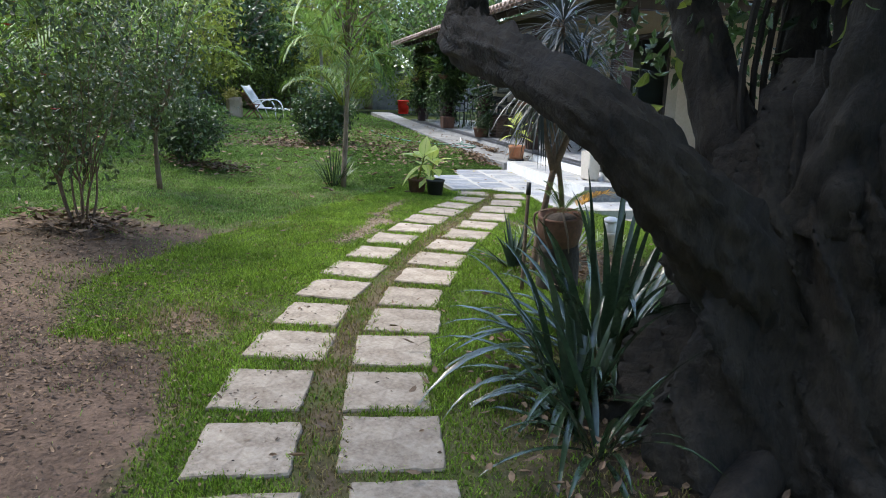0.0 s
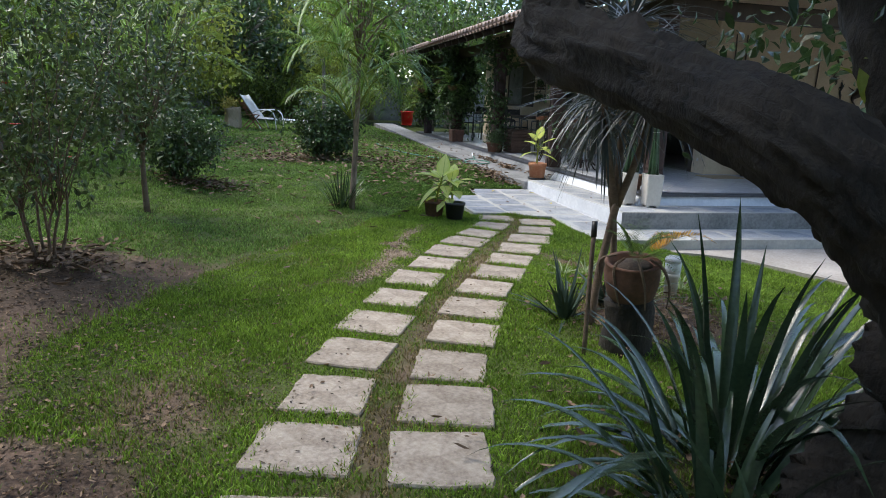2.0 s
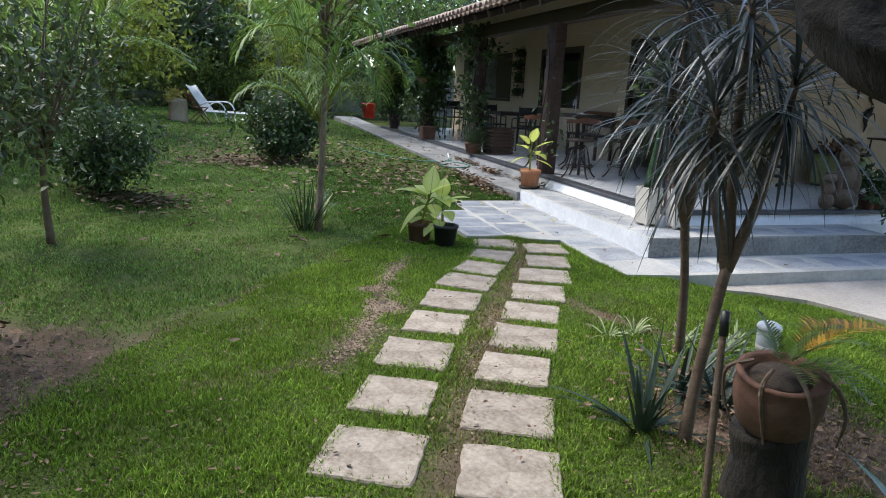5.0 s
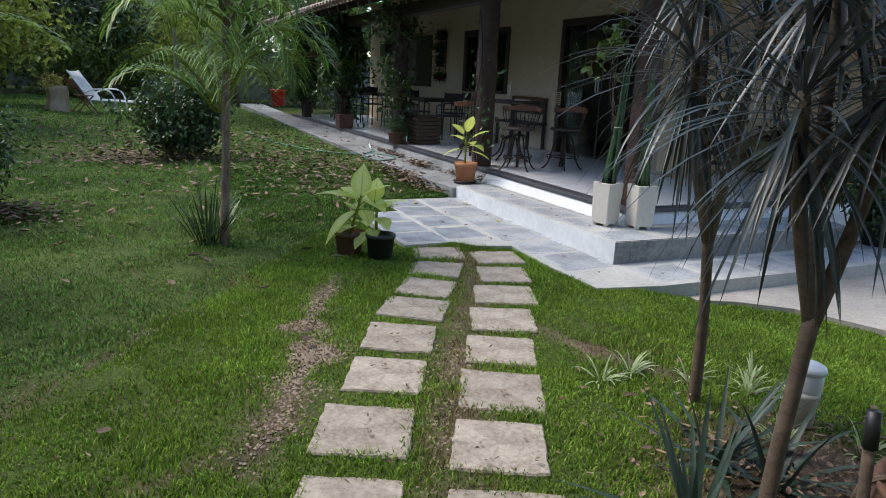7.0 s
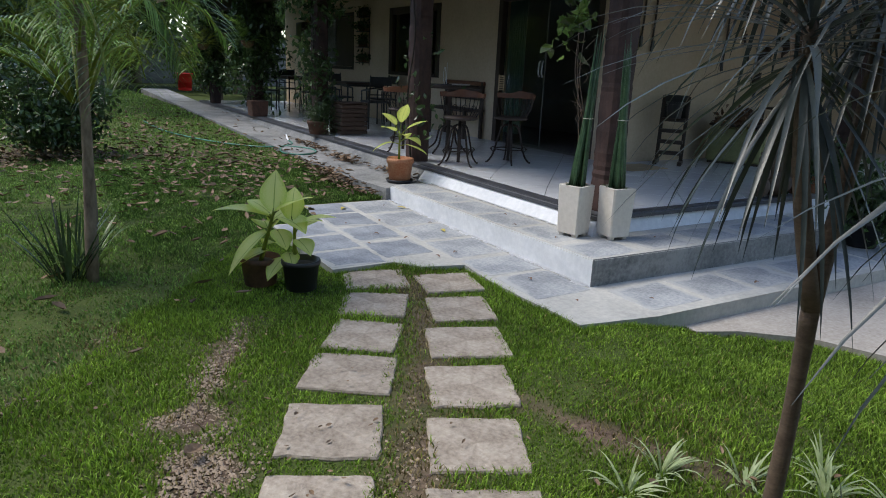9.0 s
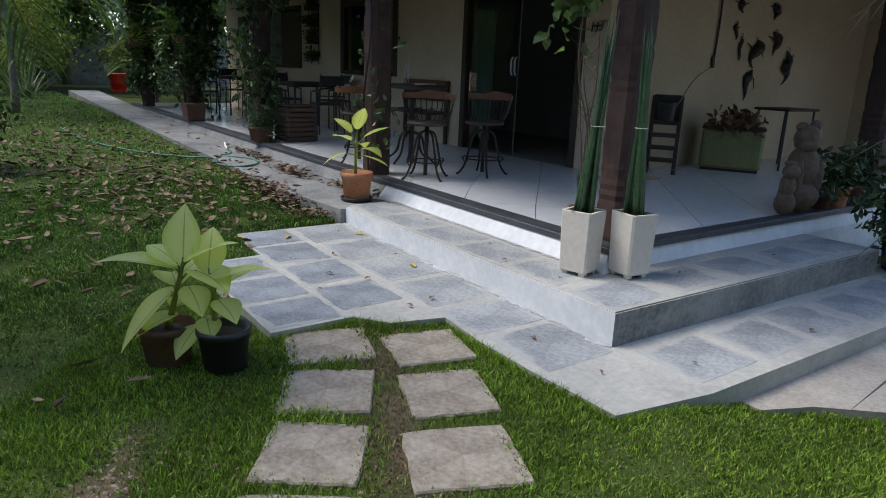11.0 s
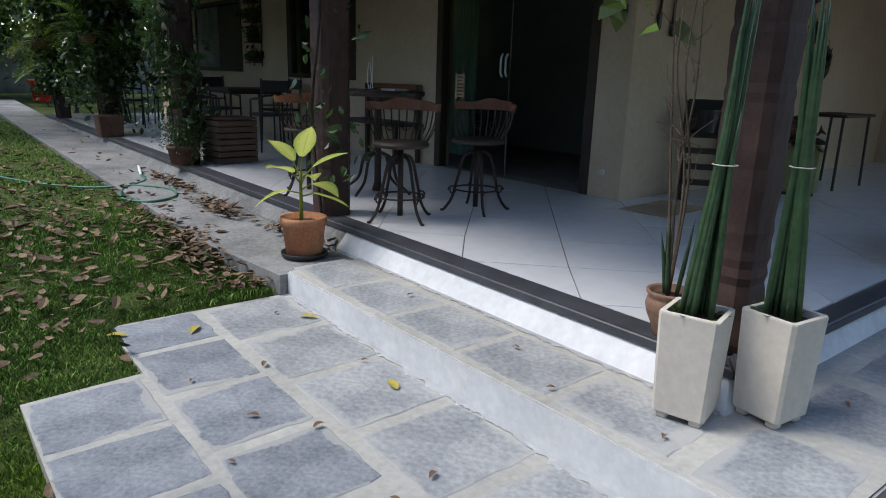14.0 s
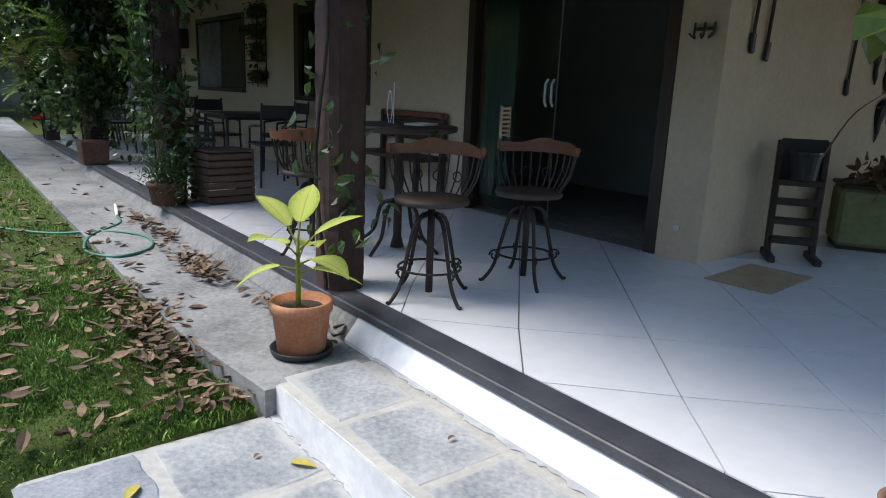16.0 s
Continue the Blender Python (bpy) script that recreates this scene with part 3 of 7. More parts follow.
walkway = tagged(part("pavement_walkway", prism([(-0.05, 3.002), (RISER_X + 0.04, 3.002), (0.60, 10.0), (0.95, 21.0), (0.15, 21.0), (-0.02, 12.0), (-0.13, 3.9)], -0.3, lambda x, y: 0.175 + 0.012 * max(0, y - 6)), M_CONCRETE), "narrow grey concrete walkway along the veranda", "walkway", kind="structure")
HX, HY, HN, HE = 3.07, 2.90, 15.2, 9.0
LIP = 0.565


def battered(foot, head, low, mid, high):
    """A riser whose face leans back: foot and head are plan outlines with equal corners."""
    bm = bmesh.new()
    rings = [[bm.verts.new((x, y, z)) for x, y in o] for o, z in ((foot, low), (foot, mid), (head, high))]
    n = len(foot)
    for a, b in zip(rings, rings[1:]):
        for i in range(n):
            bm.faces.new((a[i], a[(i + 1) % n], b[(i + 1) % n], b[i]))
    bm.faces.new(rings[0][::-1])
    bm.faces.new(rings[-1])
    return bm


def plinth_edge(y):
    """Foot and lip of the west riser at a place along it."""
    u = (y - RISER_Y) / (HN - RISER_Y)
    return RISER_X + 0.20 * u, LIP + 0.18 * u, 0.80 + 0.15 * u


for name, y0, y1, mat, label in (("wall_plinth_west", RISER_Y, 3.3, M_WHITEWASH, "whitewashed riser under the veranda edge"), ("wall_plinth_walkway", 3.3, HN, M_CONCRETE, "grey cement riser along the walkway")):
    (f0, l0, b0), (f1, l1, b1) = plinth_edge(y0), plinth_edge(y1)
    top = y0 + 0.05 if y0 == RISER_Y else y0
    tagged(part(name, battered([(f0, y0), (b0, y0), (b1, y1), (f1, y1)], [(l0, top), (b0, top), (b1, y1), (l1, y1)], -0.3, STEP, FLOOR - 0.038), mat), label, "plinth", kind="structure")
plinth_s = part("wall_plinth_south", battered([(0.802, RISER_Y), (HE, RISER_Y - 0.12), (HE, RISER_Y + 0.2), (0.802, RISER_Y + 0.2)], [(0.802, RISER_Y + 0.05), (HE, RISER_Y - 0.08), (HE, RISER_Y + 0.2), (0.802, RISER_Y + 0.2)], -0.3, STEP, FLOOR - 0.038), M_WHITEWASH)
tagged(plinth_s, "white plinth riser under the veranda edge", "plinth", kind="structure")


def edging(name, outline):
    bm = prism(outline, FLOOR - 0.04, FLOOR + 0.004)
    bmesh.ops.bevel(bm, geom=[e for e in bm.edges if e.verts[0].co.z > FLOOR and e.verts[1].co.z > FLOOR], offset=0.012, segments=3, affect="EDGES")
    tagged(part(name, bm, M_GRANITE), "dark granite edging strip of the veranda floor", "edging", kind="structure")


edging("trim_edge_west", [(LIP - 0.02, RISER_Y + 0.03), (LIP + 0.145, RISER_Y + 0.145), (LIP + 0.325, HN), (LIP + 0.16, HN)])
edging("trim_edge_south", [(LIP - 0.017, RISER_Y + 0.027), (HE, RISER_Y - 0.10), (HE, RISER_Y + 0.015), (LIP + 0.148, RISER_Y + 0.142)])
veranda = part("floor_veranda", prism([(LIP + 0.06, RISER_Y + 0.11), (HE, RISER_Y + 0.01), (HE, HY + 0.1), (HX + 0.3, HY + 0.1), (HX + 0.3, HN), (LIP + 0.26, HN)], -0.25, FLOOR - 0.010), M_GROUT)
tagged(veranda, "veranda floor of large glossy white tiles laid diagonally", "floor", kind="structure")


# ---- house walls ----
def wall_x(name, x0, x1, spans, z0, z1, label):
    """A wall along y with openings: spans of (y0, y1, low, high), made of blocks butted end to end."""
    bm = bmesh.new()
    for a, b, lo, hi in spans:
        prism([(x0, a), (x1, a), (x1, b), (x0, b)], lo, hi, bm)
    return tagged(part(name, bm, M_WALL), label, "wall", kind="structure")


TOP = 3.5
wall_x("wall_west", HX, HX + 0.22, [(HY, 3.24, FLOOR - 0.2, TOP), (3.24, 5.46, 2.52, TOP), (5.46, 7.14, FLOOR - 0.2, TOP), (7.14, 9.06, FLOOR - 0.2, 1.25), (7.14, 9.06, 2.5, TOP), (9.06, 10.73, FLOOR - 0.2, TOP), (10.73, 12.9, FLOOR - 0.2, 1.30), (10.73, 12.9, 2.5, TOP), (12.9, HN, FLOOR - 0.2, TOP)], 0, TOP, "cream plastered house wall with dark openings")
bm = bmesh.new()
prism([(HX + 0.22, HY), (HE, HY), (HE, HY + 0.22), (HX + 0.22, HY + 0.22)], FLOOR - 0.2, TOP, bm)
tagged(part("wall_south", bm, M_WALL), "cream plastered house wall hung with old tools", "wall", kind="structure")
bm = bmesh.new()
prism([(HE, -0.3), (HE + 0.2, -0.3), (HE + 0.2, HN), (HE, HN)], -0.3, TOP, bm)
prism([(HX + 0.22, HN - 0.2), (HE, HN - 0.2), (HE, HN), (HX + 0.22, HN)], -0.3, TOP, bm)
tagged(part("wall_back", bm, M_WALL), "plain plastered back walls of the house", "wall", kind="structure")
bm = bmesh.new()
prism([(5.6, 3.2), (5.8, 3.2), (5.8, 14.9), (5.6, 14.9)], 0, TOP, bm)
tagged(part("wall_inner", bm, M_DARKROOM), "dim wall inside the house", "wall", kind="structure")
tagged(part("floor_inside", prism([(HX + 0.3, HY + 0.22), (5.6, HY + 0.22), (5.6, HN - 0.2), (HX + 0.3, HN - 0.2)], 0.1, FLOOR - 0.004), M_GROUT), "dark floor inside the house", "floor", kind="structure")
tagged(part("ceiling_inside", prism([(HX + 0.22, HY + 0.22), (HE, HY + 0.22), (HE, HN - 0.2), (HX + 0.22, HN - 0.2)], 3.0, 3.1), M_DARKROOM), "ceiling of the rooms", "ceiling", kind="structure")

# ---- roof ----
EAVE_X, EAVE_Y, EAVE_Z, PITCH = -0.02, -0.12, 2.70, 0.36


def roof_slope(name, along, n_waves):
    """Corrugated clay tile slope; along 0: west side, 1: south side."""
    m = n_waves * 6
    up = 22
    v, f = [], []
    for j in range(up + 1):
        d = j / up * 5.0
        for i in range(m + 1):
            s = i / m
            wave = 0.035 * math.sin(2 * math.pi * s * n_waves) + 0.03 * ((j * 0.99) % 1.0)
            z = EAVE_Z + d * PITCH + 0.02 + wave
            if along == 0:
                v.append((EAVE_X + d, EAVE_Y + d + s * (HN + 0.9 - EAVE_Y - d), z))
            else:
                v.append((EAVE_X + d + s * (HE + 0.6 - EAVE_X - d), EAVE_Y + d, z))
    w = m + 1
    for j in range(up):
        for i in range(m):
            f.append((j * w + i, j * w + i + 1, (j + 1) * w + i + 1, (j + 1) * w + i))
    return part(name, mesh_from(name, v, f, M_ROOF, True), M_ROOF)


tagged(roof_slope("roof_west", 0, 74), "weathered clay barrel-tile roof slope", "roof", kind="structure")
tagged(roof_slope("roof_south", 1, 44), "weathered clay barrel-tile roof slope", "roof", kind="structure")
bm = bmesh.new()
for (x0, y0, x1, y1) in ((EAVE_X + 0.1, EAVE_Y + 0.1, EAVE_X + 5, HN + 0.8),):
    a = [bm.verts.new(p) for p in ((x0, y0, EAVE_Z + 0.0), (x0 + 4.8, y0 + 4.8, EAVE_Z + 4.8 * PITCH), (x0 + 4.8, y1, EAVE_Z + 4.8 * PITCH), (x0, y1, EAVE_Z))]
    bm.faces.new(a)
    b = [bm.verts.new(p) for p in ((x0, y0, EAVE_Z - 0.003), (HE + 0.5, y0, EAVE_Z), (HE + 0.5, y0 + 4.8, EAVE_Z + 4.8 * PITCH), (x0 + 4.8, y0 + 4.8, EAVE_Z + 4.8 * PITCH))]
    bm.faces.new(b)
bmesh.ops.solidify(bm, geom=bm.faces[:], thickness=0.03)
tagged(part("ceiling_veranda", bm, M_DARKWOOD), "dark board lining under the veranda roof", "ceiling", kind="structure")
barrel = bmesh.new()
for k in range(9):
    a = math.pi * k / 8
    for r, z in ((0.085, 0), (0.070, 0)):
        for yy in (0, 0.42):
            barrel.verts.new((yy * math.cos(math.atan(PITCH)), -r * math.cos(a), r * math.sin(a) * 0.8 + yy * PITCH))
barrel.verts.ensure_lookup_table()
bv = barrel.verts
for k in range(8):
    o, p = 4 * k, 4 * (k + 1)
    for c in ((0, 1, 1, 0), (2, 3, 3, 2)):
        barrel.faces.new((bv[o + c[0]], bv[o + c[1]], bv[p + c[2]], bv[p + c[3]]))
    barrel.faces.new((bv[o], bv[p], bv[p + 2], bv[o + 2]))
barrel_mesh = bpy.data.meshes.new("roof_tile")
bmesh.ops.recalc_face_normals(barrel, faces=barrel.faces)
barrel.to_mesh(barrel_mesh)
barrel.free()
barrel_mesh.materials.append(tint_by_object(M_ROOF, 0.2))
roof_west = bpy.data.objects["roof_west"]
for k in range(75):
    o = new("roof_tile", barrel_mesh)
    o.matrix_world = pose(EAVE_X - 0.10 + random.uniform(-0.012, 0.012), EAVE_Y + 0.1 + 0.213 * k, EAVE_Z + 0.035, 0, 0, random.uniform(-2, 2))
    o.parent = roof_west


def beam(name, a, b, w, h):
    d = Vector(b) - Vector(a)
    bm = box((d.length, w, h), (0, 0, 0), 0.012)
    bmesh.ops.transform(bm, matrix=Matrix.Translation((Vector(a) + Vector(b)) / 2) @ pose(0, 0, 0, 0, 0, math.degrees(math.atan2(d.y, d.x))), verts=bm.verts[:])
    tagged(part(name, bm, M_DARKWOOD), "dark heavy timber beam under the eave", "beam", kind="structure")


beam("trim_beam_west", (0.72, 0.45, 2.47), (0.92, HN + 0.3, 2.47), 0.18, 0.2)
beam("trim_beam_south", (0.86, 0.66, 2.472), (HE, 0.56, 2.472), 0.18, 0.2)
for k in range(26):
    y = 0.6 + 0.6 * k
    bm = box((1.1, 0.07, 0.10), (0, 0, 0), 0.006)
    bmesh.ops.transform(bm, matrix=pose(EAVE_X + 0.62, y, EAVE_Z + 0.085, 0, -math.degrees(math.atan(PITCH)), 0), verts=bm.verts[:])
    tagged(part("trim_rafter", bm, M_DARKWOOD), "dark rafter end under the roof tiles", "rafter", kind="structure")


# ---- veranda posts ----
def post(at, w, seed, base=FLOOR, top=2.48):
    """A squarish palm-log post with rough ringed bark."""
    rnd = random.Random(seed)
    bm = bmesh.new()
    rows = 64
    ring = []
    for j in range(rows):
        z = base + (top - base) * j / (rows - 1)
        r = []
        notch = 1 - 0.04 * (rnd.random() < 0.3) - 0.03 * rnd.random()
        for k in range(16):
            a = 2 * math.pi * (k + 0.5) / 16
            s = 0.5 * w / max(abs(math.cos(a)), abs(math.sin(a))) ** 0.82 * notch
            s *= 1 + 0.04 * noise.noise(Vector((math.cos(a) * 2, math.sin(a) * 2, z * 7 + seed)))
            r.append(bm.verts.new((at[0] + s * math.cos(a), at[1] + s * math.sin(a), z)))
        ring.append(r)
    for a, b in zip(ring, ring[1:]):
        for k in range(16):
            bm.faces.new((a[k], a[(k + 1) % 16], b[(k + 1) % 16], b[k]))
    bm.faces.new(ring[0][::-1])
    bm.faces.new(ring[-1])
    ob = part("veranda_post", bm, M_POST)
    return tagged(ob, "rough dark brown palm-log post holding the veranda roof", "post", group="veranda posts")


POSTS = [(0.765, 0.69), (0.71, 3.70), (0.78, 6.95), (0.83, 10.45), (0.86, 14.0)]
for i, p in enumerate(POSTS):
    post(p, 0.235 if i else 0.215, i + 1)
for i, x in enumerate((4.2, 7.6)):
    post((x, 0.60), 0.23, i + 20)


# ---- bed and garden plants ----
def scatter(centre, spread, n, seed, flat=1.0):
    g = random.Random(seed)
    return [(centre[0] + g.gauss(0, spread), centre[1] + g.gauss(0, spread), centre[2] + g.gauss(0, spread * flat)) for _ in range(n)]


def zl(x, y):
    return float(lawn_z(x, y))


def garden_tree(name, at, height, fork, crown, label, category, trunk_r, leaf, n_leaf, mat, bark, seed, stems=1, limbs=9, leaf_spread=0.14, lean=(0, 0)):
    """A small tree: trunk or stems, tapering limbs, a loose crown. crown: (radius across, half height, centre height)."""
    rnd = random.Random(seed)
    ob = thing(name, (at[0], at[1], zl(*at) - 0.03), label, category)
    ends = []
    for s in range(stems):
        a = 2 * math.pi * s / stems + rnd.random()
        spread = 0.0 if stems == 1 else 0.05 + 0.05 * rnd.random()
        foot = (spread * math.cos(a), spread * math.sin(a), 0)
        top = (lean[0] + 2.6 * spread * math.cos(a), lean[1] + 2.6 * spread * math.sin(a), fork * rnd.uniform(0.9, 1.1))
        mid = tuple((p + q) / 2 + rnd.uniform(-0.03, 0.03) for p, q in zip(foot, top))
        part("trunk" if stems == 1 else "stem", tube([foot, mid, top], [trunk_r * 1.35, trunk_r, trunk_r * 0.8], n=9, rough=0.18, seed=seed + s, rings=9), bark, ob, smooth=True)
        for k in range(max(2, limbs // stems)):
            b = rnd.uniform(0, 2 * math.pi)
            r = crown[0] * math.sqrt(rnd.uniform(0.08, 1.0))
            e = (lean[0] + r * math.cos(b), lean[1] + r * math.sin(b), crown[2] + crown[1] * rnd.uniform(-0.9, 0.95) * math.sqrt(max(0.05, 1 - 0.6 * (r / crown[0]) ** 2)))
            start = Vector(mid).lerp(Vector(top), rnd.uniform(0.55, 1.0))
            m = start.lerp(Vector(e), 0.5) + Vector((rnd.uniform(-0.1, 0.1), rnd.uniform(-0.1, 0.1), 0.10 * crown[1]))
            part("limb", tube([start, m, e], [trunk_r * 0.5, trunk_r * 0.3, trunk_r * 0.08], n=6, rough=0.12, seed=k, rings=6), bark, ob, smooth=True)
            for u in (0.45, 0.7, 0.9, 1.0):
                q = start.lerp(Vector(e), u)
                ends += scatter(q, 0.16 * crown[0] + 0.03, 3, rnd.random(), 0.8)
    part("crown", leaf_cloud("crown", ends, n_leaf, leaf_spread * crown[0], leaf, mat, seed), mat, ob)
    return ob


def clump(name, at, label, category, n, length, width, mat, seed, elev=(35, 80), droop=0.8, shape="strap", base=0.08, segs=6, z=None, group=""):
    """A tuft of strap leaves from one root."""
    rnd = random.Random(seed)
    ob = thing(name, (at[0], at[1], zl(*at) - 0.01 if z is None else z), label, category, group)
    for k in range(n):
        lv = Leaves()
        a, e = rnd.uniform(0, 2 * math.pi), radians(rnd.uniform(*elev))
        r = base * rnd.random()
        lv.strap((r * math.cos(a), r * math.sin(a), 0), (math.cos(a) * math.cos(e), math.sin(a) * math.cos(e), math.sin(e)), rnd.uniform(*length), rnd.uniform(*width), droop=droop * rnd.uniform(0.6, 1.4), segs=segs, shape=shape)
        part("leaf", lv.mesh("leaf", mat), mat, ob)
    return ob


def palm(name, at, label, trunk, fronds, length, seed, mat=None, leaf_len=0.4, leaf_w=0.028, trunk_r=0.05, droop=1.2, hang=0.7, elev=(15, 75), leaflets=24, category="palm"):
    rnd = random.Random(seed)
    random.seed(seed)
    ob = thing(name, (at[0], at[1], zl(*at) - 0.03), label, category)
    if trunk > 0.2:
        part("trunk", tube([(0, 0, 0), (0.03, 0.02, trunk * 0.5), (0, 0, trunk)], [trunk_r * 1.3, trunk_r, trunk_r * 0.85], n=10, rough=0.12, seed=seed, rings=12), M_TRUNK, ob, smooth=True)
    for k in range(fronds):
        lv, rib = Leaves(), bmesh.new()
        a, e = 2 * math.pi * (k + 0.6 * rnd.random()) / fronds, radians(rnd.uniform(*elev))
        frond(lv, (0.04 * math.cos(a), 0.04 * math.sin(a), trunk), (math.cos(a) * math.cos(e), math.sin(a) * math.cos(e), math.sin(e)), length * rnd.uniform(0.75, 1.15), leaflets, leaf_len, leaf_w, droop * rnd.uniform(0.8, 1.25), hang, rib)
        f = part("frond", lv.mesh("frond", mat or M_PALM), mat or M_PALM, ob)
        part("rib", rib, M_LEAF_LIGHT, f, smooth=True)
    return ob


# big old tree by the path
big = thing("old_tree", (-1.80, -5.72, -0.12), "massive old tree with dark fluted bark and a bent limb", "tree")
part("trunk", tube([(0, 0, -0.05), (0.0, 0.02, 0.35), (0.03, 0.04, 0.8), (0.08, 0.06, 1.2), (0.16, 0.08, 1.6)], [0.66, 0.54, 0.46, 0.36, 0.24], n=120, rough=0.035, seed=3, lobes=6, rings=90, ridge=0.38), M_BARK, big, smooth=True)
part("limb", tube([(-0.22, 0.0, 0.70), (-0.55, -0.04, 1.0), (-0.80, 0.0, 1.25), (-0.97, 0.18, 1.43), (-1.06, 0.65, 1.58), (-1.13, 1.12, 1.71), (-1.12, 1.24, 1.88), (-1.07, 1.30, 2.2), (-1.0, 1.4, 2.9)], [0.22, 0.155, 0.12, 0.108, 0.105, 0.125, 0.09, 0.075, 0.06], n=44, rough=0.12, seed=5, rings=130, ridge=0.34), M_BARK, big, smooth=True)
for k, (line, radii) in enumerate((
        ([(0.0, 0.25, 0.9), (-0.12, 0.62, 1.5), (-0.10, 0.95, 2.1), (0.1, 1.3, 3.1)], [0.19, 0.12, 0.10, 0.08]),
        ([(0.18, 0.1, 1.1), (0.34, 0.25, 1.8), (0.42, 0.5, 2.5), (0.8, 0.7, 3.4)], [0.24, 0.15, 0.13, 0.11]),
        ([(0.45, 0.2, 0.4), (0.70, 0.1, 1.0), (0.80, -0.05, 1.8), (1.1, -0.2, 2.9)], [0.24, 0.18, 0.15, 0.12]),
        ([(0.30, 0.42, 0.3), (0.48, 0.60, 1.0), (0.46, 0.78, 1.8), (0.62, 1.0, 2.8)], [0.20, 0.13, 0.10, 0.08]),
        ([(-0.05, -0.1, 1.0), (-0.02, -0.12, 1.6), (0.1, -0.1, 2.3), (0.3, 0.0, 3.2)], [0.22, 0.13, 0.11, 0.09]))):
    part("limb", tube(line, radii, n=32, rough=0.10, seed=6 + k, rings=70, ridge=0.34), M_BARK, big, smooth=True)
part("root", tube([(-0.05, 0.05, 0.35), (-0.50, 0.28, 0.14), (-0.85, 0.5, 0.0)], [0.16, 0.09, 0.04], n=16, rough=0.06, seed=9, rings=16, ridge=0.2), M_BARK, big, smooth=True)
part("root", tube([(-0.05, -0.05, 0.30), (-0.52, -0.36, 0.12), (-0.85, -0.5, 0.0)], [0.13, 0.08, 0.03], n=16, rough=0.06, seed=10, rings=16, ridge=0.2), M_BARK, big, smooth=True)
for k in range(4):
    a = (0.15 * k - 0.1, 0.35 + 0.12 * k, 2.3)
    part("vine", tube([a, (a[0] - 0.05, a[1] + 0.05, 1.5), (a[0] + 0.04, a[1] - 0.1, 0.8 - 0.1 * k)], [0.012, 0.016, 0.012], n=5, rough=0.2, seed=k, rings=10), M_BARK, big)
# unseen limb, added only to carry the shading leaves overhead
part("limb", tube([(-1.0, 1.4, 2.85), (-1.7, 1.45, 3.7), (-3.0, 1.5, 4.8)], [0.06, 0.05, 0.03], n=12, rough=0.2, seed=11, rings=14), M_BARK, big, smooth=True)
big_ends = scatter((0.70, 0.9, 2.4), 0.42, 34, 4) + scatter((0.95, 0.6, 1.8), 0.32, 20, 15) + scatter((0.30, 1.1, 2.1), 0.28, 14, 16)
part("crown", leaf_cloud("crown", big_ends, 3200, 0.15, 0.08, M_LEAF_DARK, 6), M_LEAF_DARK, big)
# two high leaf masses out of view, added to shade trunk, bed and path
part("crown", leaf_cloud("crown", scatter((0.5, 0.3, 3.6), 0.95, 90, 8, 0.3), 8000, 0.32, 0.16, M_LEAF_DARK, 7), M_LEAF_DARK, big)
part("crown", leaf_cloud("crown", scatter((-3.1, 1.4, 4.9), 1.15, 120, 18, 0.4), 4200, 0.34, 0.17, M_LEAF_DARK, 17), M_LEAF_DARK, big)
tagged(part("young_foliage", leaf_cloud("young_foliage", scatter((-0.9, 1.3, 2.2), 0.14, 5, 9) + scatter((-0.35, 0.9, 1.55), 0.12, 4, 19) + scatter((0.35, 0.35, 1.75), 0.2, 6, 10), 70, 0.07, 0.10, M_LEAF_LIGHT, 9), M_LEAF_LIGHT, big, "yellow-green young leaves"), kind="stuff")

clump("strap_leaf_clump", (-2.16, -4.78), "dense clump of long dark arching strap leaves", "plant", 95, (0.6, 1.2), (0.034, 0.058), M_STRAP, 21, (22, 84), 1.5, base=0.24, segs=10)
clump("strap_leaf_clump", (-2.48, -5.15), "clump of dark drooping strap leaves under the tree", "plant", 46, (0.5, 0.95), (0.032, 0.052), M_STRAP, 22, (18, 78), 1.6, base=0.16, segs=10)
clump("strap_leaf_clump", (-2.62, -5.62), "low tuft of sprawling strap leaves at the trunk's foot", "plant", 26, (0.4, 0.75), (0.022, 0.038), M_STRAP, 23, (15, 70), 1.2, base=0.10, segs=8)


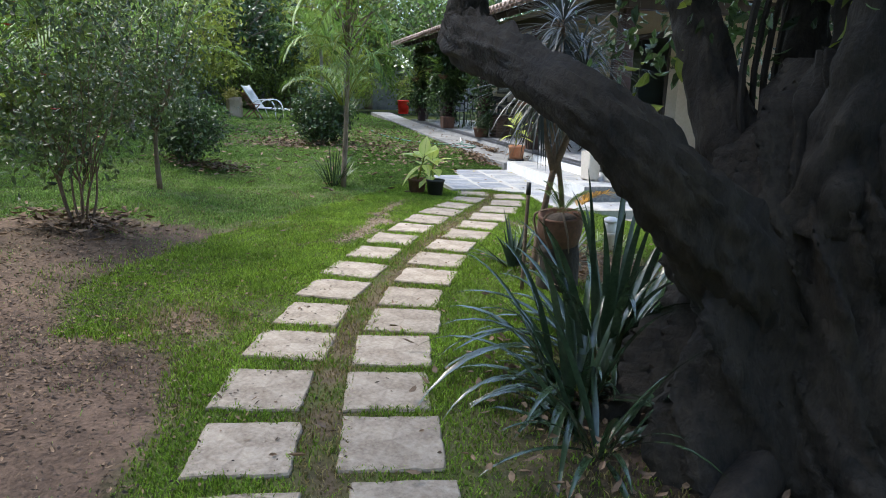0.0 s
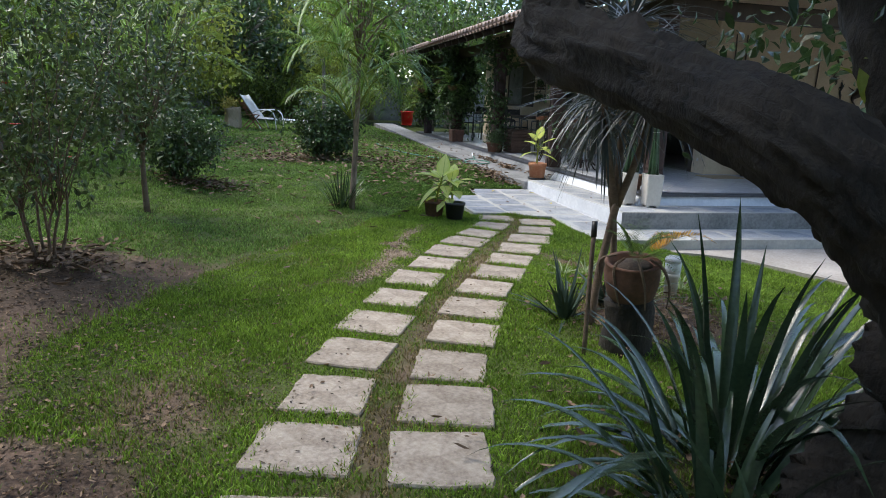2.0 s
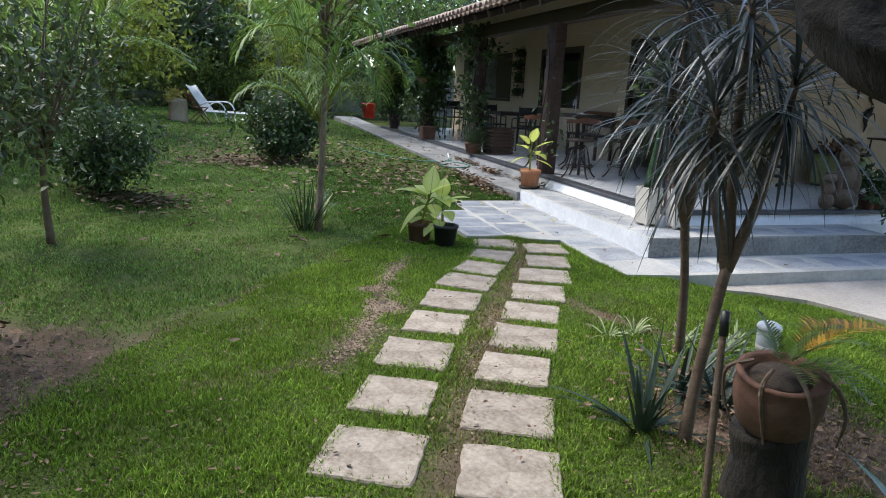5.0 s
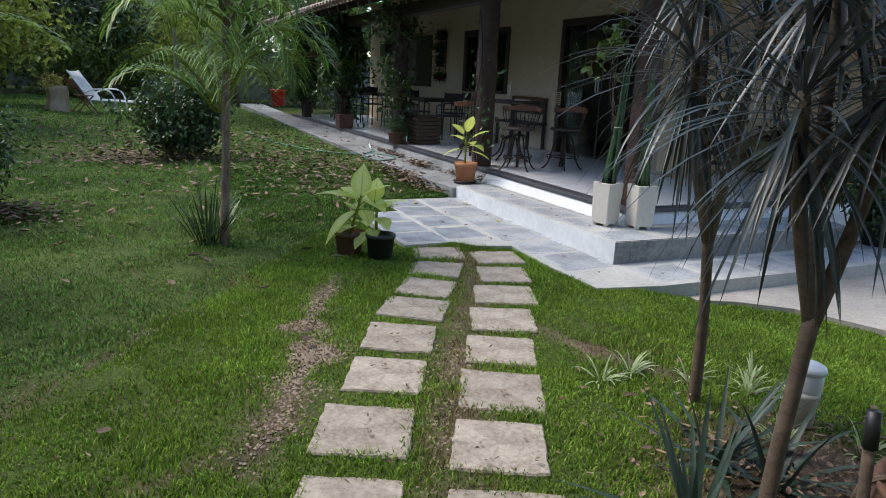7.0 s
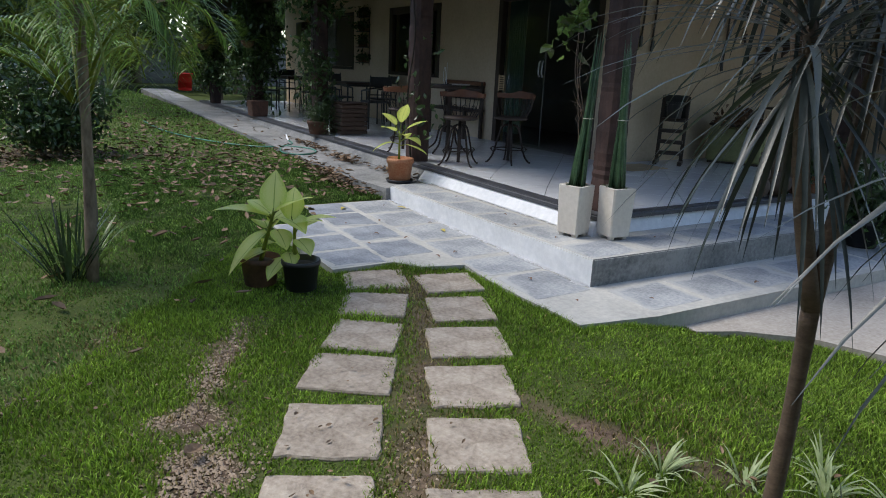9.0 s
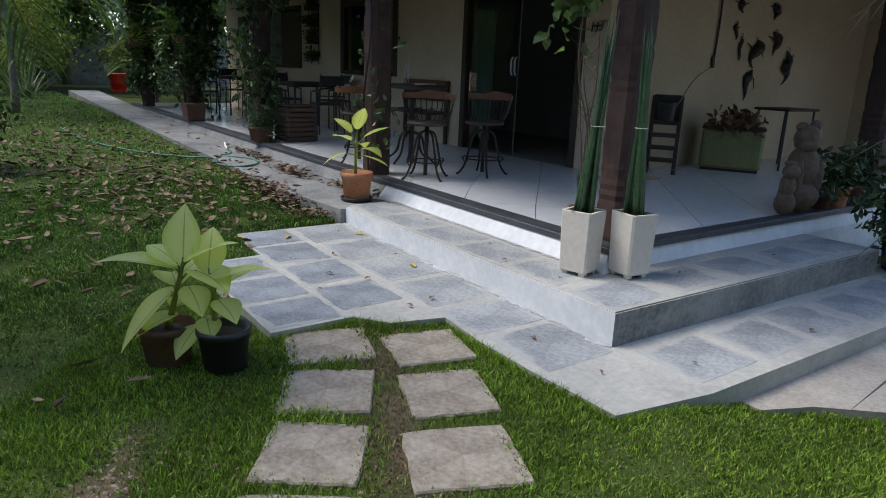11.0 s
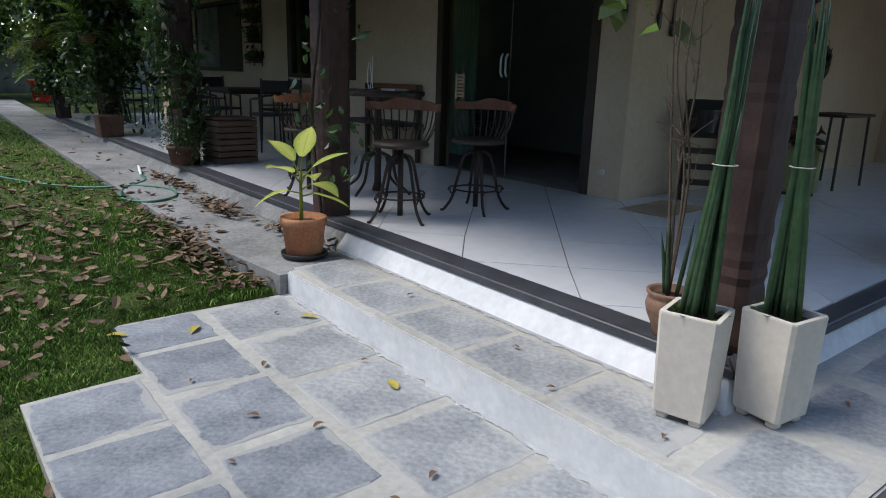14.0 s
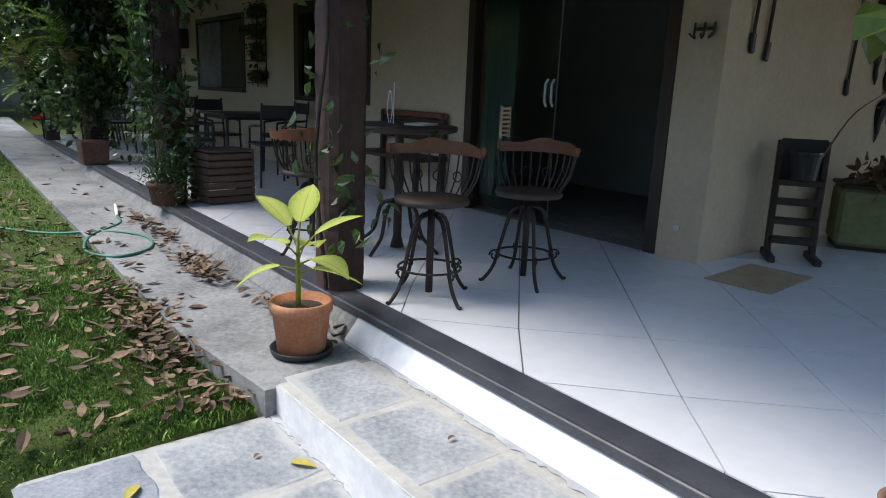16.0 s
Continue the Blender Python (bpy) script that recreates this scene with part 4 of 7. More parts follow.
def dracaena(at, stem, heads, seed, label):
    """Bare canes ending in drooping rosettes. stem: points to the fork; heads: tips from the fork."""
    rnd = random.Random(seed)
    ob = thing("dracaena", (at[0], at[1], zl(*at) - 0.02), label, "plant", group="dracaenas in the bed")
    part("cane", tube(stem, [0.030, 0.025, 0.026], n=10, rough=0.14, seed=seed, rings=16), M_CANE, ob, smooth=True)
    for h in heads:
        f = Vector(stem[-1])
        branch = part("branch", tube([f - Vector((0, 0, 0.02)), f.lerp(Vector(h), 0.5) + Vector((h[0] - f[0], h[1] - f[1], 0)) * 0.2, h], [0.026, 0.021, 0.018], n=9, rough=0.12, seed=seed, rings=10), M_CANE, ob, smooth=True)
        for k in range(105):
            lv = Leaves()
            a, u = rnd.uniform(0, 2 * math.pi), rnd.random()
            e = radians(-62 + 112 * u)
            lv.strap((h[0] + 0.015 * math.cos(a), h[1] + 0.015 * math.sin(a), h[2] - 0.16 + 0.18 * u), (math.cos(a) * math.cos(e), math.sin(a) * math.cos(e), math.sin(e)), rnd.uniform(0.40, 0.68), rnd.uniform(0.012, 0.019), droop=rnd.uniform(0.5, 1.7) * (1.2 - 0.3 * u), segs=6, fold=0.3)
            part("leaf", lv.mesh("leaf", M_DRAC), M_DRAC, ob)
    return ob


dracaena((-1.23, -2.12), [(0, 0, 0), (-0.05, -0.03, 0.45), (-0.15, -0.08, 0.88)], [(-0.30, -0.02, 1.62), (0.02, -0.04, 1.82), (-0.12, 0.16, 2.05)], 31, "branching dracaena with bare canes and drooping dark leaves")
dracaena((-1.88, -3.02), [(0, 0, 0), (0.05, 0.02, 0.40), (0.14, 0.05, 0.82)], [(0.02, 0.12, 1.50), (0.34, 0.04, 1.62), (0.20, 0.20, 1.95)], 32, "branching dracaena leaning over the planting bed")


def urn(at):
    ob = thing("urn_planter", (at[0], at[1], zl(*at) - 0.03), "weathered terracotta urn with roots on a dark stump", "planter")
    part("stump", tube([(0, 0, 0), (0.01, 0, 0.2), (0.0, 0.01, 0.34)], [0.155, 0.135, 0.145], n=18, rough=0.12, seed=4, rings=9), M_BARK, ob, "dark round stump pedestal", True)
    bowl = lathe([(0.10, 0), (0.135, 0.04), (0.155, 0.12), (0.16, 0.19), (0.150, 0.225), (0.160, 0.238), (0.156, 0.25), (0.132, 0.244), (0.13, 0.21)], 26)
    bmesh.ops.transform(bowl, matrix=pose(0, 0, 0.335, 7, -6, 0), verts=bowl.verts[:])
    part("urn", bowl, M_TERRA_OLD, ob, smooth=True)
    soil = lathe([(0.128, -0.012), (0.09, 0.008), (0.02, 0.02)], 18)
    bmesh.ops.transform(soil, matrix=pose(0, 0, 0.55, 7, -6, 0), verts=soil.verts[:])
    part("soil", soil, M_POTSOIL, ob, smooth=True)
    for k, a in enumerate((2.6, 3.6, 4.4, 5.2)):
        c, s = math.cos(a), math.sin(a)
        part("root", tube([(0.10 * c, 0.10 * s, 0.60), (0.19 * c, 0.19 * s, 0.56), (0.21 * c + 0.03, 0.21 * s, 0.45), (0.185 * c + 0.05, 0.185 * s, 0.33)], [0.007, 0.009, 0.007, 0.004], n=6, rough=0.2, seed=k, rings=10), M_CANE, ob)
    random.seed(5)
    for k in range(11):
        lv = Leaves()
        a = random.uniform(0, 6.28)
        e = radians(random.uniform(25, 75))
        frond(lv, (0, 0, 0.57), (math.cos(a) * math.cos(e), math.sin(a) * math.cos(e), math.sin(e)), random.uniform(0.25, 0.42), 22, 0.055, 0.007, 1.2, 0.3)
        part("fern_frond", lv.mesh("fern_frond", M_LEAF), M_LEAF, ob)
    for k in range(3):
        lv = Leaves()
        a = -0.2 + 0.35 * k
        frond(lv, (0.10, 0.02, 0.58), (math.cos(a) * 0.65, math.sin(a) * 0.65, 0.75), 0.42 - 0.05 * k, 22, 0.07, 0.012, 1.6, 0.5)
        part("dry_frond", lv.mesh("dry_frond", M_ORANGE), M_ORANGE, ob, "withered orange frond")
    return ob


urn((-1.87, -3.47))
pole = thing("garden_stake", (-2.15, -3.50, -0.06), "thin wooden stake with a black cap in the bed", "stake")
part("shaft", tube([(0, 0, 0), (0.02, 0.05, 0.4), (0.04, 0.09, 0.74)], [0.014, 0.0135, 0.0135], n=9, rough=0.08, seed=2, rings=8), M_CANE, pole, smooth=True)
part("cap", tube([(0.037, 0.083, 0.70), (0.042, 0.094, 0.79)], [0.017, 0.0165], n=12), M_BLACKPLASTIC, pole, smooth=True)
lamp = thing("garden_lamp", (-0.93, -2.47, zl(-0.93, -2.47) - 0.02), "small round garden lamp with a white cap", "lamp")
part("base", lathe([(0.050, 0), (0.050, 0.17), (0.058, 0.175), (0.058, 0.205)], 22), M_PLANTER, lamp, smooth=True)
part("globe", lathe([(0.056, 0.205), (0.060, 0.215), (0.060, 0.285), (0.056, 0.295)], 22), M_WHITE, lamp, "clouded glass cylinder", smooth=True)
part("cap", lathe([(0.064, 0.295), (0.067, 0.310), (0.060, 0.326), (0.045, 0.329), (0.040, 0.337), (0.010, 0.340)], 22), M_WHITE, lamp, smooth=True)
clump("agave", (-1.98, -2.86), "spiky blue-green agave in the bed", "plant", 30, (0.22, 0.52), (0.030, 0.048), M_AGAVE, 41, (5, 78), 0.45, shape="spike", base=0.07, group="agaves in the bed")
clump("agave", (-1.55, -2.55), "arching grey agave beside the canes", "plant", 20, (0.35, 0.6), (0.03, 0.05), M_AGAVE, 42, (20, 75), 0.6, shape="spike", base=0.05, group="agaves in the bed")
clump("agave", (-1.45, -2.75), "arching grey agave beside the canes", "plant", 18, (0.35, 0.55), (0.03, 0.045), M_AGAVE, 43, (20, 70), 0.9, shape="spike", base=0.05, group="agaves in the bed")
for k, (x, y) in enumerate(((-1.05, -1.92), (-1.28, -1.72), (-0.86, -2.12), (-0.72, -2.30), (-1.5, -1.75), (-1.15, -2.55), (-0.9, -2.75), (-0.75, -2.05))):
    clump("spider_plant", (x, y), "low tuft of pale striped spider plant leaves", "plant", 24, (0.09, 0.20), (0.008, 0.013), M_SPIDER, 50 + k, (20, 75), 1.4, base=0.03, segs=5, group="spider plants in the bed")


# ---- variegated plants in pots ----
def leafy_cane(ob, at, height, n, length, width, seed, canes=1, mat=None, low=0.25):
    rnd = random.Random(seed)
    for c in range(canes):
        dx, dy = (rnd.uniform(-0.05, 0.05), rnd.uniform(-0.05, 0.05)) if canes > 1 else (0, 0)
        h = height * rnd.uniform(0.75, 1.0) if c else height
        part("stem", tube([(at[0] + dx, at[1] + dy, at[2]), (at[0] + 1.3 * dx, at[1] + 1.3 * dy, at[2] + h * 0.5), (at[0] + 1.6 * dx, at[1] + 1.6 * dy, at[2] + h)], [0.014, 0.012, 0.008], n=8, rings=6), M_LEAF_LIGHT, ob, smooth=True)
        m = n // canes
        for k in range(m):
            u = low + (1 - low) * (k + 0.5) / m
            a = 2.4 * k + rnd.uniform(-0.3, 0.3) + c
            e = radians(-40 + 95 * u ** 2 + rnd.uniform(-12, 12))
            foot = np.array((at[0] + 1.5 * dx, at[1] + 1.5 * dy, at[2] + h * u))
            way = np.array((math.cos(a) * math.cos(e), math.sin(a) * math.cos(e), math.sin(e)))
            stalk = foot + (way + np.array((0, 0, 0.45))) * 0.09
            part("stalk", tube([tuple(foot), tuple(stalk)], [0.006, 0.004], n=5), M_LEAF_LIGHT, ob)
            lv = Leaves()
            lv.strap(stalk, way, rnd.uniform(*length), rnd.uniform(*width), droop=rnd.uniform(0.3, 1.1), segs=7, fold=0.22, shape="lance")
            part("leaf", lv.mesh("leaf", mat or M_VARI), mat or M_VARI, ob)


def pot_profile(r, h, rim=0.02):
    return [(r * 0.74, 0), (r * 0.78, 0.004), (r * 0.93, h - rim * 1.6), (r, h - rim * 1.5), (r * 1.02, h - rim * 0.6), (r, h), (r * 0.9, h), (r * 0.87, h - 0.035)]


def soil_disc(r, z):
    return lathe([(r, z - 0.01), (r * 0.9, z), (r * 0.4, z + 0.008), (0.01, z + 0.01)], 20)


SIDE, BACK = Vector((0.785, -0.62, 0)), Vector((0.62, 0.785, 0))


def broad_leaves(ob, stem, leaves, seed):
    """A bent stem and broad stalked leaves: (foot along side, height, way as side/up/back, length, width, droop)."""
    g = random.Random(seed)
    part("stem", tube([SIDE * q + Vector((0, 0, z)) for q, z in stem], [0.016, 0.014, 0.011, 0.007][:len(stem)], n=9, rings=12), M_LEAF_LIGHT, ob, smooth=True)
    for q, z, way, L, w, droop in leaves:
        d = (SIDE * way[0] + BACK * way[2] + Vector((0, 0, way[1]))).normalized()
        foot = SIDE * q + Vector((0, 0, z))
        hub = SIDE * float(np.interp(z - 0.06, [p[1] for p in stem], [p[0] for p in stem])) + Vector((0, 0, z - 0.06))
        part("stalk", tube([hub, hub.lerp(foot, 0.6) + Vector((0, 0, 0.01)), foot + d * 0.02], [0.007, 0.005, 0.004], n=6, rings=6), M_LEAF_LIGHT, ob, smooth=True)
        lv = Leaves()
        lv.strap(foot, d, L, w * 1.3, droop=droop, segs=12, fold=g.uniform(0.12, 0.28), shape="lance")
        part("leaf", lv.mesh("leaf", M_VARI), M_VARI, ob)


p1 = thing("potted_dieffenbachia", (-1.77, 0.84, zl(-1.77, 0.84) + 0.01), "pale variegated dieffenbachia in a black plastic pot on the lawn edge", "potted plant")
part("pot", lathe(pot_profile(0.125, 0.20, 0.022), 28), M_BLACKPLASTIC, p1, smooth=True)
part("soil", soil_disc(0.108, 0.165), M_POTSOIL, p1, smooth=True)
broad_leaves(p1, [(-0.03, 0.15), (-0.04, 0.26), (-0.04, 0.38), (-0.04, 0.42)], [
    (-0.03, 0.43, (0.26, 0.10, 0.02), 0.27, 0.11, 0.45), (-0.06, 0.46, (-0.02, 0.2, 0.12), 0.24, 0.12, 0.7),
    (-0.02, 0.33, (0.10, -0.03, -0.08), 0.17, 0.11, 0.8), (-0.08, 0.24, (0.06, -0.05, -0.10), 0.13, 0.09, 0.7),
    (-0.12, 0.20, (-0.06, -0.08, -0.12), 0.19, 0.10, 0.8), (-0.02, 0.40, (0.12, 0.10, 0.25), 0.24, 0.12, 0.9)], 61)
p2 = thing("potted_dieffenbachia", (-1.975, 1.05, zl(-1.975, 1.05) + 0.01), "tall yellow-green variegated dieffenbachia in an old clay pot", "potted plant")
part("pot", lathe(pot_profile(0.13, 0.19, 0.022), 28), M_TERRA_OLD, p2, smooth=True)
part("soil", soil_disc(0.112, 0.155), M_POTSOIL, p2, smooth=True)
broad_leaves(p2, [(0.0, 0.14), (0.04, 0.28), (0.08, 0.42), (0.10, 0.50)], [
    (0.10, 0.50, (0.0, 1.0, 0.22), 0.27, 0.14, 0.3), (0.12, 0.50, (0.26, 0.17, -0.06), 0.30, 0.12, 0.5),
    (0.08, 0.46, (-0.36, 0.10, -0.06), 0.38, 0.14, 0.55), (0.08, 0.48, (-0.18, 0.10, 0.10), 0.24, 0.13, 0.6),
    (0.05, 0.36, (-0.20, -0.20, -0.12), 0.38, 0.20, 0.6), (0.15, 0.46, (0.20, 0.0, -0.12), 0.25, 0.15, 0.8),
    (0.12, 0.38, (0.11, -0.05, -0.13), 0.20, 0.11, 0.8), (0.06, 0.24, (-0.17, -0.04, -0.12), 0.22, 0.12, 0.8),
    (0.08, 0.43, (0.12, 0.14, 0.30), 0.28, 0.14, 0.8), (0.06, 0.38, (-0.16, 0.08, 0.28), 0.27, 0.14, 0.9),
    (0.04, 0.27, (0.05, 0.0, 0.28), 0.24, 0.12, 1.0)], 62)
p3 = thing("potted_dieffenbachia", (0.27, 3.30, STEP - 0.018), "young dieffenbachia in a terracotta pot on a dark saucer", "potted plant")
part("saucer", lathe([(0.12, 0), (0.145, 0.008), (0.152, 0.035), (0.142, 0.036), (0.13, 0.016)], 28), M_BLACKPLASTIC, p3, "dark plastic saucer", True)
part("pot", lathe([(q, z + 0.018) for q, z in pot_profile(0.148, 0.25, 0.035)], 32), M_TERRA, p3, smooth=True)
part("soil", soil_disc(0.128, 0.232), M_POTSOIL, p3, smooth=True)
leafy_cane(p3, (-0.02, -0.01, 0.22), 0.34, 8, (0.23, 0.30), (0.125, 0.16), 63, mat=M_VARI_GREEN, low=0.5)


# ---- cream planters with snake plants ----
def planter(at, turn, seed, label, tall, lean):
    rnd = random.Random(seed)
    ob = thing("square_planter", (*at, STEP + 0.002), label, "planter", "cream planters by the corner post", turn)
    w, h = 0.19, 0.40
    bm = bmesh.new()
    outer = [(-1, -1), (1, -1), (1, 1), (-1, 1)]
    rings = []
    for k, z in ((0.43, 0.025), (0.445, 0.03), (0.5, h - 0.006), (0.492, h), (0.41, h), (0.40, h - 0.05)):
        ring = []
        for i, (sx, sy) in enumerate(outer):
            nx_, ny_ = outer[(i + 1) % 4]
            for f in (0.06, 0.94):
                ring.append(bm.verts.new((w * 1.08 * k * (sx + (nx_ - sx) * f), w * 1.08 * k * (sy + (ny_ - sy) * f), z)))
        rings.append(ring)
    for a, b in zip(rings, rings[1:]):
        for i in range(8):
            bm.faces.new((a[i], a[(i + 1) % 8], b[(i + 1) % 8], b[i]))
    bm.faces.new(rings[0][::-1])
    bm.faces.new(rings[-1])
    part("vase", bm, M_PLANTER, ob)
    for sx, sy in outer:
        part("foot", box((0.04, 0.04, 0.03), (sx * 0.058, sy * 0.058, 0), 0.004), M_PLANTER, ob)
    part("soil", box((0.165, 0.165, 0.02), (0, 0, h - 0.045), 0.003), M_POTSOIL, ob)
    for k in range(17):
        a, r = rnd.uniform(0, 6.28), 0.066 * math.sqrt(rnd.random())
        L = tall * rnd.uniform(0.45, 1.0) if k > 4 else tall * rnd.uniform(0.9, 1.05)
        c, q = math.cos(a), math.sin(a)
        line = [(r * c, r * q, h - 0.03)]
        for u in (0.25, 0.5, 0.75, 1.0):
            z = L * u
            pinch = 1 - 0.62 * min(1.0, z / 0.55) + 0.25 * max(0.0, z - 0.6)
            line.append((r * pinch * c + lean[0] * z, r * pinch * q + lean[1] * z, h - 0.03 + z))
        part("spear_leaf", tube(line, [0.011, 0.0135, 0.0125, 0.010, 0.0012], n=8, rings=10), M_SNAKE, ob, smooth=True)
    part("tie", tube([(0.040 * math.cos(t) + lean[0] * 0.53, 0.040 * math.sin(t) + lean[1] * 0.53, h + 0.50) for t in np.linspace(0, 6.28, 14)], [0.002] * 14, n=4), M_PLANTER, ob, "white string round the leaves")
    lv = Leaves()
    for k in range(14):
        a = rnd.uniform(0, 6.28)
        lv.strap((0.07 * math.cos(a), 0.07 * math.sin(a), h - 0.02), (math.cos(a), math.sin(a), 0.7), rnd.uniform(0.03, 0.06), 0.025, 0.8, 3, shape="lance")
    tagged(part("sprouts", lv.mesh("sprouts", M_LEAF), M_LEAF, ob, "small green sprouts"), kind="stuff")
    return ob


planter((0.36, 0.60), 14, 71, "tall cream cement planter with bundled snake plant spears", 1.15, (0.07, -0.03))
planter((0.60, 0.41), -8, 72, "tall cream cement planter with slim snake plant spears", 1.10, (-0.01, 0.04))
p4 = thing("clay_jar", (0.645, 0.875, FLOOR + 0.005), "round brown clay jar with thin snake plant shoots", "potted plant")
part("jar", lathe([(r * 0.86, z * 0.92) for r, z in ((0.062, 0), (0.068, 0.006), (0.075, 0.04), (0.103, 0.10), (0.112, 0.14), (0.105, 0.168), (0.098, 0.178), (0.112, 0.192), (0.114, 0.204), (0.106, 0.207), (0.092, 0.198), (0.088, 0.17))], 28), M_CLAY, p4, smooth=True)
part("soil", soil_disc(0.075, 0.162), M_POTSOIL, p4, smooth=True)
for k in range(6):
    rnd = random.Random(80 + k)
    a = rnd.uniform(0, 6.28)
    part("shoot", tube([(0.025 * math.cos(a), 0.025 * math.sin(a), 0.16), (0.045 * math.cos(a), 0.045 * math.sin(a), 0.30), (0.07 * math.cos(a), 0.07 * math.sin(a), rnd.uniform(0.30, 0.52))], [0.009, 0.010, 0.001], n=7, rings=6), M_SNAKE, p4, smooth=True)
twig = thing("climbing_shrub", (0.645, 0.885, FLOOR + 0.16), "spindly climbing shrub with few leaves by the post", "plant")
tips = []
for k in range(4):
    rnd = random.Random(90 + k)
    e = (rnd.uniform(-0.22, 0.1), rnd.uniform(-0.1, 0.2), rnd.uniform(0.8, 1.5))
    part("stem", tube([(0, 0, 0), (e[0] * 0.2, e[1] * 0.6, e[2] * 0.4), (e[0] * 0.9, e[1] * 0.6, e[2] * 0.7), e], [0.0055, 0.005, 0.0035, 0.0015], n=6, rings=14, rough=0.25, seed=k), M_CANE, twig, smooth=True)
    for j in range(4):
        u = rnd.uniform(0.35, 0.9)
        q = (e[0] * u * 0.9, e[1] * u, e[2] * u)
        part("side_twig", tube([q, (q[0] + rnd.uniform(-0.06, 0.06), q[1] + rnd.uniform(-0.06, 0.06), q[2] + 0.05), (q[0] + rnd.uniform(-0.14, 0.14), q[1] + rnd.uniform(-0.12, 0.12), q[2] + rnd.uniform(0.06, 0.16))], [0.0028, 0.002, 0.001], n=5, rings=6), M_CANE, twig)
    tips.append(e)
part("leaves", leaf_cloud("leaves", scatter((-0.08, 0.05, 1.32), 0.10, 9, 5), 60, 0.06, 0.11, M_LEAF, 91, slim=0.6), M_LEAF, twig)

# ---- lawn trees and shrubs ----
garden_tree("flowering_shrub", (-5.48, -1.55), 2.2, 0.50, (0.85, 0.85, 1.55), "loose flowering shrub with thin stems and small grey-green leaves", "shrub", 0.010, 0.062, 3600, M_LEAF_DULL, M_CANE, 101, stems=7, limbs=35, leaf_spread=0.11)
garden_tree("young_tree", (-5.22, 0.85), 2.4, 0.85, (0.75, 0.9, 1.65), "young slender tree with small green leaves", "tree", 0.026, 0.062, 3400, M_LEAF_DULL, M_CANE, 102, limbs=22, leaf_spread=0.12)
garden_tree("round_shrub", (-5.12, 2.95), 1.2, 0.25, (0.5, 0.45, 0.66), "dense dark green garden shrub", "shrub", 0.03, 0.07, 4200, M_LEAF_DARK, M_TRUNK, 103, stems=4, limbs=22, leaf_spread=0.15)
garden_tree("round_shrub", (-2.95, 6.35), 1.3, 0.25, (0.58, 0.5, 0.80), "dense dark-leaved shrub above fallen leaves", "shrub", 0.03, 0.09, 4600, M_LEAF_DARK, M_TRUNK, 104, stems=4, limbs=24, leaf_spread=0.15)
slim = garden_tree("slender_tree", (-2.93, 1.56), 4.0, 2.35, (0.9, 0.8, 3.0), "slender pale trunk with a high feathery crown", "tree", 0.030, 0.10, 700, M_PALM, M_PALETRUNK, 105, limbs=14, leaf_spread=0.16, lean=(0.08, 0.02))
random.seed(106)
for k in range(22):
    lv, rib = Leaves(), bmesh.new()
    a = k * 2.4
    e = radians(random.uniform(-5, 65))
    frond(lv, (0.06, 0.02, 1.62 + 0.07 * k), (math.cos(a) * math.cos(e), math.sin(a) * math.cos(e), math.sin(e)), random.uniform(0.6, 1.05), 26, 0.36, 0.011, 2.2, 2.0, rib)
    f = part("frond", lv.mesh("frond", M_PALM), M_PALM, slim)
    part("rib", rib, M_LEAF_LIGHT, f)
palm("feathery_palm", (-2.88, 1.88), "young feathery palm behind the slender trunk", 1.15, 10, 1.15, 107, leaf_len=0.34, leaf_w=0.012, elev=(50, 86), droop=1.9, hang=1.9, trunk_r=0.016)
clump("strap_leaf_clump", (-3.06, 1.64), "spiky tuft of dark strap leaves at the trunk's foot", "plant", 34, (0.35, 0.65), (0.016, 0.026), M_STRAP, 108, (52, 88), 0.6, base=0.10)
clump("strap_leaf_clump", (-2.95, 1.80), "tuft of thin green strap leaves round the trunk", "plant", 30, (0.3, 0.5), (0.015, 0.025), M_LEAF, 109, (40, 80), 0.8, base=0.08)
for k, (x, y, t, n, L, mt) in enumerate(((-6.6, 6.5, 1.0, 14, 2.2, M_PALM), (-6.4, 10.6, 1.6, 15, 2.4, M_PALM), (-7.8, 4.2, 0.6, 13, 2.0, M_PALM), (-1.7, 13.5, 2.4, 15, 2.4, M_PALM), (-8.6, 9.0, 1.8, 14, 2.5, M_PALM), (-7.2, 12.5, 2.4, 14, 2.5, M_LEAF), (-2.2, 17.0, 2.4, 14, 2.4, M_PALM))):
    palm("areca_palm", (x, y), "arching areca palm with long drooping fronds", t, n, L, 120 + k, mat=mt, leaf_len=0.55, leaf_w=0.03, elev=(35, 84), droop=1.5, hang=1.1, trunk_r=0.06)
clump("strap_leaf_clump", (-7.4, 0.4), "low spreading rosette of dark leaves", "plant", 50, (0.6, 1.1), (0.03, 0.05), M_LEAF_DARK, 131, (5, 60), 0.7, base=0.2)
clump("strap_leaf_clump", (-1.2, 18.5), "tall grey-green strap-leaved clump by the walkway", "plant", 60, (0.7, 1.2), (0.04, 0.06), M_LEAF_SILVER, 132, (40, 85), 0.5, base=0.3)
flowers = thing("red_flowers", (-5.9, -1.5, zl(-5.9, -1.5) + 1.15), "scattered red blossoms hanging in the shrub", "flower")
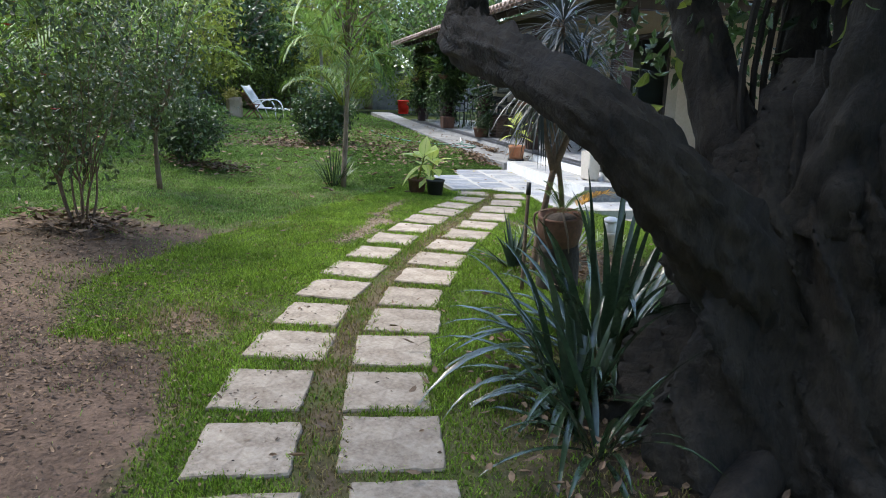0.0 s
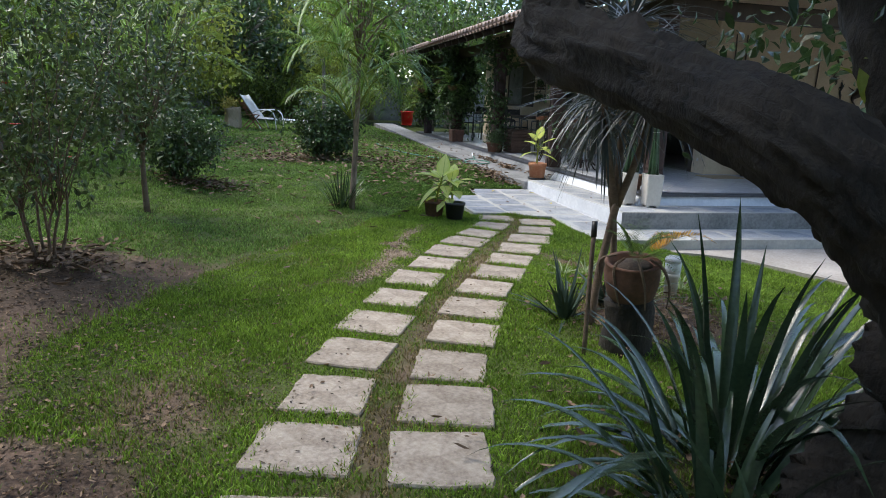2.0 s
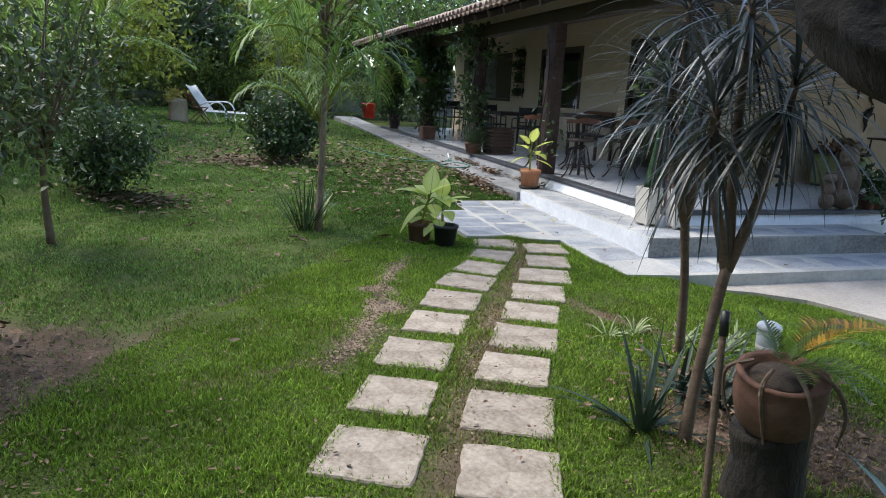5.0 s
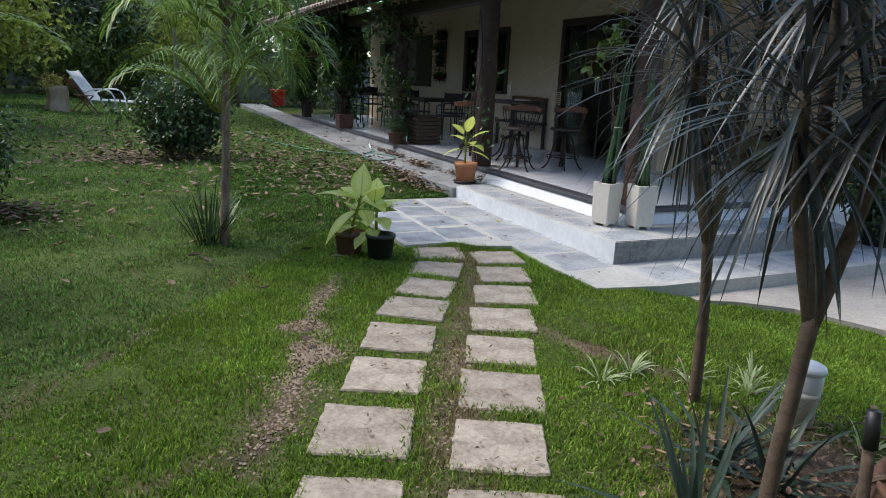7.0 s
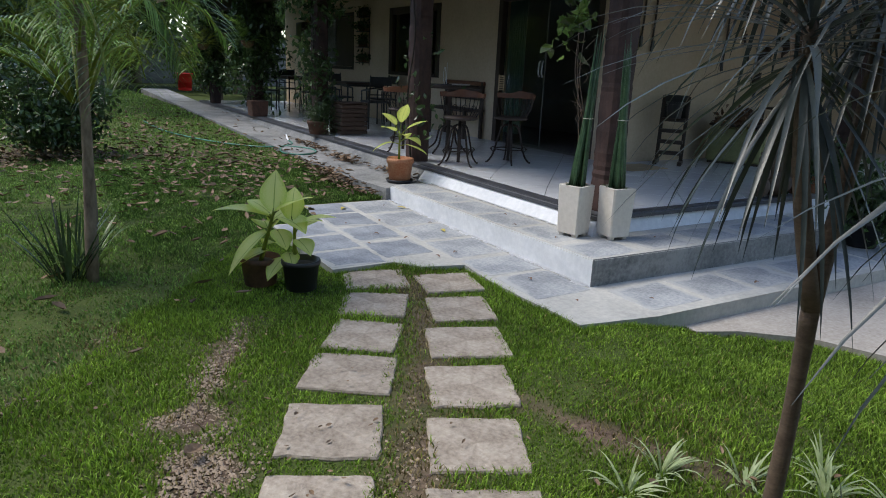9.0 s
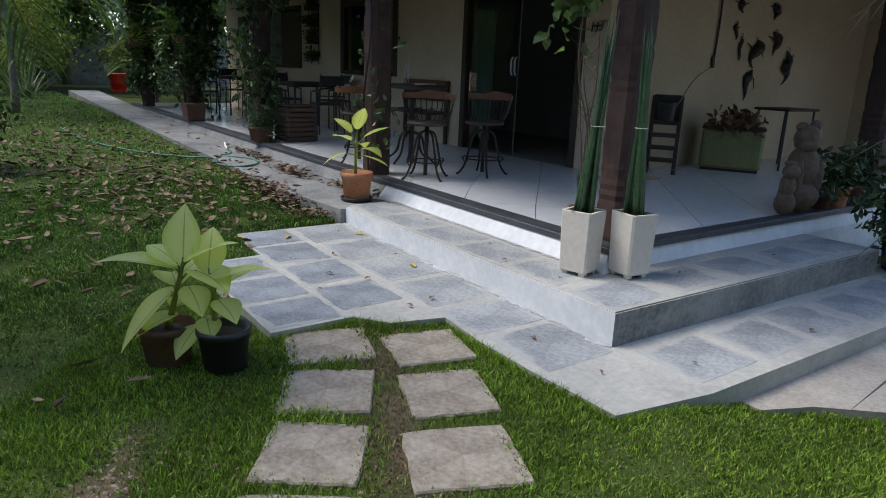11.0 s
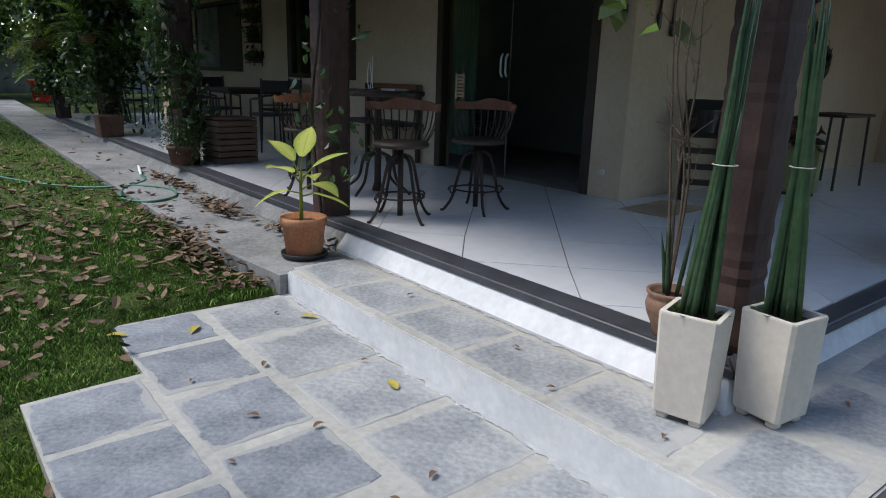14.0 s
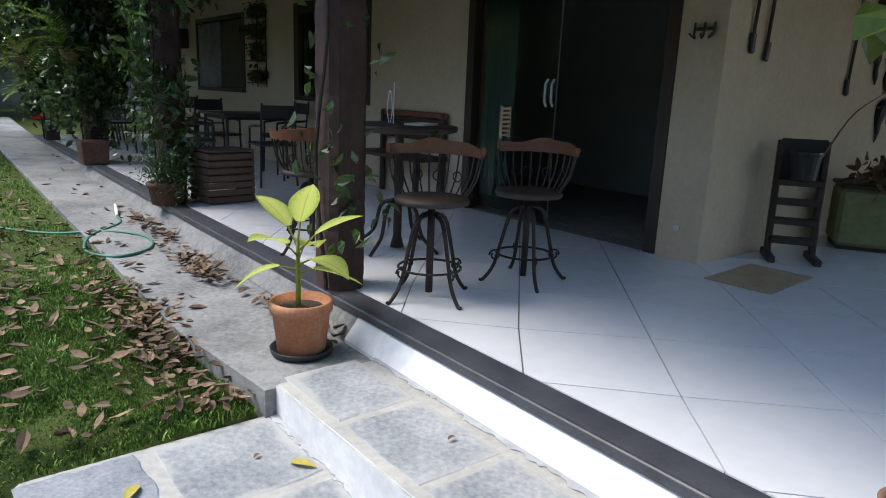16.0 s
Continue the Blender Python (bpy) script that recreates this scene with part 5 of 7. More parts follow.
for k in range(7):
    rnd = random.Random(140 + k)
    lv = Leaves()
    c = (rnd.uniform(-0.4, 0.6), rnd.uniform(-0.4, 0.4), rnd.uniform(-0.5, 0.7))
    for j in range(6):
        lv.strap(c, (math.cos(j * 1.05), math.sin(j * 1.05), 0.5), 0.045, 0.03, 0.8, 3, shape="lance")
    part("blossom", lv.mesh("blossom", M_FLOWER), M_FLOWER, flowers)

# taller trees behind; three kinds, repeated
kinds = [
    garden_tree("background_tree", (-10.6, 20.5), 8, 2.6, (2.8, 2.6, 4.4), "tall leafy tree at the garden's edge", "tree", 0.14, 0.29, 4600, M_LEAF, M_TRUNK, 201, limbs=40, leaf_spread=0.16),
    garden_tree("background_tree", (-5.8, 24.5), 8, 2.2, (2.9, 2.6, 4.0), "dark dense tree at the garden's edge", "tree", 0.16, 0.31, 4600, M_LEAF_DARK, M_TRUNK, 202, limbs=40, leaf_spread=0.17),
    garden_tree("background_tree", (-6.8, 15.8), 5, 1.2, (1.6, 1.5, 2.4), "yellow-green small tree behind the stump", "tree", 0.07, 0.18, 4000, M_LEAF_LIGHT, M_TRUNK, 203, limbs=30, leaf_spread=0.17),
]
for k, (i, x, y, s) in enumerate(((0, -12.0, 10.5, 1.0), (2, -8.6, 22.5, 1.5), (2, -2.2, 26.0, 1.5), (0, 1.2, 29.5, 1.15), (0, 5.0, 27.0, 1.1), (1, -14.5, 16.5, 1.2), (0, -12.2, 5.0, 0.9), (1, -14.0, 1.0, 0.9), (2, -10.4, -0.8, 1.0), (2, -8.8, 13.0, 1.0), (1, -8.2, 28.5, 1.3), (0, -15.5, 24.0, 1.3), (1, 9.5, 23.0, 1.2), (0, 3.4, 21.5, 0.8), (2, -1.0, 22.8, 0.9), (1, -4.0, 31.0, 1.4), (0, -13.5, -5.0, 1.1), (1, -10.5, -9.5, 1.1), (0, 8.5, -9.5, 1.2), (1, 1.5, -13.5, 1.2), (0, -5.5, -14.5, 1.2))):
    copy_thing(kinds[i], Matrix.Translation((x, y, zl(x, y) - 0.05)) @ pose(0, 0, 0, 0, 0, 67 * k) @ Matrix.Scale(s, 4))
hedge = garden_tree("hedge_shrub", (-9.0, 7.5), 2, 0.4, (1.3, 0.9, 1.1), "thick green hedge shrub", "shrub", 0.04, 0.12, 4200, M_HEDGE, M_TRUNK, 210, stems=4, limbs=28, leaf_spread=0.17)
for k, (x, y, s) in enumerate(((-8.6, 2.6, 1.0), (-7.6, 10.4, 1.0), (-8.4, 20.5, 1.2), (-5.6, 22.6, 1.2), (-3.2, 24.0, 1.2), (-0.6, 24.8, 1.2), (-10.4, 16.0, 1.3), (-8.0, -2.6, 0.9), (-11, 12.5, 1.2), (-1.8, 20.0, 0.7), (3.2, 25.6, 1.2), (-10.8, 0.0, 1.1), (-9.8, -6.0, 1.1), (-12.2, 7.2, 1.3))):
    copy_thing(hedge, Matrix.Translation((x, y, zl(x, y) - 0.05)) @ pose(0, 0, 0, 0, 0, 51 * k) @ Matrix.Scale(s, 4))
bm = bmesh.new()
prism([(-26, 33.0), (14, 33.0), (14, 33.3), (-26, 33.3)], -0.2, 2.6, bm)
prism([(-17.3, -20), (-17.0, -20), (-17.0, 33.0), (-17.3, 33.0)], -0.2, 2.6, bm)
tagged(part("wall_garden", bm, M_CONCRETE), "pale boundary wall behind the garden trees", "wall", kind="structure")


# ---- veranda furniture and fittings ----
def curl(c, r, z, turns=1.2, n=14, plane=(1, 0)):
    """Points of a small flat scroll."""
    return [(c[0] + plane[0] * r * (1 - 0.5 * i / n) * math.cos(turns * 6.28 * i / n), c[1] + plane[1] * r * (1 - 0.5 * i / n) * math.cos(turns * 6.28 * i / n), z + r * (1 - 0.5 * i / n) * math.sin(turns * 6.28 * i / n)) for i in range(n)]


def swivel_stool(at, turn, label):
    ob = thing("swivel_stool", (*at, FLOOR), label, "chair", "iron stools round the bar table", turn)
    part("screw_post", tube([(0, 0, 0.03), (0, 0, 0.52)], [0.020, 0.020], n=10), M_IRON, ob, smooth=True)
    for k in range(4):
        a = math.pi / 4 + k * math.pi / 2
        c, s = math.cos(a), math.sin(a)
        leg = part("leg", tube([(0.03 * c, 0.03 * s, 0.46), (0.10 * c, 0.10 * s, 0.42), (0.15 * c, 0.15 * s, 0.25), (0.19 * c, 0.19 * s, 0.10), (0.25 * c, 0.25 * s, 0.015), (0.275 * c, 0.275 * s, 0.012)], [0.012, 0.012, 0.011, 0.011, 0.011, 0.009], n=7, rings=18), M_IRON, ob, smooth=True)
        part("scroll", tube(curl((0.185 * c, 0.185 * s), 0.035, 0.16, plane=(c, s)), [0.006] * 14, n=5), M_IRON, leg)
    ring = [(0.17 * math.cos(t), 0.17 * math.sin(t), 0.17) for t in np.linspace(0, 2 * math.pi, 25)]
    part("foot_ring", tube(ring, [0.007] * 25, n=6), M_IRON, ob, smooth=True)
    part("seat", lathe([(0.17, 0.515), (0.195, 0.52), (0.20, 0.535), (0.19, 0.552), (0.10, 0.556), (0.01, 0.556)], 26), M_DARKWOOD, ob, "dark padded round seat", True)
    arc = [(0.19 * math.cos(t), 0.19 * math.sin(t)) for t in np.linspace(radians(12), radians(168), 13)]
    for k, (x, y) in enumerate(arc):
        part("spindle", tube([(x * 0.93, y * 0.93, 0.545), (x * 1.22, y * 1.22, 0.64), (x * 1.36, y * 1.36, 0.77)], [0.005] * 3, n=5, rings=5), M_IRON, ob)
    for t in (60, 90, 120):
        c, s = math.cos(radians(t)), math.sin(radians(t))
        part("scroll", tube([(0.222 * c - s * 0.028 * math.cos(q), 0.222 * s + c * 0.028 * math.cos(q), 0.64 + 0.028 * math.sin(q)) for q in np.linspace(0, 6.28, 14)], [0.004] * 14, n=5), M_IRON, ob)
    bm = bmesh.new()
    sec = []
    for i, t in enumerate(np.linspace(radians(14), radians(166), 19)):
        c, s = math.cos(t), math.sin(t)
        crest = 0.822 + 0.016 * math.cos(3 * (t - math.pi / 2)) + 0.006 * math.cos(7 * t)
        sec.append([bm.verts.new((r * c, r * s, z)) for r, z in ((0.246, 0.758), (0.270, 0.758), (0.278, crest), (0.254, crest + 0.004))])
    for a, b in zip(sec, sec[1:]):
        for k in range(4):
            bm.faces.new((a[k], a[(k + 1) % 4], b[(k + 1) % 4], b[k]))
    bm.faces.new(sec[0])
    bm.faces.new(sec[-1][::-1])
    part("top_rail", bm, M_REDWOOD, ob, "curved reddish wood top rail")
    return ob


first_stool = swivel_stool((1.015, 3.27), -45, "wrought iron swivel stool with a curved wooden top rail")
copy_thing(first_stool, pose(1.71, 3.24, FLOOR, 0, 0, -72))
copy_thing(first_stool, pose(0.98, 4.55, FLOOR, 0, 0, 150))


def bar_table(at):
    ob = thing("bar_table", (*at, FLOOR), "round dark wooden bar table on an iron base", "table")
    part("tabletop", lathe([(0.37, 0.825), (0.39, 0.832), (0.395, 0.85), (0.39, 0.866), (0.37, 0.87), (0.02, 0.87)], 40), M_DARKWOOD, ob, smooth=True)
    part("column", lathe([(0.05, 0.02), (0.03, 0.1), (0.028, 0.4), (0.04, 0.5), (0.03, 0.6), (0.03, 0.8), (0.12, 0.825)], 18), M_IRON, ob, smooth=True)
    for k in range(4):
        a = k * math.pi / 2 + 0.4
        c, s = math.cos(a), math.sin(a)
        part("leg", tube([(0.03 * c, 0.03 * s, 0.35), (0.14 * c, 0.14 * s, 0.3), (0.2 * c, 0.2 * s, 0.12), (0.33 * c, 0.33 * s, 0.014)], [0.015, 0.014, 0.013, 0.012], n=7, rings=14), M_IRON, ob, smooth=True)
    return ob


bar_table((1.50, 4.28))
stand = thing("wire_holder", (1.36, 4.20, FLOOR + 0.871), "small pale wire holder standing on the bar table", "holder")
part("loop", tube([(0, 0, 0), (-0.02, 0, 0.10), (0, 0, 0.22), (0.02, 0, 0.10), (0.004, 0, 0)], [0.003] * 5, n=5, rings=20), M_WHITE, stand)
part("stem", tube([(0.03, 0, 0), (0.032, 0, 0.27)], [0.003, 0.003], n=5), M_WHITE, stand)
part("base", lathe([(0.05, 0), (0.05, 0.008), (0.01, 0.012)], 16), M_BLACKMETAL, stand)
book = thing("booklet", (1.56, 4.12, FLOOR + 0.871), "closed pale booklet lying on the bar table", "book", turn=20)
part("pages", box((0.20, 0.14, 0.012), (0, 0, 0), 0.002), M_PLANTER, book)
part("cover", box((0.204, 0.144, 0.002), (0, 0, 0.0125), 0.0005), M_WHITE, book)
rackw = thing("slatted_card", (1.733, 3.500, FLOOR + 0.835), "small slatted pale holder propped on a stool's top rail", "holder", turn=20)
part("frame", box((0.012, 0.014, 0.19), (-0.055, 0, 0), 0.002), M_PALEWOOD, rackw)
part("frame", box((0.012, 0.014, 0.19), (0.055, 0, 0), 0.002), M_PALEWOOD, rackw)
for k in range(7):
    part("slat", box((0.10, 0.010, 0.014), (0, 0, 0.012 + 0.026 * k), 0.002), M_PALEWOOD, rackw)


def bench(at, turn):
    ob = thing("wooden_bench", (*at, FLOOR), "dark wooden bench with a panelled back against the wall", "bench", turn=turn)
    w = 1.15
    part("seat", box((w, 0.40, 0.04), (0, 0, 0.42), 0.006), M_DARKWOOD, ob)
    for x in (-w / 2 + 0.04, w / 2 - 0.04):
        for y in (-0.16, 0.16):
            part("leg", box((0.05, 0.05, 0.42 if y < 0 else 0.88), (x, y, 0), 0.005), M_DARKWOOD, ob)
    part("backrest", box((w - 0.12, 0.025, 0.22), (0, 0.17, 0.60), 0.005), M_DARKWOOD, ob)
    part("top_rail", box((w, 0.045, 0.06), (0, 0.17, 0.83), 0.01), M_REDWOOD, ob)
    return ob


bench((2.86, 6.25), -90)


def dining_chair(at, turn, label):
    ob = thing("dining_chair", (*at, FLOOR), label, "chair", "chairs round the veranda tables", turn)
    part("seat", box((0.42, 0.42, 0.03), (0, 0, 0.44), 0.008), M_BLACKMETAL, ob)
    for x in (-0.19, 0.19):
        part("leg", tube([(x * 1.1, -0.2, 0), (x, -0.19, 0.44), (x, -0.19, 0.63)], [0.012] * 3, n=7), M_BLACKMETAL, ob)
        part("leg", tube([(x * 1.1, 0.22, 0), (x, 0.19, 0.44), (x, 0.24, 0.90)], [0.012] * 3, n=7), M_BLACKMETAL, ob)
        part("armrest", tube([(x, -0.19, 0.63), (x * 1.08, 0.0, 0.65), (x, 0.21, 0.66)], [0.014, 0.016, 0.013], n=7, rings=7), M_BLACKMETAL, ob)
    part("backrest", box((0.38, 0.02, 0.14), (0, 0.235, 0.74), 0.006, (-6, 0, 0)), M_BLACKMETAL, ob)
    part("crossbar", tube([(-0.19, 0.2, 0.58), (0.19, 0.2, 0.58)], [0.009] * 2, n=6), M_BLACKMETAL, ob)
    return ob


def dining_table(at, label):
    ob = thing("dining_table", (*at, FLOOR), label, "table", "veranda tables")
    part("tabletop", box((0.80, 0.80, 0.03), (0, 0, 0.73), 0.008), M_DARKWOOD, ob)
    for x in (-0.35, 0.35):
        for y in (-0.35, 0.35):
            part("leg", tube([(x * 1.05, y * 1.05, 0), (x, y, 0.735)], [0.016, 0.016], n=8), M_BLACKMETAL, ob)
    part("apron", box((0.70, 0.70, 0.04), (0, 0, 0.69), 0.004), M_BLACKMETAL, ob)
    return ob


t1 = dining_table((2.05, 8.3), "square dark veranda table with iron legs")
copy_thing(t1, pose(2.1, 11.6, FLOOR, 0, 0, 4))
c1 = dining_chair((1.40, 8.2), 80, "black metal armchair drawn up to a veranda table")
for x, y, a in ((2.05, 7.55, 175), (2.65, 8.5, -90), (2.0, 9.05, 10), (1.35, 11.5, 95), (2.2, 12.4, 0), (2.1, 10.8, 170)):
    copy_thing(c1, pose(x, y, FLOOR, 0, 0, a))


def high_stool(at):
    ob = thing("high_stool", (*at, FLOOR), "tall dark wooden stool", "stool", "tall stools")
    part("seat", lathe([(0.15, 0.70), (0.16, 0.71), (0.16, 0.735), (0.02, 0.74)], 20), M_DARKWOOD, ob, smooth=True)
    for k in range(4):
        c, s = math.cos(k * 1.571 + 0.78), math.sin(k * 1.571 + 0.78)
        part("leg", tube([(0.22 * c, 0.22 * s, 0), (0.11 * c, 0.11 * s, 0.71)], [0.017, 0.016], n=7), M_DARKWOOD, ob)
    part("rung_ring", tube([(0.18 * math.cos(t), 0.18 * math.sin(t), 0.25) for t in np.linspace(0, 6.2832, 17)], [0.008] * 17, n=5), M_DARKWOOD, ob)
    return ob


hs = high_stool((1.45, 12.7))
copy_thing(hs, pose(1.75, 13.6, FLOOR))

crate = thing("slatted_crate", (1.17, 6.72, FLOOR), "brown slatted wooden crate beside the post", "crate", turn=6)
for k in range(7):
    for side, (sx, sy, px, py) in enumerate(((0.46, 0.02, 0, -0.19), (0.46, 0.02, 0, 0.19), (0.02, 0.36, -0.22, 0), (0.02, 0.36, 0.22, 0))):
        part("slat", box((sx, sy, 0.056), (px, py, 0.01 + 0.066 * k), 0.006), M_WICKER, crate)
part("bottom", box((0.42, 0.34, 0.02), (0, 0, 0.006), 0.002), M_WICKER, crate)
part("lid", box((0.46, 0.40, 0.018), (0, 0, 0.475), 0.004), M_WICKER, crate)
herb = thing("potted_herb", (0.66, 6.72, FLOOR + 0.004), "bushy dark herb in a round clay pot by the post", "potted plant")
part("pot", lathe(pot_profile(0.17, 0.20, 0.03), 26), M_TERRA_OLD, herb, smooth=True)
part("soil", soil_disc(0.145, 0.17), M_POTSOIL, herb)
part("foliage", leaf_cloud("foliage", scatter((0, 0, 0.33), 0.10, 24, 7), 1700, 0.06, 0.045, M_LEAF_DARK, 8, slim=0.25), M_LEAF_DARK, herb)
box2 = thing("square_clay_pot", (0.74, 10.12, FLOOR), "square clay pot with a climbing plant at the post", "potted plant")
part("pot", box((0.30, 0.30, 0.30), (0, 0, 0), 0.015, taper=1.12), M_TERRA_OLD, box2)
part("foliage", leaf_cloud("foliage", scatter((0.05, 0.25, 1.3), 0.22, 30, 17, 2.2), 1900, 0.13, 0.10, M_LEAF_DARK, 18, slim=0.5), M_LEAF_DARK, box2)


def post_plants(i, n, seed, mat, size=0.12, low=0.9, high=2.3):
    x, y = POSTS[i]
    ob = thing("climbing_plant", (x, y, FLOOR + 0.02), "dark climbing foliage clinging to a veranda post", "plant", "climbers on the posts")
    g = random.Random(seed)
    pts = [(g.gauss(-0.05, 0.16), g.gauss(-0.08, 0.18), g.uniform(low, high)) for _ in range(40)]
    part("foliage", leaf_cloud("foliage", pts, n, 0.09, size, mat, seed, slim=0.45), mat, ob)
    part("vine", tube([(-0.14, -0.1, 0.0), (-0.15, 0.0, 0.7), (-0.13, -0.1, 1.4), (-0.14, 0, 2.0)], [0.012, 0.01, 0.009, 0.006], n=6, rings=12, rough=0.2, seed=seed), M_BARK, ob)
    return ob


post_plants(2, 900, 301, M_LEAF_DARK, 0.11, 0.3, 2.3)
post_plants(3, 2600, 302, M_LEAF_DARK, 0.13)
post_plants(4, 2600, 303, M_LEAF_DARK, 0.13, 0.4, 2.3)
post_plants(1, 70, 304, M_LEAF_DARK, 0.09, 0.3, 1.4)


def hanging_fern(at, seed, mat, n=26, L=0.75, label="hanging fern with bright drooping fronds under the eave"):
    random.seed(seed)
    ob = thing("hanging_fern", at, label, "plant", "hanging ferns along the veranda")
    part("basket", lathe([(0.05, -0.12), (0.11, -0.06), (0.13, 0), (0.12, 0.005)], 16), M_TERRA_OLD, ob)
    part("wire", tube([(0, 0, 0), (0, 0, 2.46 - at[2])], [0.004, 0.004], n=4), M_BLACKMETAL, ob)
    for k in range(n):
        lv = Leaves()
        a, e = random.uniform(0, 6.28), radians(random.uniform(-10, 65))
        frond(lv, (0, 0, 0), (math.cos(a) * math.cos(e), math.sin(a) * math.cos(e), math.sin(e)), L * random.uniform(0.7, 1.1), 20, 0.085, 0.02, 1.5, 0.3)
        part("frond", lv.mesh("frond", mat), mat, ob)
    return ob


hanging_fern((0.55, 10.0, 1.75), 311, M_PALM)
hanging_fern((0.45, 13.2, 1.70), 312, M_LEAF_LIGHT, label="bright yellow-green fern hanging by the far posts")
hanging_fern((0.62, 12.0, 1.95), 313, M_LEAF_DARK, label="dark fern hanging under the eave")
palm("potted_palm", (1.40, 15.7), "bright palm growing beside the far end of the veranda", 0.9, 13, 1.3, 314, mat=M_PALM, leaf_len=0.32, leaf_w=0.03, elev=(10, 70), droop=1.2, hang=0.5)

bin_ = thing("red_bin", (1.85, 22.6, zl(1.85, 22.6)), "tall red plastic bin at the end of the walkway", "bin")
part("body", lathe([(0.22, 0), (0.225, 0.01), (0.27, 0.56), (0.285, 0.565), (0.285, 0.60), (0.26, 0.60), (0.24, 0.1)], 28), M_RED, bin_, smooth=True)
part("rim", lathe([(0.288, 0.575), (0.30, 0.58), (0.30, 0.60), (0.288, 0.605)], 28), M_RED, bin_, smooth=True)


# lounger, stump, chair by the far trees
def lounger(at, turn):
    ob = thing("sun_lounger", (*at, zl(*at)), "white sun lounger with a raised back on the far lawn", "lounger", turn=turn)
    for y in (-0.3, 0.3):
        part("side_rail", tube([(-0.55, y, 0.34), (0.2, y, 0.33), (1.15, y, 0.30)], [0.018] * 3, n=8, rings=8), M_WHITE, ob, smooth=True)
        part("back_rail", tube([(-0.5, y, 0.34), (-0.75, y, 0.68), (-1.02, y, 1.06)], [0.018] * 3, n=8, rings=8), M_WHITE, ob, smooth=True)
        part("arm", tube([(-0.62, y * 1.1, 0.50), (-0.4, y * 1.12, 0.60), (-0.05, y * 1.12, 0.60), (0.12, y * 1.1, 0.42), (0.16, y * 1.08, 0.0)], [0.02] * 5, n=8, rings=16), M_WHITE, ob, smooth=True)
        part("leg", tube([(-0.62, y * 1.08, 0.50), (-0.48, y * 1.08, 0.3), (-0.35, y * 1.08, 0.0)], [0.018] * 3, n=8, rings=8), M_WHITE, ob, smooth=True)
        part("leg", tube([(1.10, y, 0.30), (1.14, y, 0.0)], [0.018] * 2, n=8), M_WHITE, ob, smooth=True)
    lv = bmesh.new()
    rows = [(-1.02, 1.05), (-0.88, 0.86), (-0.74, 0.66), (-0.6, 0.48), (-0.5, 0.345), (-0.2, 0.325), (0.3, 0.32), (0.8, 0.305), (1.15, 0.30)]
    pr = [[lv.verts.new((x, y, z - 0.02 * (1 - (y / 0.29) ** 2))) for y in np.linspace(-0.29, 0.29, 7)] for x, z in rows]
    for a, b in zip(pr, pr[1:]):
        for k in range(6):
            lv.faces.new((a[k], a[k + 1], b[k + 1], b[k]))
    bmesh.ops.solidify(lv, geom=lv.faces[:], thickness=0.008)
    part("sling", lv, M_WHITE, ob, "white fabric sling", True)
    return ob


lounger((-3.83, 15.4), -22)
stump = thing("tree_stump", (-5.08, 14.6, zl(-5.08, 14.6) - 0.03), "pale cut tree stump with dry leaves on top", "stump")
part("wood", tube([(0, 0, 0), (0.01, 0.02, 0.3), (0.0, 0, 0.62)], [0.26, 0.22, 0.23], n=20, rough=0.12, seed=12, lobes=5, rings=10), M_PALEWOOD, stump, smooth=True)
part("cut_face", lathe([(0.21, 0.62), (0.20, 0.635), (0.01, 0.64)], 20), M_PALEWOOD, stump)
part("dry_leaves", leaf_cloud("dry_leaves", scatter((-0.08, 0, 0.78), 0.09, 10, 3), 300, 0.06, 0.10, M_YELLOWLEAF, 5), M_YELLOWLEAF, stump)
wchair = thing("folding_chair", (-4.60, 14.75, zl(-4.60, 14.75)), "old wooden folding chair beside the lounger", "chair", turn=20)
for y in (-0.2, 0.2):
    part("leg", tube([(-0.25, y, 0.85), (0.35, y, 0.0)], [0.018] * 2, n=7), M_REDWOOD, wchair)
    part("leg", tube([(0.25, y, 0.45), (-0.2, y, 0.0)], [0.018] * 2, n=7), M_REDWOOD, wchair)
for k in range(4):
    part("slat", box((0.07, 0.42, 0.018), (-0.05 + 0.09 * k, 0, 0.44), 0.003), M_REDWOOD, wchair)
for k in range(2):
    part("back_slat", box((0.018, 0.42, 0.09), (-0.20 + 0.07 * k, 0, 0.72 - 0.11 * k), 0.003), M_REDWOOD, wchair)

# ---- doors and windows ----


def frame_y(name, label, y0, y1, z0, z1, w=0.13, depth=0.10):
    ob = thing(name, (HX - 0.012, (y0 + y1) / 2, z0), label, "door" if "door" in name else "window", kind="structure")
    h = (y1 - y0) / 2
    for s in (-1, 1):
        part("jamb", box((depth, w, z1 - z0), (depth / 2, s * (h - w / 2), 0), 0.006), M_DARKWOOD, ob)
    part("head", box((depth, 2 * h - 2 * w - 0.002, w), (depth / 2, 0, z1 - z0 - w), 0.006), M_DARKWOOD, ob)
    if "window" in name:
        part("sill", box((depth + 0.03, 2 * h - 2 * w - 0.002, 0.06), (depth / 2, 0, 0), 0.006), M_DARKWOOD, ob)
    return ob


d1 = frame_y("door_1", "wide dark glass door standing half open", 3.242, 5.458, FLOOR, 2.518, 0.10)
pane = part("glass_pane", box((0.012, 0.95, 2.05), (0.07, 0.50, 0.012), 0.002), M_GLASS, d1)
part("edge_strip", box((0.014, 0.006, 2.05), (0.07, 0.018, 0.012), 0.001), M_CONCRETE, pane, "dull metal glass edge")
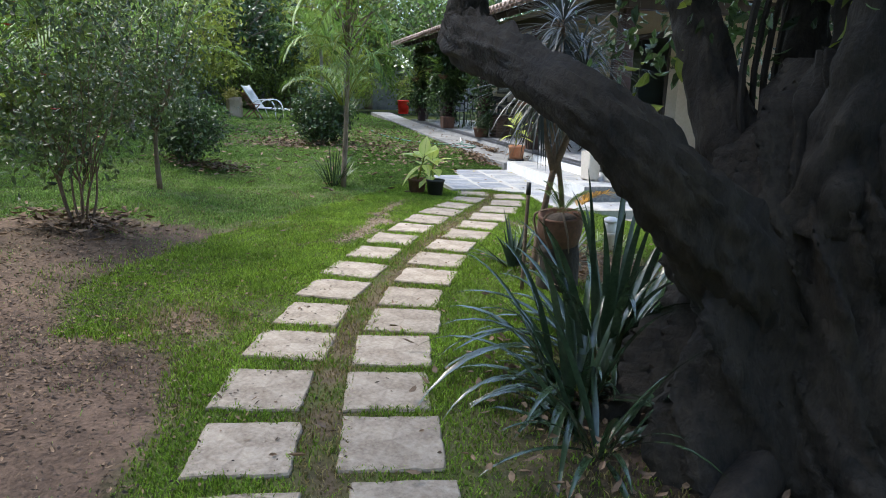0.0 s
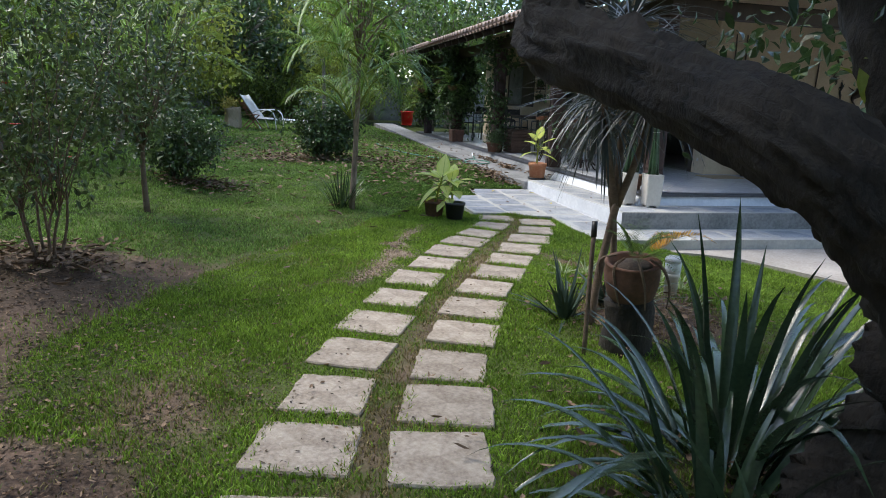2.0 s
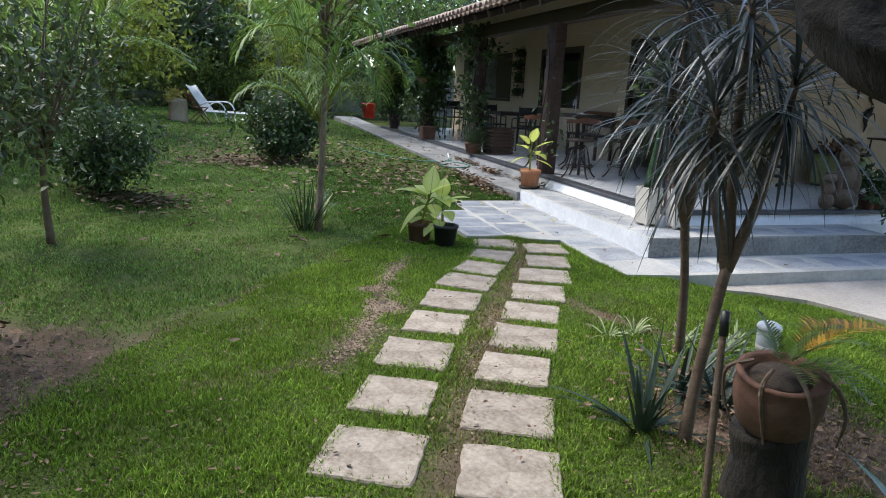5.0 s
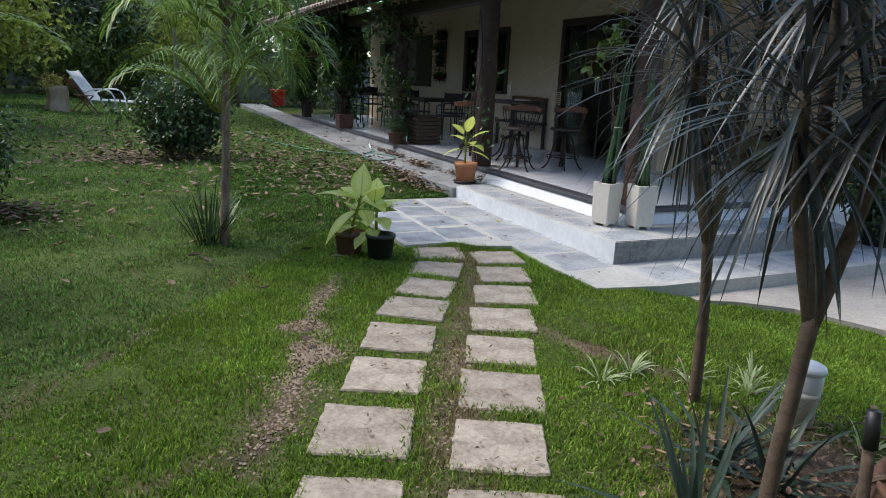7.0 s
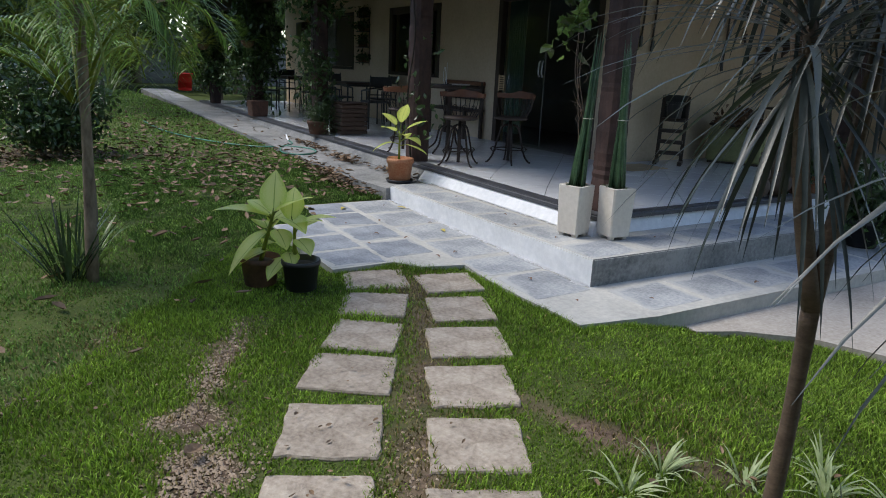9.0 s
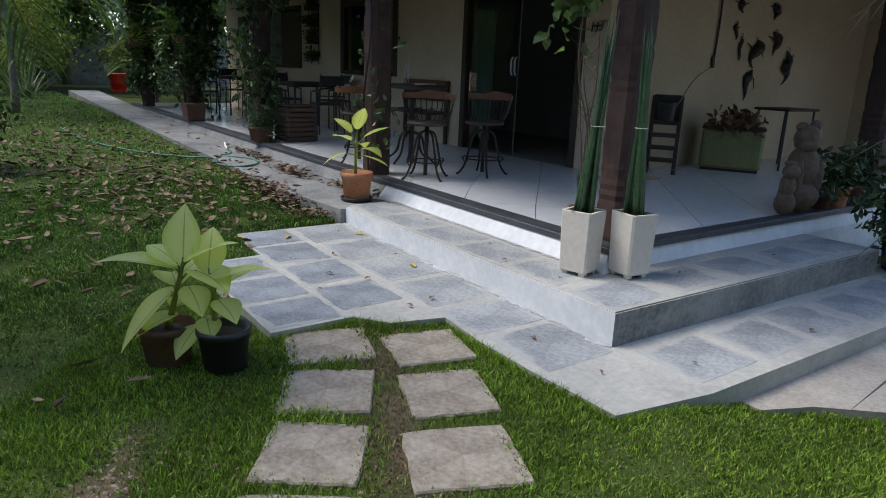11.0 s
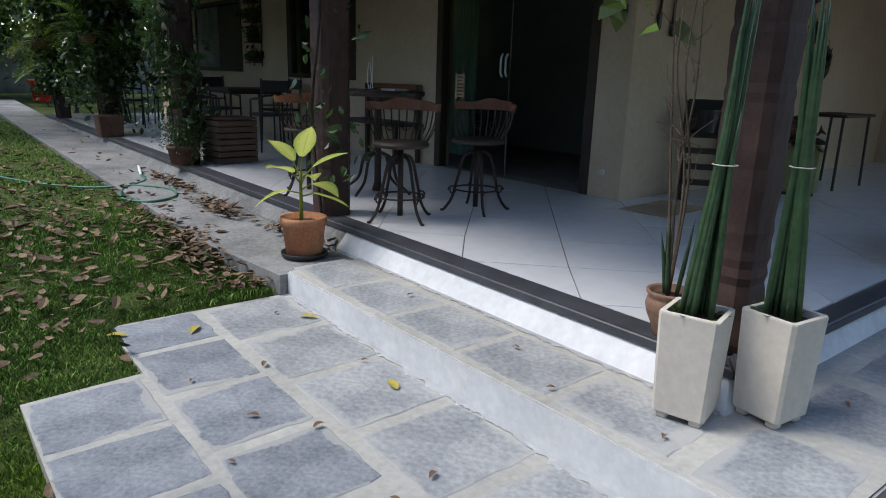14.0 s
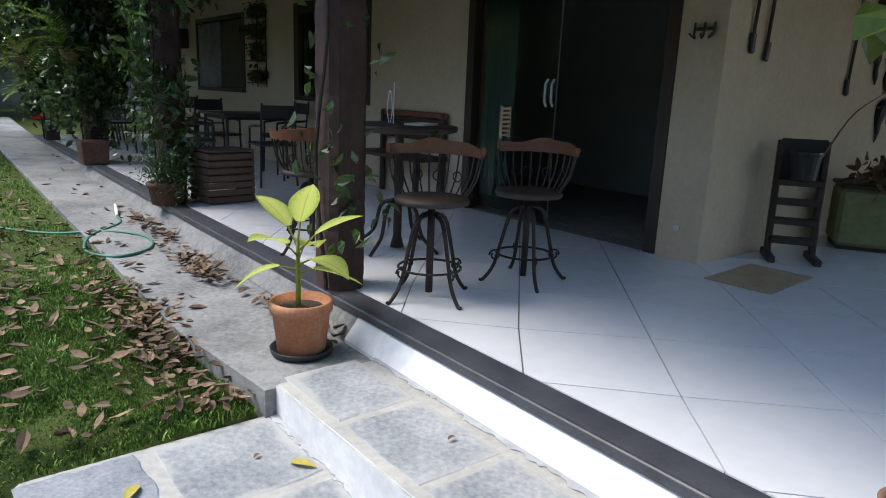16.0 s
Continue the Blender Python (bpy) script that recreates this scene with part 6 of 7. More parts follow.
for z in (1.17,):
    part("handle", tube([(0.045, 0.10, z - 0.16), (0.02, 0.10, z - 0.12), (0.02, 0.10, z + 0.02), (0.045, 0.10, z + 0.06)], [0.011] * 4, n=8), M_WHITE, pane, "pale vertical pull handle")
    part("handle", tube([(0.045, 0.03, z - 0.16), (0.02, 0.03, z - 0.12), (0.02, 0.03, z + 0.02), (0.045, 0.03, z + 0.06)], [0.011] * 4, n=8), M_WHITE, pane, "pale vertical pull handle")
bm = bmesh.new()
cols = []
for i in range(40):
    y = 4.92 + 0.40 * i / 39
    x = HX + 0.115 + 0.02 * math.sin(i * 1.15)
    cols.append([bm.verts.new((x, y, z)) for z in np.linspace(FLOOR + 0.15, 2.42, 6)])
for a, b in zip(cols, cols[1:]):
    for k in range(5):
        bm.faces.new((a[k], b[k], b[k + 1], a[k + 1]))
bmesh.ops.solidify(bm, geom=bm.faces[:], thickness=0.004)
tagged(part("curtain", bm, M_CURTAIN, None, smooth=True), "pleated teal curtain hanging behind the glass door", "curtain")
w1 = frame_y("window_1", "dark-framed veranda window", 7.142, 9.058, 1.252, 2.498)
part("glass_pane", box((0.008, 1.64, 1.06), (0.05, 0, 0.06), 0.001), M_GLASS, w1)
part("mullion", box((0.04, 0.05, 1.05), (0.05, 0, 0.062), 0.004), M_DARKWOOD, w1)
w2 = frame_y("window_2", "window with a grey panel shutter half open", 10.732, 12.898, 1.302, 2.498, 0.06)
part("shutter", box((0.03, 1.05, 1.04), (0.03, 0.48, 0.065), 0.004), M_CONCRETE, w2, "pale grey panel")
part("shutter", box((0.03, 0.95, 1.04), (0.045, -0.54, 0.065), 0.004), M_DARKWOOD, w2, "dark wooden panel")
wbox = thing("wall_box", (HX - 0.12, 13.5, 2.02), "dark box fixed high on the veranda wall", "box")
part("body", box((0.22, 0.42, 0.34), (0, 0, 0), 0.01), M_DARKWOOD, wbox)
part("door", box((0.012, 0.38, 0.30), (-0.117, 0, 0.02), 0.004), M_BLACKMETAL, wbox)

# plant rack on the wall
rack = thing("plant_rack", (HX - 0.10, 10.08, 1.40), "narrow black wall rack holding small potted plants", "rack")
for y in (-0.16, 0.16):
    part("upright", tube([(0.08, y, 0), (0.08, y, 1.05)], [0.008] * 2, n=6), M_BLACKMETAL, rack)
for k, z in enumerate((0.05, 0.36, 0.67, 0.96)):
    part("shelf", box((0.16, 0.36, 0.015), (0, 0, z), 0.003), M_BLACKMETAL, rack)
for k, z in enumerate((0.07, 0.38, 0.69, 0.98)):
    for y in (-0.09, 0.09):
        pp = thing("small_potted_plant", (HX - 0.10, 10.08 + y, 1.40 + z), "small dark potted plant on the wall rack", "potted plant", "plants on the wall rack")
        part("pot", lathe(pot_profile(0.055, 0.09, 0.012), 14), M_TERRA_OLD, pp)
        part("foliage", leaf_cloud("foliage", scatter((0, 0, 0.13), 0.04, 8, k), 120, 0.035, 0.06, M_LEAF_DARK, k + 400, slim=0.5), M_LEAF_DARK, pp)

# ---- things on the south wall ----
def ornament(at, seed, label, size, wall="s"):
    """A dark carved or forged piece hung flat on the wall."""
    g = random.Random(seed)
    ob = thing("wall_ornament", at, label, "ornament", "old tools hung on the wall", turn=0 if wall == "s" else -90)
    mt = M_BLACKMETAL if seed % 2 else M_DARKWOOD
    blade = [(g.uniform(-0.3, 0.3) * size[0], -0.02, size[1] * (k / 4 - 0.5)) for k in range(5)]
    part("shaft", tube(blade, [0.006, 0.02, size[0] * g.uniform(0.12, 0.3), size[0] * g.uniform(0.1, 0.25), 0.008], n=9, rings=12, rough=0.3, seed=seed), mt, ob)
    for sx in (-1, 1):
        part("prong", tube([(0, -0.02, 0.1 * size[1]), (sx * size[0] * 0.3, -0.025, 0.25 * size[1]), (sx * size[0] * 0.5, -0.02, g.uniform(-0.1, 0.45) * size[1])], [0.012, 0.010, 0.005], n=6, rings=8), mt, ob)
    part("hook", tube([(0, 0.0, size[1] * 0.6), (0, -0.03, size[1] * 0.6), (0, -0.035, size[1] * 0.45)], [0.004] * 3, n=5), M_BLACKMETAL, ob)
    return ob


def strap_tool(x, z0, z1, seed):
    ob = thing("hanging_tool", (x, HY - 0.02, z0), "long dark hand tool hanging on the wall", "tool", "old tools hung on the wall")
    part("shaft", tube([(0, 0, 0.12), (0.01, -0.005, (z1 - z0) * 0.6), (0, 0, z1 - z0)], [0.012, 0.013, 0.010], n=7, rings=8), M_DARKWOOD, ob)
    part("head", box((0.06, 0.025, 0.14), (0, 0, 0), 0.012, (0, 8 * (seed % 3 - 1), 0)), M_BLACKMETAL, ob)


strap_tool(3.37, 1.77, 2.6, 1)
strap_tool(3.57, 1.73, 2.6, 2)
strap_tool(5.01, 1.54, 2.5, 3)
for k, (x, z, w, h) in enumerate(((4.85, 2.0, 0.12, 0.2), (5.0, 1.8, 0.1, 0.3), (5.35, 1.75, 0.4, 0.35), (5.3, 1.35, 0.3, 0.4), (5.8, 1.9, 0.35, 0.3), (6.2, 1.6, 0.3, 0.45), (4.9, 2.3, 0.3, 0.15), (5.7, 2.3, 0.25, 0.2))):
    ornament((x + 0.55, HY - 0.003, z), 500 + k, "dark forged wall ornament among the hanging tools", (w, h))
anchor = thing("wall_hook_rack", (HX - 0.004, 3.05, 1.90), "small dark three-pronged hook plaque by the door", "hook", turn=-90)
part("bar", box((0.15, 0.018, 0.02), (0, -0.01, 0), 0.004), M_BLACKMETAL, anchor)
for x in (-0.07, 0, 0.07):
    part("prong", tube([(x, -0.015, 0.05), (x, -0.02, -0.02), (x * 0.7, -0.045, -0.05), (x * 1.2, -0.06, -0.02)], [0.008, 0.009, 0.008, 0.006], n=6, rings=9), M_BLACKMETAL, anchor)
plug = thing("wall_socket", (HX - 0.003, 3.09, 0.57), "small round pale wall socket low by the corner", "socket", turn=-90)
part("plate", lathe([(0.028, 0), (0.028, 0.006), (0.022, 0.010), (0.01, 0.010)], 18), M_PLANTER, plug)
plug.matrix_world = pose(HX - 0.001, 3.09, 0.57, 0, -90, 0)

sh = thing("plant_stand", (3.84, 2.62, FLOOR), "dark ladder-shaped wooden stand with a black pot", "stand", turn=-55)
for x in (-0.15, 0.15):
    part("side", box((0.045, 0.05, 0.86), (x, 0.04, 0), 0.006, (-5, 0, 0)), M_DARKWOOD, sh)
    part("foot", box((0.05, 0.34, 0.05), (x, 0, 0), 0.006), M_DARKWOOD, sh)
for z in (0.12, 0.26, 0.40, 0.54):
    part("rung", box((0.30, 0.10, 0.045), (0, 0.0 + 0.05 * z, z), 0.005), M_DARKWOOD, sh)
part("back_panel", box((0.30, 0.02, 0.30), (0, 0.10, 0.57), 0.005), M_BLACKMETAL, sh)
part("pot", lathe([(q, z + 0.586) for q, z in pot_profile(0.11, 0.20, 0.02)], 20), M_BLACKPLASTIC, sh)
part("dry_stick", tube([(0.1, 0, 0.75), (0.25, 0.02, 1.05), (0.42, 0.05, 1.2)], [0.008, 0.006, 0.003], n=5, rings=8), M_TRUNK, sh)
chest = thing("olive_chest", (4.94, 2.43, FLOOR), "olive green painted chest set askew by the wall", "chest", turn=-60)
part("body", box((0.69, 0.44, 0.46), (0, 0, 0.03), 0.03), M_GREENBOX, chest)
part("plinth", box((0.64, 0.39, 0.03), (0, 0, 0), 0.003), M_DARKWOOD, chest)
part("top", box((0.71, 0.46, 0.035), (0, 0, 0.49), 0.012), M_DARKWOOD, chest)
bunch = thing("dried_bunch", (4.90, 2.40, FLOOR + 0.527), "heap of dark dried pods and a pale star on the chest", "ornament")
tagged(part("pod", leaf_cloud("pod_heap", scatter((0, 0, 0.08), 0.09, 20, 3, 0.4), 260, 0.05, 0.12, M_BROWNLEAF, 4), M_BROWNLEAF, bunch), kind="stuff")
lv = Leaves()
for k in range(5):
    a = k * 1.2566
    lv.strap((0.1, -0.2, 0.09), (math.cos(a), -0.15, math.sin(a)), 0.09, 0.06, 0.0, 3, shape="spike")
part("star", lv.mesh("star", M_PLANTER), M_PLANTER, bunch, "pale star-shaped ornament")
st = thing("side_table", (5.85, 2.30, FLOOR), "slim dark side table", "table")
part("tabletop", box((0.75, 0.45, 0.03), (0, 0, 0.72), 0.006), M_DARKWOOD, st)
for x in (-0.33, 0.33):
    for y in (-0.18, 0.18):
        part("leg", tube([(x * 1.08, y * 1.1, 0), (x, y, 0.72)], [0.014] * 2, n=7), M_BLACKMETAL, st)
rug = thing("door_mat", (3.10, 2.47, FLOOR + 0.002), "worn tan mat on the white tiles", "mat", turn=3)
part("mat", box((0.66, 0.42, 0.008), (0, 0, 0), 0.003), material("tan_mat", (0.30, 0.22, 0.13), (0.48, 0.37, 0.24), scale=6, fine=80, rough=0.95, bump=0.6), rug)


def carved_figure(at, parts, label, turn):
    """A squat carved figure, one plain mesh."""
    bm = bmesh.new()
    for c, r in parts:
        tmp = bmesh.new()
        bmesh.ops.create_icosphere(tmp, subdivisions=3, radius=1)
        for v in tmp.verts:
            n = 1 + 0.08 * noise.noise(v.co * 3 + Vector(c) * 9)
            v.co = Vector((c[0] + v.co.x * r[0] * n, c[1] + v.co.y * r[1] * n, c[2] + v.co.z * r[2] * n))
        me = bpy.data.meshes.new("tmp")
        tmp.to_mesh(me)
        tmp.free()
        bm.from_mesh(me)
        bpy.data.meshes.remove(me)
    me = bpy.data.meshes.new("carved_figure")
    bm.to_mesh(me)
    bm.free()
    me.polygons.foreach_set("use_smooth", [True] * len(me.polygons))
    me.materials.append(M_STATUE)
    ob = new("carved_figure", me)
    ob.matrix_world = pose(*at, 0, 0, turn)
    return tagged(ob, label, "statue")


carved_figure((3.00, 0.62, FLOOR + 0.004), [((0, 0, 0.14), (0.16, 0.15, 0.14)), ((0, 0, 0.36), (0.13, 0.12, 0.20)), ((0.0, 0, 0.60), (0.10, 0.11, 0.12)), ((-0.03, -0.08, 0.56), (0.07, 0.06, 0.05)), ((0.05, 0, 0.71), (0.05, 0.04, 0.05)), ((-0.05, 0.02, 0.70), (0.05, 0.04, 0.04)), ((-0.09, -0.08, 0.30), (0.045, 0.05, 0.16)), ((0.10, -0.06, 0.30), (0.045, 0.05, 0.16))], "carved wooden seated figure on the veranda edge", -30)
carved_figure((2.72, 0.58, FLOOR + 0.004), [((0, 0, 0.10), (0.08, 0.08, 0.10)), ((0, 0, 0.24), (0.065, 0.06, 0.10)), ((0, -0.02, 0.36), (0.07, 0.06, 0.06)), ((0, 0, 0.42), (0.05, 0.05, 0.025))], "small carved wooden head with a flat crown", -30)
for k, (x, r, h, mt) in enumerate(((3.36, 0.10, 0.16, M_TERRA_OLD), (3.62, 0.13, 0.19, M_TERRA), (3.95, 0.12, 0.17, M_TERRA_OLD))):
    pp = thing("potted_plant", (x, 0.60, FLOOR + 0.004), "clay pot with low dark leaves on the veranda edge", "potted plant", "pots along the veranda edge")
    part("pot", lathe(pot_profile(r, h, 0.022), 22), mt, pp, smooth=True)
    part("soil", soil_disc(r * 0.86, h - 0.03), M_POTSOIL, pp)
    part("foliage", leaf_cloud("foliage", scatter((0, 0, h + 0.1), 0.07, 10, k + 60, 1.4), 160, 0.06, 0.10, M_LEAF_DARK, k + 70, slim=0.4), M_LEAF_DARK, pp)
bp = thing("potted_shrub", (3.25, -0.15, 0.0), "dark leafy shrub in a black pot at the step's end", "potted plant")
part("pot", lathe(pot_profile(0.17, 0.25, 0.025), 24), M_BLACKPLASTIC, bp, smooth=True)
part("foliage", leaf_cloud("foliage", scatter((0, 0, 0.42), 0.14, 24, 44), 1100, 0.09, 0.09, M_LEAF_DARK, 45), M_LEAF_DARK, bp)

# garden hose
hose_pts = [(0.30, 7.05, 0.215), (0.25, 6.75, 0.20), (-0.05, 6.35, 0.20), (-0.18, 5.9, 0.185), (-0.05, 5.55, 0.20), (0.22, 5.7, 0.20), (0.30, 6.1, 0.20), (0.1, 6.45, 0.20), (-0.35, 6.75, 0.175), (-0.85, 7.6, 0.18), (-1.2, 9.0, 0.19), (-1.3, 10.5, 0.22)]
hose = thing("garden_hose", (0, 0, 0), "green rubber hose lying over the walkway and lawn", "hose")
part("tube", tube(hose_pts, [0.011] * len(hose_pts), n=7, rings=90), M_HOSE, hose, smooth=True)
part("nozzle", tube([(0.30, 7.05, 0.215), (0.33, 7.2, 0.24), (0.34, 7.28, 0.28)], [0.012, 0.016, 0.01], n=8), M_WHITE, hose)

# ---- fallen leaves ----
g = np.random.default_rng(77)


def inside(x, y, poly):
    r = np.zeros(np.shape(x), bool)
    for (x0, y0), (x1, y1) in zip(poly, poly[1:] + poly[:1]):
        with np.errstate(divide="ignore", invalid="ignore"):
            r ^= ((y0 > y) != (y1 > y)) & (x < (x1 - x0) * (y - y0) / (y1 - y0) + x0)
    return r


def litter(name, label, n, cx, cy, sx, sy, z, size, seed, mat=M_DRYLEAF, zspread=0.006, lift=0.035):
    gg = np.random.default_rng(seed)
    c = np.stack((gg.normal(cx, sx, n), gg.normal(cy, sy, n)), -1)
    if z is None:
        c = c[~inside(c[:, 0], c[:, 1], PAVED)]
        n = len(c)
    zz = (z if z is not None else lawn_z(c[:, 0], c[:, 1]) + lift) + gg.uniform(0.004, 0.02 + zspread, n)
    a, tilt = gg.uniform(0, 6.28, n), gg.normal(0, 0.22, n)
    d = np.stack((np.cos(a), np.sin(a), tilt), -1)
    s = np.stack((-np.sin(a), np.cos(a), gg.normal(0, 0.25, n)), -1)
    L, w = (size * gg.uniform(0.5, 1.3, n))[:, None], (size * gg.uniform(0.25, 0.5, n))[:, None]
    p = np.concatenate((c, zz[:, None]), 1)
    up = np.array((0, 0, 1.0))
    curl_up = (gg.uniform(0.0, 0.5, n))[:, None] * w
    v = np.empty((n, 8, 3))
    v[:, 0], v[:, 7] = p - d * L / 2 + up * curl_up * 0.5, p + d * L / 2 + up * L * 0.12
    for k, (f_, g_) in enumerate(((-0.22, 0.42), (0.15, 0.5))):
        v[:, 1 + 3 * k] = p + d * L * f_ + s * w * g_ + up * curl_up
        v[:, 2 + 3 * k] = p + d * L * f_
        v[:, 3 + 3 * k] = p + d * L * f_ - s * w * g_ + up * curl_up
    b = np.arange(n)[:, None] * 8
    f = np.concatenate([b + np.array([q]) for q in ((0, 1, 2), (0, 2, 3), (1, 4, 5), (1, 5, 2), (2, 5, 6), (2, 6, 3), (4, 7, 5), (5, 7, 6))], 0)
    ob = new(name, mesh_from(name, v.reshape(-1, 3), f, mat))
    return tagged(ob, label, "leaves", kind="stuff")


litter("leaf_litter", "brown dry leaves scattered over the lawn", 680, -1.2, 4.6, 0.7, 1.3, None, 0.09, 601)
litter("leaf_litter", "brown dry leaves scattered over the far lawn", 1300, -2.6, 7.6, 1.5, 2.6, None, 0.11, 602)
litter("leaf_litter", "dry leaves banked along the walkway kerb", 330, -0.25, 3.9, 0.09, 0.6, None, 0.08, 603, zspread=0.03)
litter("leaf_litter", "heap of dry leaves on the walkway", 130, 0.34, 5.0, 0.06, 0.28, 0.185, 0.085, 604, zspread=0.06)
litter("leaf_litter", "heap of dry leaves on the walkway", 110, 0.42, 6.4, 0.05, 0.40, 0.185, 0.08, 605, zspread=0.04)
litter("leaf_litter", "mulch of dry leaves round the shrub's foot", 380, -5.45, -1.55, 0.30, 0.24, None, 0.09, 606, zspread=0.05)
litter("leaf_litter", "mulch of dry leaves under the round shrub", 320, -4.8, 2.7, 0.35, 0.22, None, 0.09, 607, zspread=0.04)
litter("leaf_litter", "reddish dry leaves under the dark shrub", 420, -3.5, 6.1, 0.45, 0.45, None, 0.09, 608, zspread=0.04)
litter("leaf_litter", "twigs and dry leaves over the planting bed", 520, -1.4, -2.9, 0.32, 0.40, None, 0.05, 609, zspread=0.03)
litter("leaf_litter", "dry leaves on the bare soil", 420, -5.6, -4.0, 0.8, 1.2, None, 0.035, 610, lift=0.0)
litter("leaf_litter", "crumbled bark and leaf scraps over the bare soil", 3200, -5.3, -4.4, 0.75, 0.9, None, 0.026, 615, lift=-0.004)
litter("leaf_litter", "crumbled leaf scraps over the soil below the shrub", 2200, -5.6, -2.3, 0.7, 0.7, None, 0.03, 616, lift=-0.004)
litter("leaf_litter", "dark crumbs of mould over the bare soil", 3000, -5.0, -4.2, 0.7, 1.0, None, 0.022, 617, mat=M_POTSOIL, lift=-0.004)
litter("leaf_litter", "dry leaves on the soil by the path", 260, -4.6, -3.6, 0.5, 0.9, None, 0.035, 611, lift=0.0)
litter("leaf_litter", "dry scraps between the path slabs", 260, -2.6, -2.4, 0.55, 1.6, None, 0.030, 612, lift=0.02)
litter("leaf_litter", "dark leaf mould under the old tree", 420, -2.2, -5.5, 0.5, 0.6, None, 0.06, 613, zspread=0.02)
litter("leaf_litter", "dark heap of dry leaves by the walkway edge", 70, 0.42, 3.7, 0.05, 0.22, 0.185, 0.09, 614, zspread=0.04)
lv = Leaves()
lv.strap((0, 0, 0), (1, 0, 0.12), 0.11, 0.042, 0.5, 6, 0.35, "lance")
leaf_y = lv.mesh("fallen_leaf", M_YELLOWLEAF)
lv = Leaves()
lv.strap((0, 0, 0), (1, 0, 0.35), 0.085, 0.038, 1.0, 6, 0.6, "lance")
leaf_b = lv.mesh("fallen_leaf", M_BROWNLEAF)
for k, (x, y, kind) in enumerate(((-0.62, 1.55, "b"), (-0.18, 1.62, "y"), (-0.95, 2.85, "y"), (-0.62, 2.78, "y"), (-0.12, 2.62, "y"), (-0.22, 2.72, "b"), (-0.62, 0.98, "b"), (-1.0, 0.86, "b"), (-0.30, 0.30, "b"), (-0.15, 1.95, "b"), (-0.55, 2.15, "b"), (-0.95, 1.5, "b"), (-0.42, 1.05, "b"), (0.2, -0.35, "b"), (1.2, -0.45, "b"), (-0.3, -0.2, "b"), (-0.75, 1.75, "b"), (-0.85, 2.2, "b"))):
    o = new("fallen_leaf", leaf_y if kind == "y" else leaf_b)
    o.matrix_world = pose(x, y, pave_z(x, y) + 0.012, 0, 0, 77 * k) @ Matrix.Scale((0.4 if k % 2 else 0.6) if kind == "b" else 1.0, 4)
    tagged(o, "yellowing fallen leaf on the paving" if kind == "y" else "curled brown fallen leaf on the paving", "leaf", "leaves on the paving")
for k, (x, y) in enumerate(((0.30, 2.2), (0.28, 1.35), (0.16, 0.55), (1.9, 0.2), (0.9, 0.25), (0.12, 1.0))):
    o = new("fallen_leaf", leaf_b)
    o.matrix_world = pose(x, y, STEP + 0.014, 0, 0, 101 * k) @ Matrix.Scale(0.45, 4)
    tagged(o, "curled brown fallen leaf on the step", "leaf", "leaves on the paving")


def pebbles(name, label, n, cx, cy, sx, sy, size, mat, seed):
    """Small clods and stones lying on the soil."""
    gg = np.random.default_rng(seed)
    c = np.stack((gg.normal(cx, sx, n), gg.normal(cy, sy, n)), -1)
    c = c[gg.random(n) > turf_cover(c[:, 0], c[:, 1])]
    n = len(c)
    p = np.concatenate((c, (lawn_z(c[:, 0], c[:, 1]) + hummocks(c[:, 0], c[:, 1]))[:, None]), 1)
    r = size * gg.uniform(0.3, 1.2, (n, 1)) ** 1.5
    dirs = np.array([(1, 0, 0), (0, 1, 0), (-1, 0, 0), (0, -1, 0), (0, 0, 0.7), (0, 0, -0.6)], float)
    v = p[:, None, :] + dirs[None] * r[:, :, None] * gg.uniform(0.6, 1.3, (n, 6, 1)) + np.array((0, 0, 0.2))[None, None] * r[:, :, None]
    tri = np.array([(0, 1, 4), (1, 2, 4), (2, 3, 4), (3, 0, 4), (1, 0, 5), (2, 1, 5), (3, 2, 5), (0, 3, 5)])
    f = (np.arange(n)[:, None, None] * 6 + tri[None]).reshape(-1, 3)
    return tagged(new(name, mesh_from(name, v.reshape(-1, 3), f, mat)), label, "gravel", kind="stuff")


pebbles("soil_clods", "small clods and grit on the bare soil", 4500, -5.2, -3.9, 1.0, 1.3, 0.008, M_SOIL, 650)
pebbles("soil_clods", "small clods and grit in the planting bed", 2500, -1.4, -2.9, 0.5, 0.6, 0.012, M_SOIL, 651)
pebbles("sandy_grit", "pale sandy grit in the worn seams of the turf", 26000, -2.8, -0.7, 0.40, 0.8, 0.009, M_SAND, 653)
pebbles("soil_clods", "grit on the trodden line between slabs", 2500, -2.6, -2.6, 0.8, 1.7, 0.009, M_SOIL, 652)

# ---- grass ----
PATH_SLABS = [(-3.98, -5.37, -9), (-3.92, -4.85, -13), (-3.78, -4.31, -16), (-3.635, -3.82, -19), (-3.465, -3.32, -26), (-3.265, -2.815, -27), (-3.04, -2.31, -27), (-2.80, -1.81, -27), (-2.52, -1.33, -28), (-2.27, -0.88, -29), (-1.99, -0.43, -34), (-1.73, -0.04, -36), (-1.47, 0.37, -32), (-1.25, 0.80, -19),
              (-3.45, -5.90, -8), (-3.42, -5.42, -10), (-3.36, -4.96, -10), (-3.255, -4.49, -12), (-3.105, -4.03, -17), (-2.97, -3.57, -19), (-2.755, -3.09, -24), (-2.55, -2.60, -27), (-2.32, -2.13, -29), (-2.05, -1.68, -29), (-1.80, -1.24, -29), (-1.54, -0.81, -26), (-1.27, -0.37, -24), (-1.02, 0.08, -21), (-0.82, 0.53, -15), (-4.02, -5.88, -6)]


